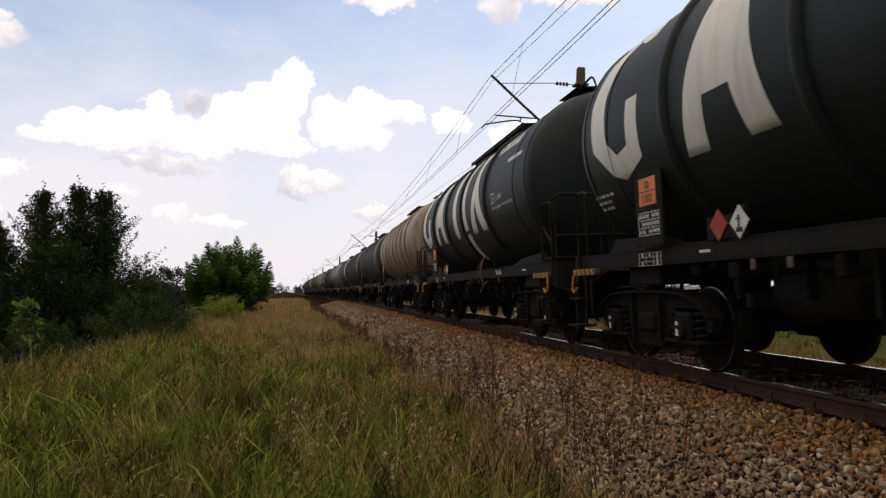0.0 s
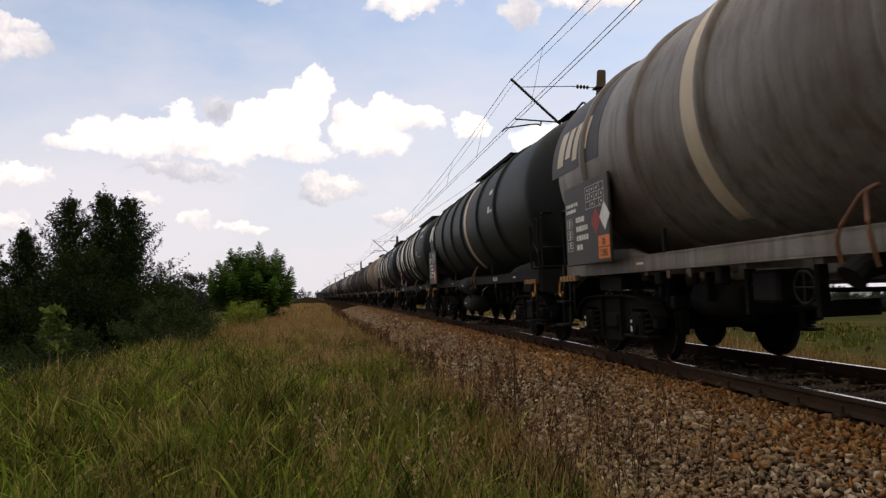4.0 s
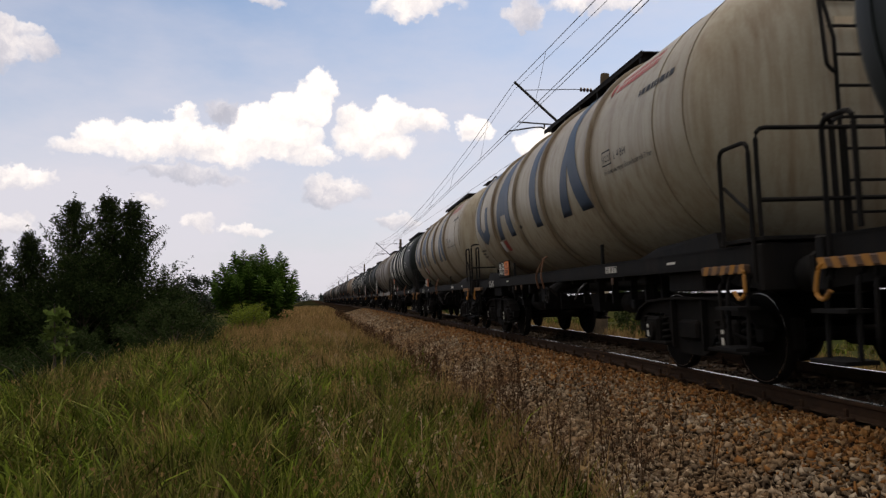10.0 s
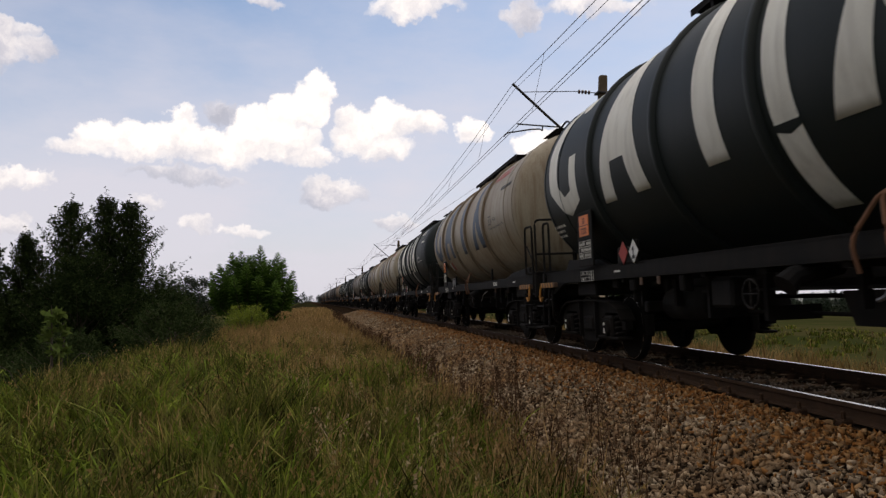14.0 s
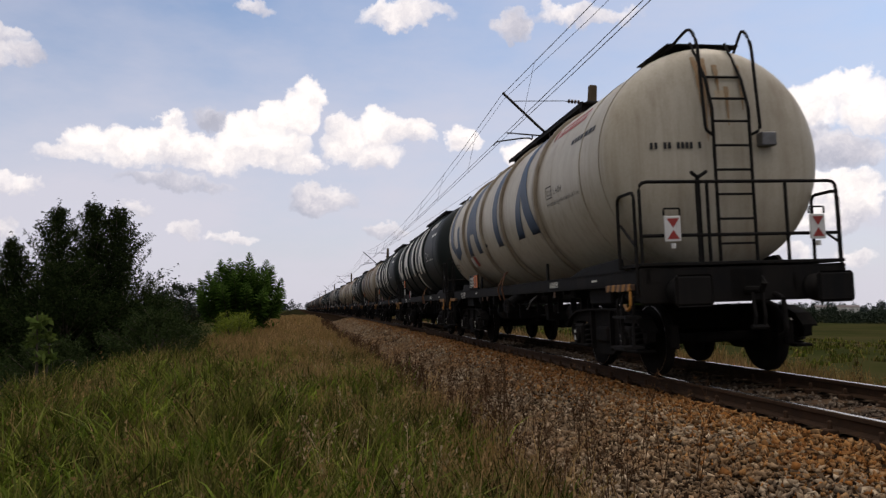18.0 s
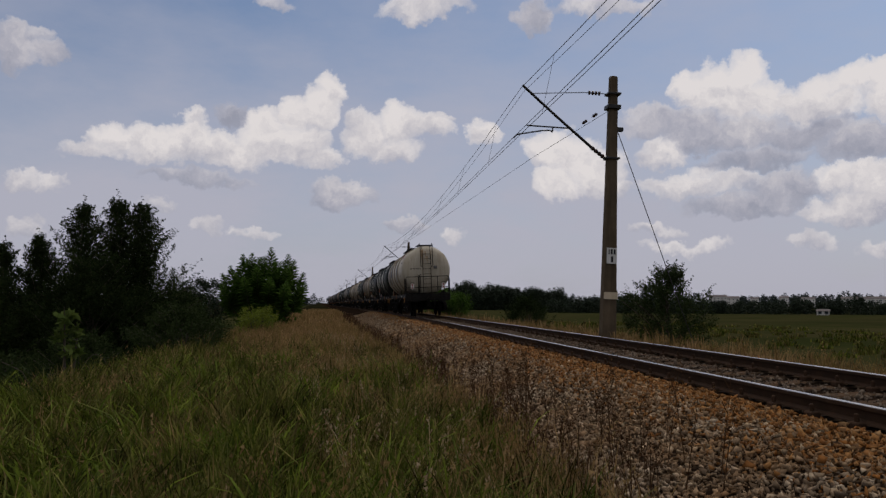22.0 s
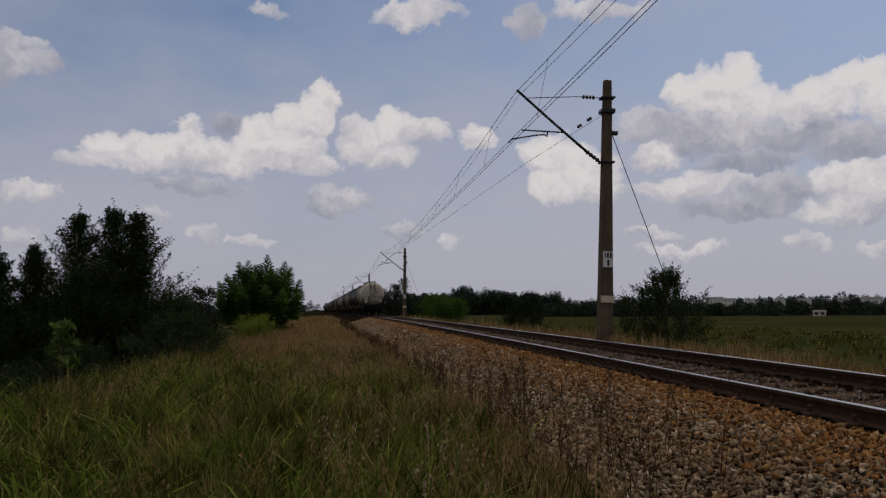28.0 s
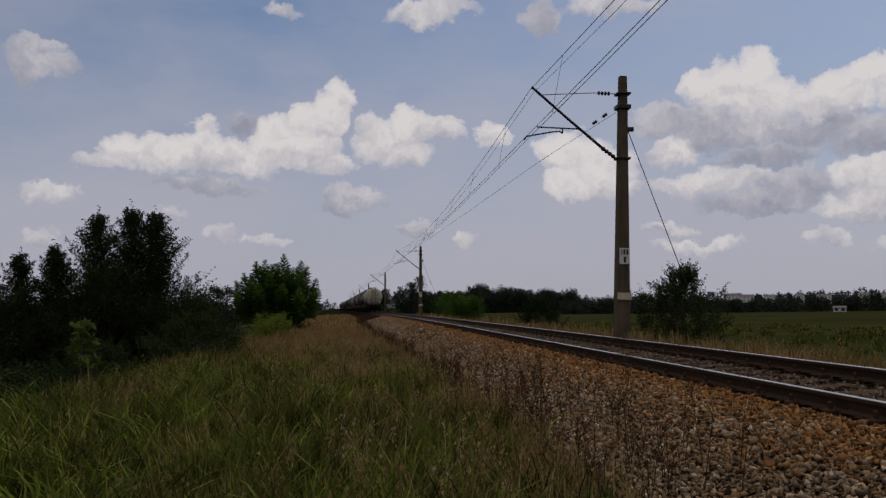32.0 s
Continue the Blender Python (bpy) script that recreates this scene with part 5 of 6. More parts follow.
def plain_wagon(name, tank_paint, rings, bands, mark):
    w = empty(name)
    half = 7.2
    part("tank", tank_shell(5.75, TANK_R), tank_paint, w, "", True)
    for y in rings:
        part("stiffening_ring", ring_band(y, TANK_R), tank_paint, w, "", True)
    for y in bands:
        part("painted_stripe", tank_shape([(y + 0.22, -52), (y - 0.22, -52), (y - 0.22, 80), (y + 0.22, 80)]), mark, w)
    underframe(w, half, MARK_YELLOW)
    end_rails(w, half)
    end_ladder(w, 5.75)
    top_gear(w, -2.0, 1.6)
    make_bogie(w, 4.65)
    make_bogie(w, -4.65)
    orange_number(w, -1.43, 4.95, 1.98)
    part("placard_board", boxes((-1.43, 4.62, 1.36, -1.40, 5.28, 2.18), bevel=0.008), FRAME_BLACK, w)
    return w


def tail_boards(w):
    """Red and white tail boards on the last wagon's railing."""
    y = -6.62
    for x in (-0.93, 0.93):
        b = part("tail_board", boxes((x - 0.10, y - 0.03, 1.64, x + 0.10, y, 1.94), bevel=0.008), SIGN_WHITE, w, "white tail board with red triangles")
        for s in (1, -1):
            bm = bmesh.new()
            vs = [bm.verts.new(p) for p in ((x - 0.075, y - 0.034, 1.79 + s * 0.12), (x + 0.075, y - 0.034, 1.79 + s * 0.12), (x, y - 0.034, 1.79 + s * 0.01))]
            bm.faces.new(vs if s > 0 else vs[::-1])
            part("red_triangle", bm, MARK_RED, b)
        part("board_handle", pipe(bent([(x - 0.1, y - 0.01, 1.95), (x - 0.1, y - 0.01, 2.03), (x + 0.1, y - 0.01, 2.03), (x + 0.1, y - 0.01, 1.95)], 0.02), 0.012, 6), FRAME_BLACK, b)
        part("board_lamp", pipe([(x, y - 0.015, 1.56), (x, y - 0.015, 1.62)], 0.03), SIGN_WHITE, b)


def end_stains(w):
    """Rust that has run from the ladder's brackets down the dished end, and a row of small lettering."""
    rng = np.random.default_rng(91)

    def dish(x, z):
        rho = min(0.99, math.hypot(x, z - TANK_Z) / TANK_R)
        return -5.81 - 0.5 * math.cos(math.asin(rho ** (1 / 0.62))) ** 0.8 - 0.014
    for x0, z0, z1 in ((-0.30, 4.02, 3.35), (-0.24, 3.95, 2.9), (-0.19, 4.0, 3.2), (0.26, 3.9, 3.3), (0.05, 3.6, 3.1), (-0.05, 3.9, 3.5)):
        bm = bmesh.new()
        rows = []
        for k in range(9):
            z = z0 + (z1 - z0) * k / 8
            half = 0.035 * (1 - 0.8 * k / 8) * rng.uniform(0.6, 1.2)
            rows.append([bm.verts.new((x0 - half, dish(x0 - half, z), z)), bm.verts.new((x0 + half, dish(x0 + half, z), z))])
        for A, B in zip(rows, rows[1:]):
            bm.faces.new((A[0], A[1], B[1], B[0]))
        part("rust_stain", bm, STAIN, w, "rust run down the tank end")
    bm = bmesh.new()
    for k in range(12):
        x = -0.98 + 0.055 * k
        if k not in (2, 5, 10):
            y = dish(x, 2.85)
            box(bm, x, y - 0.002, 2.81, x + 0.035, y + 0.002, 2.89)
    tagged(part("small_lettering", bm, MARK_BLACK, w), kind="stuff")


DARK_LABEL = "dark green-black tank wagon with large off-white painted shapes"
CREAM_LABEL = "weathered cream tank wagon with large blue painted shapes"
dark = tagged(lettered_wagon("tank_wagon", PAINT_DARK, MARK_WHITE, True), DARK_LABEL, "tank wagon", "wagons of the train")
cream = tagged(lettered_wagon("tank_wagon", PAINT_CREAM, MARK_BLUE, False), CREAM_LABEL, "tank wagon", "wagons of the train")
grimy = tagged(lettered_wagon("tank_wagon", PAINT_GRIMY, MARK_BLUE, False, high=True), "grimy cream tank wagon with blue shapes and high placards", "tank wagon", "wagons of the train")
tail = tagged(lettered_wagon("tank_wagon", PAINT_WHITE, MARK_BLUE, False, half=7.0, pivot=4.75), "last tank wagon, cream with blue shapes and tail boards", "tank wagon", "wagons of the train")
tail_boards(tail)
end_stains(tail)
long_dark = tagged(board_wagon("tank_wagon", PAINT_DARK, 7.75, 6.65, (5.6, 3.6, 1.8, 0.1, -2.2, -4.2), (-0.45,), MARK_WHITE, False), "long dark tank wagon with one sand-coloured stripe", "tank wagon", "wagons of the train")
long_grey = tagged(board_wagon("tank_wagon", PAINT_GREY, 6.95, 5.65, (4.6, 2.9, 1.2, -1.2, -3.2), (1.45,), MARK_SAND, True), "grimy grey-beige tank wagon with one pale stripe", "tank wagon", "wagons of the train")
beige = tagged(plain_wagon("tank_wagon", PAINT_BEIGE, (4.4, 3.0, 1.6, 0.2, -1.2, -2.6, -4.0), (), MARK_WHITE), "rust-stained beige tank wagon with close rings", "tank wagon", "wagons of the train")
sooty = tagged(plain_wagon("tank_wagon", PAINT_SOOT, (4.4, 3.0, 1.6, 0.2, -1.2, -2.6, -4.0), (), MARK_WHITE), "soot-black tank wagon with close rings", "tank wagon", "wagons of the train")
banded = tagged(plain_wagon("tank_wagon", PAINT_SOOT, (3.6, 1.5, -0.6, -2.9), (4.6, -4.6), MARK_WHITE), "soot-black tank wagon with two white bands", "tank wagon", "wagons of the train")
pale = tagged(plain_wagon("tank_wagon", PAINT_GREY, (3.6, 1.5, -0.6, -2.9), (), MARK_WHITE), "grimy pale grey tank wagon", "tank wagon", "wagons of the train")

# place of each wagon's middle along the track at the clip's start
TRAIN = [(dark, -0.85), (long_dark, -15.8), (long_grey, -30.5), (dark, -44.95), (cream, -59.5), (cream, -73.8), (dark, -88.1), (grimy, -102.9), (dark, -116.95), (dark, -131.0), (tail, -145.25)]
_y = 13.6
for _w in (dark, beige, sooty, sooty, banded, pale, sooty, dark, beige, banded, sooty, pale, sooty, banded, sooty, sooty):
    TRAIN.append((_w, _y))
    _y += 14.4
WAGONS, _seen = [], set()
for _w, _y in TRAIN:
    if _w in _seen:
        ob = copy_thing(_w, on_track(_y))
    else:
        _seen.add(_w)
        ob = _w
        ob.matrix_basis = on_track(_y)
    WAGONS.append((ob, _y))

# ---- overhead line ----
def make_mast(s, d, lean, numbered):
    """A tapered concrete mast with its cantilever, stays and insulators. Local x points away from the track."""
    m = empty("catenary_mast")
    top = 7.45
    bm = bmesh.new()
    rings = []
    for z, hw, hd in ((-1.4, 0.23, 0.19), (0.0, 0.21, 0.175), (2.0, 0.185, 0.16), (4.0, 0.16, 0.14), (6.0, 0.135, 0.12), (top, 0.115, 0.105), (top + 0.03, 0.105, 0.095)):
        b = 0.04
        pts = [(-hw + b, -hd), (hw - b, -hd), (hw, -hd + b), (hw, hd - b), (hw - b, hd), (-hw + b, hd), (-hw, hd - b), (-hw, -hd + b)]
        rings.append([bm.verts.new((x, y, z)) for x, y in pts])
    for A, B in zip(rings, rings[1:]):
        for k in range(8):
            bm.faces.new((A[k], A[(k + 1) % 8], B[(k + 1) % 8], B[k]))
    bm.faces.new(rings[-1])
    bm.faces.new(rings[0][::-1])
    part("pole", bm, CONCRETE, m, "tapered concrete pole")
    reach = 2.62                         # to the messenger wire
    for z, hh in ((6.95, 0.03), (6.55, 0.06), (5.02, 0.03)):
        part("clamp", boxes((-0.2, -0.18, z - hh, 0.2, 0.18, z + hh), bevel=0.008), WIRE, m)
    part("bracket", boxes((0.12, -0.06, 5.85, 0.33, 0.06, 5.97), bevel=0.01), WIRE, m)
    part("cantilever_tube", pipe([(-0.2, 0, 5.02), (-0.62, 0, 5.32), (-1.65, 0, 6.13), (-reach - 0.12, 0, 7.02)], [0.035, 0.042, 0.038, 0.038], 10), WIRE, m, "dark steel cantilever tube")
    part("top_tie", pipe([(-0.15, 0, 6.95), (-0.9, 0, 6.94), (-reach + 0.22, 0, 6.80)], 0.012, 6), WIRE, m)
    bm = bmesh.new()
    for x in (-0.42, -0.52, -0.62, -0.72):
        lathe(bm, [(x - 0.035, 0.03), (x - 0.02, 0.062), (x + 0.02, 0.062), (x + 0.035, 0.03)], "X", 12, Matrix.Translation((0, 0, 6.946)))
    part("insulator", bm, PORCELAIN, m)
    bm = bmesh.new()
    for k in range(4):
        c = Vector((-0.28, 0, 5.08)).lerp(Vector((-0.58, 0, 5.29)), k / 3)
        bmesh.ops.create_uvsphere(bm, u_segments=10, v_segments=6, radius=0.065, matrix=Matrix.Translation(c))
    part("insulator", bm, PORCELAIN, m)
    arm = part("registration_tube", pipe([(-1.25, 0, 5.84), (-reach + 0.05, 0, 5.84)], 0.022, 8), WIRE, m)
    part("steady_arm", pipe(bent([(-1.80, 0, 5.84), (-1.80, 0, 5.68), (-1.86, 0, 5.74), (-2.1, 0, 5.72), (-reach - 0.25, 0, 5.55), (-reach - 0.33, 0, 5.44)], 0.12), 0.022, 8), WIRE, arm)
    part("stay", pipe([(0.16, 0, 6.6), (0.17, 0.05, 5.0)], 0.006, 5), WIRE, m)
    if numbered:
        plate_ob = part("number_sign", boxes((-0.15, -0.215, 1.92, 0.15, -0.205, 2.38), bevel=0.0), SIGN_WHITE, m, "white enamel mast sign with dark bars")
        bm = boxes((-0.10, -0.218, 2.19, -0.07, -0.2155, 2.34), (-0.04, -0.218, 2.19, 0.02, -0.2155, 2.34), (0.05, -0.218, 2.19, 0.11, -0.2155, 2.34), (-0.03, -0.218, 1.96, 0.04, -0.2155, 2.13))
        part("sign_bars", bm, MARK_BLACK, plate_ob)
        part("yellow_band", boxes((-0.2, -0.205, 0.9, 0.205, -0.182, 1.1)), MARK_SAND, m)
        part("guy_wire", pipe([(0.15, 0.0, 5.9), (3.15, 0.0, -1.6)], 0.012, 6), WIRE, m)
    m.matrix_basis = upright(s, d, 0.0) @ Matrix.Rotation(lean, 4, "Y")
    return tagged(m, "weathered concrete catenary mast with steel cantilever", "mast", "masts of the overhead line")


MASTS = [(-44.0, 2.5, 0.0), (20.9, 2.53, radians(2.3)), (82.0, 2.5, radians(1.0)), (140.0, 2.6, radians(0.5)), (200.0, 2.6, 0.0), (262.0, 2.6, 0.0), (325.0, 2.6, 0.0)]
for i, (s, d, lean) in enumerate(MASTS):
    make_mast(s, d, lean, i in (1, 2))


def make_wire(name, pts, r, label):
    bm = bmesh.new()
    tube(bm, pts, r, 5)
    ob = part(name, bm, WIRE, None, "", True)
    return tagged(ob, label, "wire", "wires of the overhead line")


def span_points(z_end, sag, d_of, n=9):
    pts = []
    for (s0, _, _), (s1, _, _) in zip(MASTS, MASTS[1:]):
        for k in range(n):
            u = k / n
            s = s0 + (s1 - s0) * u
            pts.append(upright(s, d_of, z_end - sag * 4 * u * (1 - u)).translation)
    return pts


make_wire("contact_wire", span_points(5.45, 0.05, -0.33), 0.008, "dark copper contact wire")
make_wire("contact_wire", span_points(5.45, 0.05, -0.22), 0.008, "dark copper contact wire")
make_wire("messenger_wire", span_points(7.02, 0.85, 0.02), 0.009, "dark messenger wire sagging between masts")
make_wire("auxiliary_wire", span_points(6.92, 1.0, 0.10), 0.006, "thin dark auxiliary wire")
for (s0, _, _), (s1, _, _) in zip(MASTS[:4], MASTS[1:5]):
    n = 9
    for k in range(n):
        u = (k + 0.5) / n
        s = s0 + (s1 - s0) * u
        za, zb = 7.02 - 0.85 * 4 * u * (1 - u), 5.45 - 0.2 * u * (1 - u)
        make_wire("dropper", [upright(s, 0.0, za).translation, upright(s + 0.15, -0.27, zb).translation], 0.005, "thin dropper wire between messenger and contact wire")
make_wire("feeder_wire", [upright(20.9, 2.75, 6.5).translation, upright(20.9 + 6, 1.9, 6.2).translation, upright(82, -0.2, 5.7).translation], 0.007, "thin dark cross wire from the mast")

a, b = upright(20.9, 2.53, 6.5).translation, upright(26.9, 1.9, 6.2).translation
for f in (0.08, 0.2):
    bm = bmesh.new()
    tube(bm, [a.lerp(b, f + 0.012 * k) for k in range(6)], [0.02, 0.055, 0.02, 0.055, 0.02, 0.01], 8)
    tagged(part("insulator", bm, PORCELAIN, None, "", True), "brown ribbed insulator strung on the cross wire", "insulator", "insulators of the cross wire")

# ---- plants ----
def leaf_cloud(centres, radii, per, size, rng, flat=0.8, squash=(1, 1, 1)):
    """Leaves as small bent quads round the given centres."""
    C = np.repeat(np.asarray(centres), per, axis=0)
    Rr = np.repeat(np.asarray(radii), per)
    n = len(C)
    v = rng.normal(size=(n, 3))
    far = np.linalg.norm(v, axis=1)
    v *= np.minimum(1.0, 1.9 / far)[:, None]
    pos = C + v * (Rr * 0.62)[:, None] * np.array(squash)
    u = rng.normal(size=(n, 3))
    u[:, 2] *= flat
    u /= np.linalg.norm(u, axis=1)[:, None]
    w = np.cross(u, rng.normal(size=(n, 3)))
    w /= np.linalg.norm(w, axis=1)[:, None]
    L = size * rng.uniform(0.6, 1.4, n)[:, None]
    W = L * 0.42
    up = np.cross(u, w) * L * 0.12
    P = np.stack([pos - u * L * 0.5, pos + w * W * 0.5 + up, pos + u * L * 0.5, pos - w * W * 0.5 + up], axis=1)
    return P.reshape(-1, 3), np.arange(n * 4).reshape(-1, 4)


def make_plant(name, label, category, base, height, width, leaf, material, seed, stems=5, spikes=10, leaves=9000, spread=0.5, bottom=0.1, group="", top_spikes=True, bare=False):
    """Stems that fork into limbs, and a crown of leaf clumps that run out along upward shoots."""
    rng = np.random.default_rng(seed)
    ob = empty(name)
    bm = bmesh.new()
    tips, radii = [], []
    for k in range(stems):
        a = 2 * math.pi * (k + rng.uniform(0, 0.7)) / stems
        reach = width * 0.5 * rng.uniform(0.15, 0.8) * spread * 2 * 0.6
        h = height * rng.uniform(0.6, 0.97)
        p0 = Vector((math.cos(a) * width * 0.04, math.sin(a) * width * 0.04, -0.15))
        p3 = Vector((math.cos(a) * reach, math.sin(a) * reach, h))
        p1 = p0.lerp(p3, 0.35) + Vector((0, 0, h * 0.08))
        p2 = p0.lerp(p3, 0.7) + Vector((0, 0, h * 0.06))
        r = 0.012 * height + 0.012
        tube(bm, [p0, p1, p2, p3], [r, r * 0.75, r * 0.45, r * 0.12], 6)
        for _ in range(spikes):
            t = rng.uniform(bottom, 0.96)
            q = p0.lerp(p3, t) + Vector((0, 0, h * 0.07 * math.sin(math.pi * t)))
            b = rng.uniform(0, 6.28)
            ln = width * rng.uniform(0.14, 0.34) * (1.18 - t * 0.95)
            e = q + Vector((math.cos(b) * ln, math.sin(b) * ln, ln * rng.uniform(0.25, 1.0)))
            tube(bm, [q, q.lerp(e, 0.5) + Vector((0, 0, 0.04 * height)), e], [r * 0.3, r * 0.2, 0.006], 4)
            for j in range(4):
                tips.append(q.lerp(e, 0.35 + 0.22 * j))
                radii.append(ln * 0.30 * (1.0 - 0.14 * j) + 0.03 * width)
        if top_spikes:
            for j in range(10):
                tips.append(p3 + Vector((rng.normal() * 0.03 * width, rng.normal() * 0.03 * width, -height * 0.42 + j * 0.047 * height)))
                radii.append(width * 0.15 * (1.04 - 0.1 * j))
    part("trunk", bm, BARK, ob)
    per = max(3, int(leaves / len(tips)))
    V, F = leaf_cloud(tips, radii, per, leaf, rng)
    crown = new("crown", quick_mesh("crown", V, F, material))
    crown.parent = ob
    ob.matrix_basis = Matrix.Translation(base)
    return tagged(ob, label, category, group)


def make_tree(name, label, base, height, width, leaf, material, seed, leaves=30000, tops=5, bottom=0.03, belly=0.3, category="tree"):
    """A broad cone of many shoots on limbs, ragged at its rim, with several leaders at its head."""
    rng = np.random.default_rng(seed)
    ob = empty(name)
    bm = bmesh.new()
    r0 = 0.012 * height + 0.02
    tube(bm, [(0, 0, -0.2), (0.03 * width, 0, height * 0.3), (0, 0.02 * width, height * 0.65), (0, 0, height * 0.92)], [r0, r0 * 0.8, r0 * 0.45, 0.01], 7)
    tips, radii = [], []
    lobes = rng.uniform(0, 6.28, 3)
    for k in range(210):
        f = bottom + (0.97 - bottom) * rng.uniform() ** 0.85
        env = 0.82 + 0.18 * f / belly if f < belly else ((1 - f) / (1 - belly)) ** 1.0
        a = rng.uniform(0, 6.28)
        env *= 0.86 + 0.16 * math.sin(2 * a + lobes[0] + 5 * f) + 0.12 * math.sin(3 * a + lobes[1] - 7 * f)
        rho = math.sqrt(rng.uniform(0.06, 1.0)) * width * 0.5 * env
        p = Vector((math.cos(a) * rho, math.sin(a) * rho, f * height))
        way = Vector((math.cos(a) * 0.55, math.sin(a) * 0.55, rng.uniform(0.5, 1.1))).normalized()
        ln = rng.uniform(0.10, 0.22) * (0.5 * width + 0.14 * height)
        if k % 3 == 0:
            root = Vector((0, 0, max(0.1, p.z - rho * 0.8)))
            tube(bm, [root, root.lerp(p, 0.55) + Vector((0, 0, 0.03 * height)), p + way * ln], [r0 * 0.32, r0 * 0.2, 0.006], 4)
        for j in range(7):
            tips.append(p + way * ln * j * 0.24)
            radii.append((0.068 - 0.0088 * j) * (0.6 * width + 0.2 * height) * rng.uniform(0.8, 1.15))
    for k in range(tops):
        a, rho = rng.uniform(0, 6.28), width * rng.uniform(0.0, 0.2)
        h = height * (1.0 - 0.9 * rho / width) * rng.uniform(0.93, 1.04) if k else height * 1.03
        for j in range(8):
            tips.append(Vector((math.cos(a) * rho, math.sin(a) * rho, h - height * 0.035 * j)) + Vector(rng.normal(size=3)) * 0.012 * width)
            radii.append(0.035 * width * (0.3 + 0.2 * j))
    part("trunk", bm, BARK, ob)
    w = np.array(radii) ** 1.4
    counts = np.maximum(3, (leaves * w / w.sum())).astype(int)
    C, R = np.repeat(np.array(tips), counts, axis=0), np.repeat(np.array(radii), counts)
    V, F = leaf_cloud(C, R, 1, leaf, rng)
    crown = new("crown", quick_mesh("crown", V, F, material))
    crown.parent = ob
    ob.matrix_basis = Matrix.Translation(base)
    return tagged(ob, label, category)


def leader_tree(label, base, height, width, leaf, material, seed, leaves=42000, branches=95):
    """An upright tree: rising branches round one leader, thinner and steeper towards its pointed head, loose at the rim."""
    rng = np.random.default_rng(seed)
    ob = empty("tree")
    bm = bmesh.new()
    r0 = 0.012 * height + 0.02
    sway = rng.normal(size=2) * 0.03 * width
    tube(bm, [(0, 0, -0.2), (sway[0], sway[1], height * 0.4), (sway[0] * 0.4, -sway[1], height * 0.75), (0, 0, height * 0.99)], [r0, r0 * 0.75, r0 * 0.4, 0.008], 7)
    tips, radii = [], []
    for k in range(branches):
        f = 0.04 + 0.92 * ((k + rng.uniform()) / branches) ** 0.9
        a = 2.4 * k + rng.normal() * 0.35
        ln = width * 0.5 * (1 - f) ** 0.8 * rng.uniform(0.72, 1.15) + 0.14
        rise = math.tan(radians(18 + 38 * f + rng.normal() * 7))
        root = Vector((0, 0, f * height - 0.25 * ln))
        way = Vector((math.cos(a), math.sin(a), rise)).normalized()
        end = root + way * ln * 1.12
        if k % 2 == 0:
            tube(bm, [root, root.lerp(end, 0.55) - Vector((0, 0, 0.04 * ln)), end], [r0 * 0.30 * (1.1 - f), r0 * 0.18 * (1.1 - f), 0.005], 4)
        steps = 4 + int(ln * 3.2)
        for j in range(steps):
            g = (j + 0.6) / steps
            c = root.lerp(end, g)
            fat = (0.20 + 0.085 * ln) * (1.12 - 0.85 * g)
            tips.append(c)
            radii.append(fat)
            if j % 2 and g > 0.3:
                side = way.cross(Vector((0, 0, 1))).normalized() * rng.choice((-1, 1)) * ln * rng.uniform(0.14, 0.30)
                twig = c + side + way * ln * 0.13 + Vector((0, 0, 0.05 * ln))
                for h in (0.4, 0.75, 1.05):
                    tips.append(c.lerp(twig, h))
                    radii.append(fat * (0.85 - 0.42 * h))
    for j in range(14):
        tips.append(Vector((rng.normal() * 0.02, rng.normal() * 0.02, height * (1.03 - 0.016 * j))))
        radii.append(0.035 + 0.017 * j)
    part("trunk", bm, BARK, ob)
    w = np.array(radii) ** 1.5
    counts = np.maximum(4, leaves * w / w.sum()).astype(int)
    V, F = leaf_cloud(np.repeat(np.array(tips), counts, axis=0), np.repeat(np.array(radii), counts), 1, leaf, rng)
    crown = new("crown", quick_mesh("crown", V, F, material))
    crown.parent = ob
    ob.matrix_basis = Matrix.Translation(base)
    return tagged(ob, label, "tree")


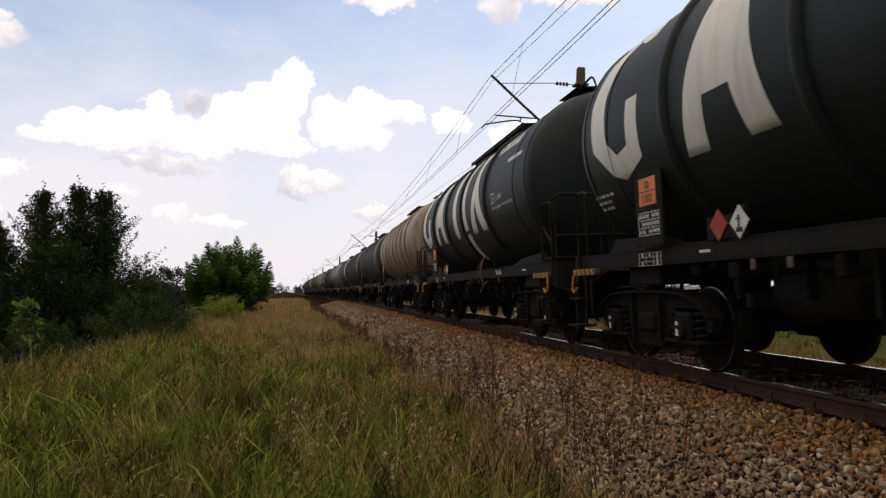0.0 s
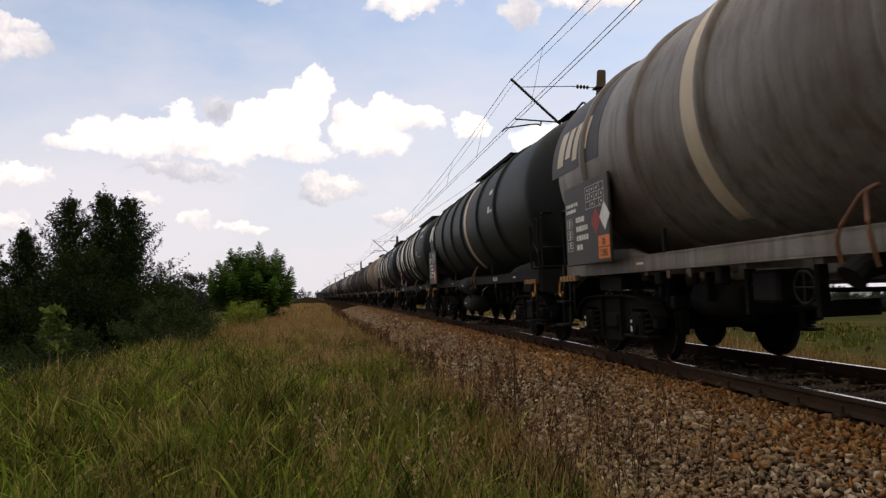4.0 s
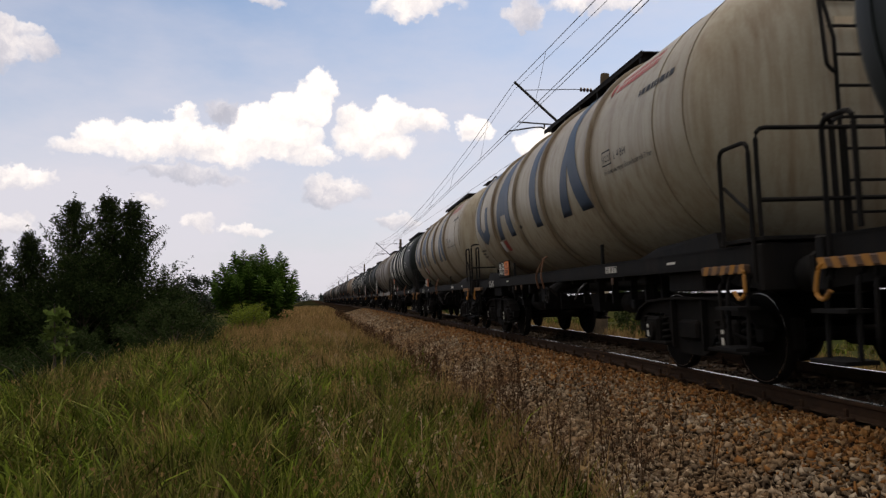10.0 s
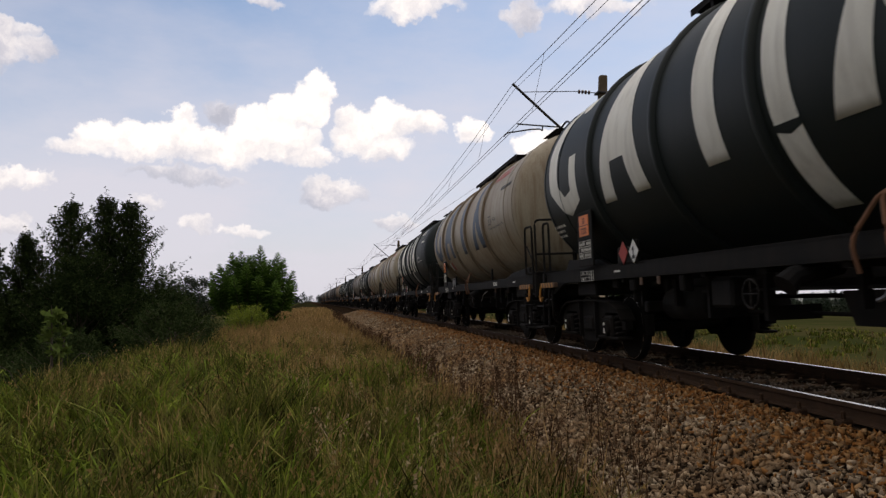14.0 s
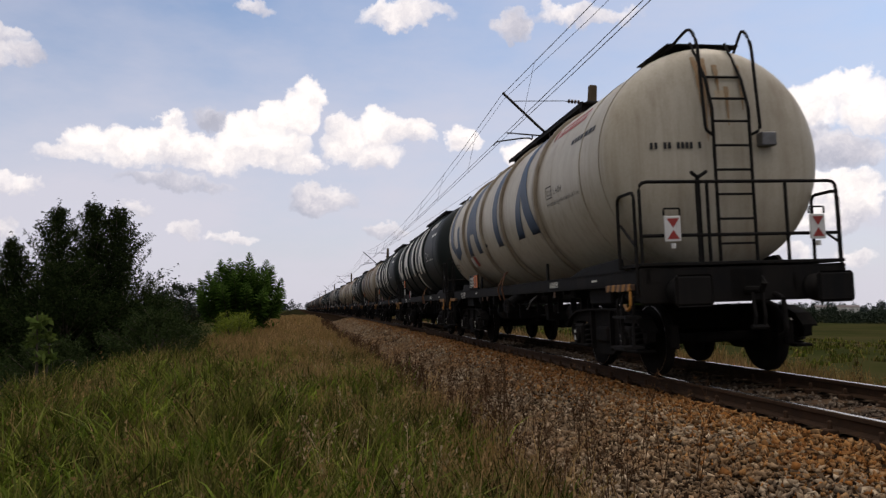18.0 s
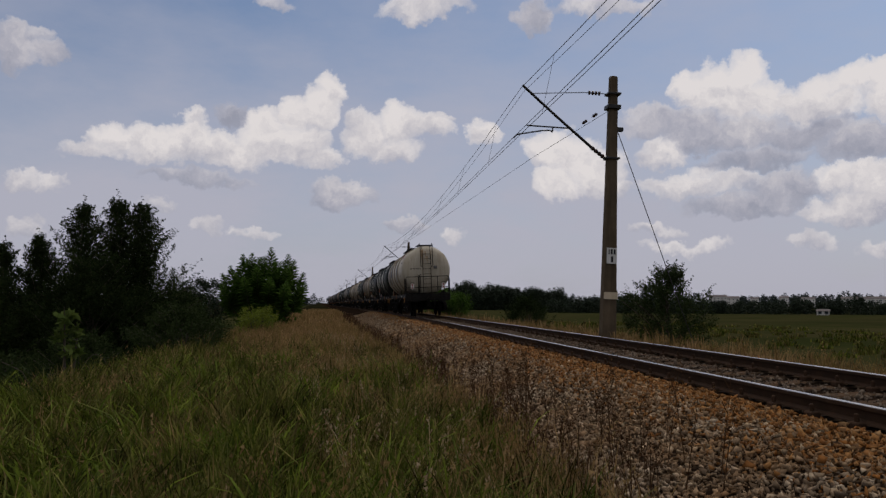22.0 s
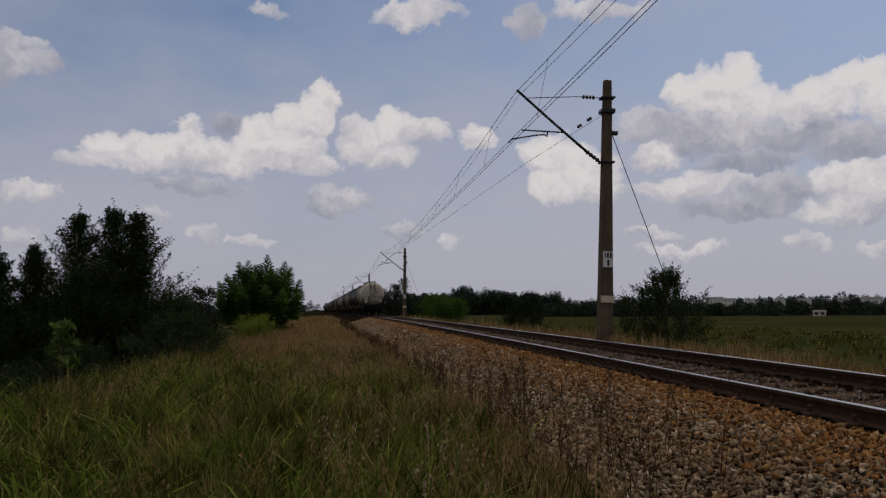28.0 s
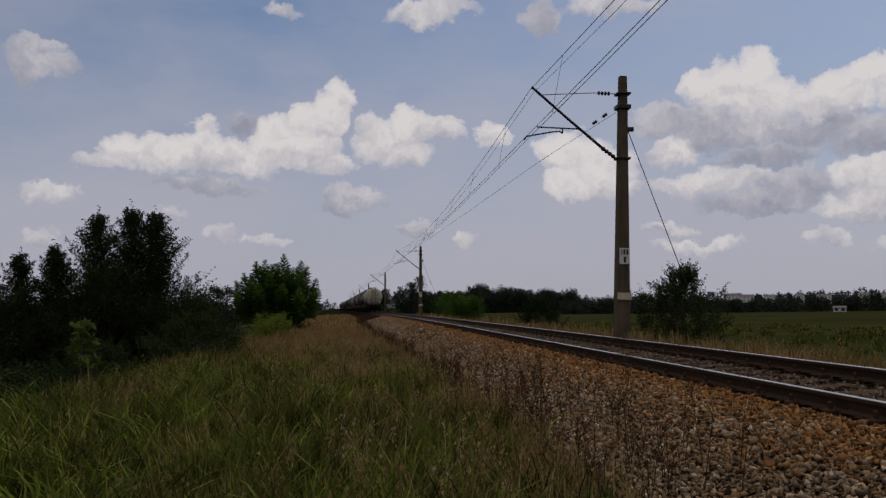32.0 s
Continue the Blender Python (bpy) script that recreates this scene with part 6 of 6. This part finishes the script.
def feather_bush(base, height, width, seed, shoots=34):
    """A dome of leafy stems; shoots with whorls of long leaves fan out over it."""
    rng = np.random.default_rng(seed)
    ob = empty("shrub")
    bm = bmesh.new()
    Q, tips, radii = [], [], []
    for k in range(shoots):
        a, rho = 2.4 * k, math.sqrt((k + 0.5) / shoots)
        dome = math.sqrt(max(0.0, 1 - 0.68 * rho * rho))
        top = Vector((math.cos(a) * rho * width * 0.5, math.sin(a) * rho * width * 0.5, height * dome * rng.uniform(0.80, 1.04)))
        root = Vector((math.cos(a) * 0.2, math.sin(a) * 0.2, -0.1))
        knee = root.lerp(top, 0.5) + Vector((math.cos(a), math.sin(a), 0)) * 0.10 * width * rho
        tube(bm, [root, knee, top], [0.03, 0.02, 0.006], 5)
        ax = (top - knee).normalized()
        side0 = ax.cross(Vector((0.3, 0.2, 1.0))).normalized()
        side1 = ax.cross(side0)
        for j in range(22):
            f = j / 21
            c = top - ax * (0.36 * f * height)
            ln = (0.16 + 0.34 * min(1.0, 2.2 * f)) * rng.uniform(0.85, 1.15)
            for m in range(4):
                b = 1.57 * m + 2.4 * j + rng.normal() * 0.2
                out = (side0 * math.cos(b) + side1 * math.sin(b) + ax * (0.75 - 0.35 * f)).normalized()
                wide = out.cross(ax).normalized() * ln * 0.19
                mid = c + out * ln * 0.55 + Vector((0, 0, 0.05 * ln))
                tip = c + out * ln + Vector((0, 0, -0.16 * ln))
                Q.append((c, mid + wide, tip, mid - wide))
        for f in (0.24, 0.34, 0.44, 0.54):
            tips.append(root.lerp(top, f) + Vector(rng.normal(size=3)) * 0.1)
            radii.append(0.12 * width)
    part("trunk", bm, BARK, ob)
    V, F = leaf_cloud(tips, radii, 40, 0.22, rng)
    q = np.array([[tuple(v) for v in f] for f in Q]).reshape(-1, 3)
    F = np.concatenate([F, np.arange(len(q)).reshape(-1, 4) + len(V)])
    crown = new("crown", quick_mesh("crown", np.concatenate([V, q]), F, LEAF_GREEN))
    crown.parent = ob
    ob.matrix_basis = Matrix.Translation(base)
    return tagged(ob, "green bush with upright feathery shoots", "shrub")


def at(d, s):
    return ground_at(d, s).translation


# dark trees on the low ground beyond the bank
leader_tree("dense dark green tree with a pointed head", at(-14.25, 28.0), 7.15, 6.4, 0.085, LEAF_DARK, 11, 64000, 130)
leader_tree("tall dark green tree with a narrow head", at(-13.25, 28.6), 7.1, 5.4, 0.085, LEAF_DARK, 12, 52000, 120)
leader_tree("dark green tree with loose side branches", at(-12.35, 28.3), 6.5, 6.4, 0.085, LEAF_DARK, 13, 64000, 130)
leader_tree("dark green tree with a ragged head", at(-15.7, 28.0), 6.25, 5.2, 0.085, LEAF_DARK, 14, 48000, 110)
leader_tree("slender dark green tree at the bank's foot", at(-16.7, 27.6), 6.0, 5.0, 0.085, LEAF_DARK, 28, 40000)
leader_tree("low dark green tree at the bank's foot", at(-17.9, 27.4), 5.7, 5.0, 0.085, LEAF_DARK, 24, 36000)
make_tree("shrub", "dark broad shrub under the trees", at(-13.4, 26.4), 4.4, 6.2, 0.09, LEAF_DARK, 15, 36000, 4, 0.02, 0.4, "shrub")
make_tree("shrub", "dark broad shrub on the bank's slope", at(-16.2, 24.6), 4.2, 6.2, 0.09, LEAF_DARK, 25, 34000, 4, 0.02, 0.4, "shrub")
make_tree("shrub", "dark shrub in the hollow", at(-11.9, 33.0), 2.9, 4.2, 0.11, LEAF_GREY, 16, 16000, 4, 0.02, 0.45, "shrub")
feather_bush(at(-9.05, 39.5), 4.35, 4.9, 17)
make_plant("shrub", "small yellow-green bush on the bank", "shrub", at(-8.5, 31.0), 1.35, 2.2, 0.06, LEAF_LIME, 18, 9, 12, 9000, 0.9, 0.02)
make_tree("shrub", "grey-green bramble thicket on the bank", at(-9.7, 22.5), 1.35, 3.4, 0.07, LEAF_GREY, 19, 12000, 3, 0.02, 0.5, "shrub")
make_tree("shrub", "dark bramble thicket on the slope", at(-11.4, 19.5), 1.4, 3.2, 0.07, LEAF_GREY, 26, 12000, 3, 0.02, 0.5, "shrub")
make_tree("shrub", "low bramble at the bank's edge", at(-10.4, 12.5), 0.9, 2.2, 0.06, LEAF_GREY, 27, 5000, 3, 0.02, 0.5, "shrub")
make_plant("sapling", "young sapling with pale green drooping leaves", "sapling", at(-10.5, 16.0), 2.25, 1.4, 0.22, LEAF_PALE, 20, 2, 7, 170, 0.45, 0.5, top_spikes=False)
# beyond the track
make_tree("shrub", "open bush with sparse top shoots", at(6.0, 24.5), 3.3, 3.3, 0.075, LEAF_GREY, 21, 22000, 6, 0.02, 0.68, "shrub")
make_tree("shrub", "round dark green bush beside the track", at(6.2, 45.0), 2.5, 4.0, 0.10, LEAF_DARK, 22, 12000, 4, 0.02, 0.5, "shrub")
for i, (d, s, h, w) in enumerate(((4.9, 66, 3.2, 4.6), (6.0, 74, 3.6, 5.5), (6.5, 88, 4.0, 6.0))):
    make_plant("shrub", "green scrub along the far side of the track", "shrub", at(d, s), h, w, 0.16, LEAF_GREEN, 30 + i, 9, 14, 7000, 0.9, 0.02, group="scrub along the track")
make_plant("tree", "dark rounded tree behind the far masts", "tree", at(8.0, 150.0), 9.5, 9.0, 0.3, LEAF_FAR, 40, 7, 18, 9000, 0.9, 0.02)
make_plant("tree", "dark tree over the far end of the track", "tree", at(16.0, 330.0), 12.5, 16.0, 0.5, LEAF_FAR, 41, 8, 18, 8000, 0.9, 0.02)
make_plant("tree", "dark round tree on the low land", "tree", at(-22.5, 100.0), 7.6, 10.0, 0.3, LEAF_FAR, 42, 8, 18, 9000, 0.9, 0.02)


def wood(name, label, along, height, depth, seed, material, leaf=0.9, per=26):
    """A far wood: clumps along a line of places, uneven tops."""
    rng = np.random.default_rng(seed)
    C, Rr = [], []
    for (x0, y0), (x1, y1), n in along:
        for _ in range(n):
            t = rng.uniform()
            x, y = x0 + (x1 - x0) * t, y0 + (y1 - y0) * t
            ln = math.hypot(x, y)
            k = rng.uniform(0, depth)
            h = height * rng.uniform(0.55, 1.0) * (0.82 + 0.3 * noise.noise((x * 0.02, y * 0.02, seed)) + 0.4 * noise.noise((x * 0.09, y * 0.09, seed + 3)))
            for z in (0.06, 0.25, 0.48, 0.7, 0.88):
                C.append((x + x / ln * k + rng.normal() * height * 0.12, y + y / ln * k, -4.0 + h * z))
                Rr.append(height * 0.20 * (1.15 - 0.6 * z))
    V, F = leaf_cloud(C, Rr, per, leaf, rng)
    tagged(new(name, quick_mesh(name, V, F, material)), label, "wood", kind="stuff")


def polar(az, dist):
    return (math.sin(radians(az)) * dist, math.cos(radians(az)) * dist)


wood("far_wood", "dark line of trees across the meadow", [(polar(3.5, 480), polar(15.9, 470), 620)], 17.5, 30, 50, LEAF_FAR, 1.3, 44)
wood("far_wood", "lower dark trees farther along the meadow", [(polar(15, 345), polar(42, 345), 420)], 7.5, 30, 51, LEAF_FAR)
wood("distant_wood", "distant woods on the horizon, haze painted into their leaf colour", [(polar(-35, 1100), polar(-1, 1100), 260), (polar(2, 1300), polar(44, 1300), 520)], 21, 120, 52, LEAF_HAZE, 3.0, 16)


def far_house(x, y, w, d, h, storeys, name="house"):
    ob = empty(name)
    part("wall", boxes((-w / 2, -d / 2, -2, w / 2, d / 2, h)), PLASTER, ob)
    bm = bmesh.new()
    p = [bm.verts.new(v) for v in ((-w / 2 - 0.4, -d / 2 - 0.4, h), (w / 2 + 0.4, -d / 2 - 0.4, h), (w / 2 + 0.4, d / 2 + 0.4, h), (-w / 2 - 0.4, d / 2 + 0.4, h), (-w / 2, 0, h + d * 0.22), (w / 2, 0, h + d * 0.22))]
    for f in ((0, 1, 5, 4), (2, 3, 4, 5), (1, 2, 5), (3, 0, 4), (3, 2, 1, 0)):
        bm.faces.new([p[i] for i in f])
    part("roof", bm, ROOF, ob)
    n = max(2, int(w / 4))
    for k in range(storeys):
        for i in range(n):
            xx = -w / 2 + w * (i + 0.5) / n
            z = h * (k + 0.35) / storeys
            part("window", boxes((xx - 0.6, -d / 2 - 0.05, z, xx + 0.6, -d / 2 + 0.02, z + 1.3)), GLASS, ob)
    ob.matrix_basis = Matrix.Translation((x, y, -4.5)) @ Matrix.Rotation(-math.atan2(x, y), 4, "Z")
    return tagged(ob, "pale far-off building with a dark roof", "building", "buildings on the horizon")


for az, dist, w, d, h, st in ((27.2, 980, 20, 12, 11.5, 3), (28.2, 1000, 14, 12, 10, 3), (31.5, 980, 10, 12, 10, 2), (33.0, 1020, 16, 10, 9.5, 2), (35.5, 1000, 18, 12, 9, 2), (29.6, 1050, 10, 10, 9.5, 2), (37.0, 980, 24, 12, 9, 2)):
    x, y = polar(az, dist)
    far_house(x, y, w, d, h, st)
far_house(*polar(33.9, 330), 4.5, 4, 1.7, 1)


# ---- grass and weeds ----
def blades(name, label, count, area, height, width, lean, material, seed, heads=0.0, thin=None, tuft=16, droop=0.15, plume=1.0):
    """Bent blades of three joints; some carry a seed head."""
    rng = np.random.default_rng(seed)
    tufts = max(1, count // tuft)
    ts = area[0] + (area[1] - area[0]) * rng.uniform(0, 1, tufts) ** 1.35
    td = rng.uniform(area[2], area[3], tufts)
    ta, th = rng.uniform(0, 2 * np.pi, tufts), rng.uniform(0.6, 1.25, tufts)
    pick = rng.integers(0, tufts, count)
    gap = 0.10 + 0.004 * ts[pick]
    s, d = ts[pick] + rng.normal(size=count) * gap, td[pick] + rng.normal(size=count) * gap
    keep = np.ones(count, dtype=bool)
    if thin:
        keep = rng.uniform(0, 1, count) < thin(d, s)
    s, d, pick = s[keep], d[keep], pick[keep]
    n = len(s)
    base = np.array([ground_at(float(a), float(b), -0.02).translation for a, b in zip(d, s)])
    h = height * th[pick] * rng.uniform(0.5, 1.1, n) * (0.85 + 0.35 * np.array([noise.noise((float(a) * 0.8, float(b) * 0.6, seed)) for a, b in zip(d, s)]))
    a = ta[pick] + rng.normal(size=n) * 1.1
    bend = lean * rng.uniform(0.1, 1.2, n) * h
    w = width * rng.uniform(0.6, 1.4, n) * (1 + s / 30.0)
    dirx, diry = np.cos(a), np.sin(a)
    b = rng.uniform(0, 2 * np.pi, n)
    sx, sy = np.cos(b) * w, np.sin(b) * w
    rows = []
    steps = ((0.0, 0.8), (0.3, 1.0), (0.6, 0.85), (0.84, 0.5))
    for t, k in steps + ((1.0, 0.0),):
        cx, cy = base[:, 0] + dirx * bend * t ** 1.8, base[:, 1] + diry * bend * t ** 1.8
        cz = base[:, 2] + h * (t - droop * lean * t ** 3)
        if k:
            rows.append(np.stack([cx - sx * k, cy - sy * k, cz], 1))
            rows.append(np.stack([cx + sx * k, cy + sy * k, cz], 1))
    tip = np.stack([cx, cy, cz], 1)
    rows.append(tip)
    V = np.stack(rows, 1).reshape(-1, 3)
    o = np.arange(n)[:, None] * 9
    F = np.concatenate([o + np.array([c]) for q in (0, 2, 4) for c in ([q, q + 1, q + 3], [q, q + 3, q + 2])] + [o + np.array([[6, 7, 8]])])
    if heads:
        pick = rng.uniform(0, 1, n) < heads
        C = tip[pick]
        k = len(C)
        per = 9
        t = np.tile(np.linspace(0, 1, per), k)
        cc = np.repeat(C, per, axis=0)
        cc[:, 2] -= t * 0.16 * plume
        cc[:, 0] -= np.repeat(dirx[pick], per) * 0.03 * t
        off = rng.normal(size=(k * per, 3)) * 0.014 * plume
        u = rng.normal(size=(k * per, 3)) * 0.012 * plume
        q = np.stack([cc + off, cc + off + u + (0, 0, 0.018), cc + off * 1.4 + (0.004, 0.004, 0.03)], 1).reshape(-1, 3)
        F = np.concatenate([F, np.arange(len(q)).reshape(-1, 3) + len(V)])
        V = np.concatenate([V, q])
    tagged(new(name, quick_mesh(name, V, F, material)), label, "grass", kind="stuff")


def left_edge(d, s):
    return np.clip((d + 11.5) / 1.2, 0, 1) * np.clip((verge(s) - d) / 0.45, 0.0, 1)


def bramble_cane(a, b, rise, seed):
    """One arching cane with its leaves."""
    rng = np.random.default_rng(seed)
    ob = empty("bramble_cane")
    pts = [a.lerp(b, f) + Vector((0, 0, rise * 4 * f * (1 - f))) + Vector(rng.normal(size=3)) * 0.012 for f in np.linspace(0, 1, 12)]
    part("stem", pipe(pts, [0.010 - 0.0006 * k for k in range(12)], 6), BARK, ob)
    V, F = leaf_cloud(pts[3:], [0.07] * 9, 7, 0.06, rng)
    leaf = new("leaves", quick_mesh("leaves", V, F, LEAF_GREY))
    leaf.parent = ob
    return tagged(ob, "dark arching bramble cane over the grass", "bramble")


bramble_cane(at(-9.3, 8.6), at(-8.3, 9.2), 0.85, 81)
bramble_cane(at(-10.2, 10.6), at(-9.2, 10.2), 0.8, 82)
bramble_cane(at(-9.9, 14.5), at(-9.0, 14.0), 0.7, 83)

def green_part(d, s):
    """Green in the hollow near by; dry towards the ballast and farther along."""
    dry = np.maximum(np.clip((s - 9.0) / 16.0, 0, 1) * np.clip((d + 10.5) / 2.5, 0, 1), 0.55 * np.clip((d - verge(s) + 1.3) / 1.0, 0, 1))
    return left_edge(d, s) * (1 - 0.75 * dry)


def dry_part(d, s):
    return left_edge(d, s) * np.clip(0.45 + (s - 8.0) / 14.0 + (d - verge(s) + 1.6) / 2.6, 0.12, 1)


def weeds(name, label, count, area, height, material, seed, thin=None):
    """Dead weeds: stiff stalks with short rising side shoots, hung with dry seed."""
    rng = np.random.default_rng(seed)
    tris = []
    for _ in range(count):
        s, d = area[0] + (area[1] - area[0]) * rng.uniform() ** 1.3, rng.uniform(area[2], area[3])
        d += float(verge(s)) if d < 2.0 else 0.0
        if thin and rng.uniform() > thin(d, s):
            continue
        foot = np.array(ground_at(d, s, -0.02).translation)
        fat = 1 + s / 28.0
        h = height * rng.uniform(0.45, 1.15)
        lean = rng.normal(size=2) * 0.10 * h
        head = foot + np.array((lean[0], lean[1], h))
        shoots = [(foot, head, 0.0042)]
        for _k in range(rng.integers(4, 9)):
            f = rng.uniform(0.3, 0.92)
            b, ln = rng.uniform(0, 6.28), h * rng.uniform(0.12, 0.34)
            a = foot + (head - foot) * f
            shoots.append((a, a + np.array((math.cos(b) * 0.45, math.sin(b) * 0.45, 0.9)) * ln, 0.0026))
        for a, e, w in shoots:
            b = rng.uniform(0, 6.28)
            x = np.array((math.cos(b), math.sin(b), 0)) * w * fat
            tris += [a - x, a + x, e]
            y = np.array((-x[1], x[0], 0))
            tris += [a - y, a + y, e]
            for _k in range(7 if w > 0.003 else 6):
                g = rng.uniform(0.45, 1.0)
                c = a + (e - a) * g + rng.normal(size=3) * 0.008 * fat
                q = rng.normal(size=(2, 3)) * 0.011 * fat
                tris += [c, c + q[0], c + q[1]]
    V = np.array(tris)
    tagged(new(name, quick_mesh(name, V, np.arange(len(V)).reshape(-1, 3), material)), label, "weeds", kind="stuff")


blades("tall_grass", "long green and yellowing grass on the bank", 40000, (1.8, 9.0, -10.5, -3.0), 0.64, 0.0052, 0.6, GRASS, 61, 0.0, green_part, 34, 0.2)
blades("tall_grass", "long green and yellowing grass along the bank", 40000, (8.0, 20.0, -11.0, -3.0), 0.60, 0.0058, 0.55, GRASS, 62, 0.03, green_part, 28, 0.2)
blades("tall_grass", "grass farther along the bank", 26000, (19.0, 40.0, -11.0, -3.5), 0.55, 0.0075, 0.55, GRASS, 72, 0.06, green_part)
blades("reed_grass", "broad arching green grass leaves", 13000, (2.4, 15.0, -10.8, -3.4), 0.82, 0.0075, 0.8, GREEN_BLADES, 70, 0.0, green_part, 30, 0.42)
blades("dry_grass", "dry straw-coloured grass with seed heads", 72000, (2.4, 38.0, -10.5, -3.0), 0.62, 0.0036, 0.45, STRAW, 63, 0.25, dry_part, 22)
blades("dry_grass", "dry straw-coloured grass farther along the bank", 30000, (36.0, 120.0, -10.5, -3.2), 0.66, 0.010, 0.5, STRAW, 64, 0.0, left_edge)
blades("tall_grass", "long grass on the bank behind", 12000, (-5.0, 2.2, -10.5, -3.5), 0.5, 0.0058, 0.8, GRASS, 73, 0.0, left_edge, 30)
blades("plume_grass", "dry grass with pale drooping plumes", 700, (4.5, 26.0, -5.6, -3.9), 0.66, 0.0034, 0.55, PLUME, 74, 0.6, None, 9, 0.3, 0.9)
blades("dead_leaves", "low brown dead grass along the ballast", 6500, (4.5, 60.0, -4.9, -2.7), 0.36, 0.0036, 0.6, WEED, 65, 0.3, lambda d, s: np.clip(1 - np.abs(d - verge(s)) / 0.5, 0, 1), 12)
weeds("dead_weeds", "brown dead weeds along the ballast", 560, (5.2, 60.0, -0.40, 0.22), 0.62, WEED, 75, lambda d, s: 0.35 + 1.3 * max(0.0, noise.noise((d * 1.2, s * 0.5, 4.0)) + 0.2))
weeds("dead_weeds", "tall dead weed stalks in the ballast", 55, (4.8, 15.0, 0.1, 0.85), 0.72, WEED, 71)
weeds("dead_weeds", "dead weed stalks beyond the track", 260, (7.0, 60.0, 3.2, 9.0), 0.8, WEED, 76)
blades("dry_grass", "dry grass on the far side of the track", 14000, (10.0, 80.0, 2.7, 6.4), 0.62, 0.0075, 0.4, STRAW, 66, 0.15)
blades("dry_grass", "tall dry grass at the foot of the masts", 9000, (12.0, 45.0, 3.0, 6.0), 0.75, 0.0055, 0.35, STRAW, 68, 0.2)
blades("meadow_grass", "rough tufts across the meadow", 16000, (16.0, 150.0, 14.0, 70.0), 0.7, 0.022, 0.5, GRASS, 69, 0.0, None, 30)
blades("tall_grass", "green grass sloping to the meadow", 14000, (8.0, 80.0, 4.5, 16.0), 0.45, 0.012, 0.6, GRASS, 67)


# ---- what moves: the train ----
RUN = [(0.0, 4.12), (1.0, 11.98), (2.0, 19.8), (3.0, 27.75), (4.0, 35.85), (5.0, 44.0), (6.0, 52.2), (7.0, 60.55), (8.0, 69.0), (9.0, 77.7), (10.0, 86.6), (11.0, 95.6), (12.0, 104.7), (13.0, 113.9), (14.0, 123.1),
       (15.0, 132.3), (16.0, 141.5), (17.0, 150.75), (18.0, 160.05), (19.0, 169.3), (20.0, 178.3), (21.0, 187.2), (22.0, 196.0), (23.0, 204.5), (24.0, 213.0), (25.0, 221.4), (26.0, 229.8),
       (27.0, 238.2), (28.0, 246.6), (29.0, 255.1), (30.0, 263.7), (31.0, 272.3), (32.0, 281.0)]


def motions():
    for ob, y in WAGONS:
        walk(ob, [(t, on_track(y + s)) for t, s in RUN])
    # wheels roll on the rails under the wagons that pass close by
    times = np.arange(0.0, 32.0001, 0.01)
    run = np.interp(times, [t for t, _ in RUN], [s for _, s in RUN])
    roll = (run - run[0]) / 0.46
    rows = [(0.0, 0.0)]
    for t, a in zip(times, roll):
        if a - rows[-1][1] > radians(70) or t > 31.999:
            rows.append((float(t), float(a)))
    for ob, y in WAGONS[:11]:
        for wheelset in [c for c in ob.children if c.name.startswith("wheelset")]:
            seat = wheelset.matrix_basis.translation.copy()
            walk(wheelset, [(t, Matrix.Translation(seat) @ Matrix.Rotation(-a, 4, "X")) for t, a in rows])


motions()
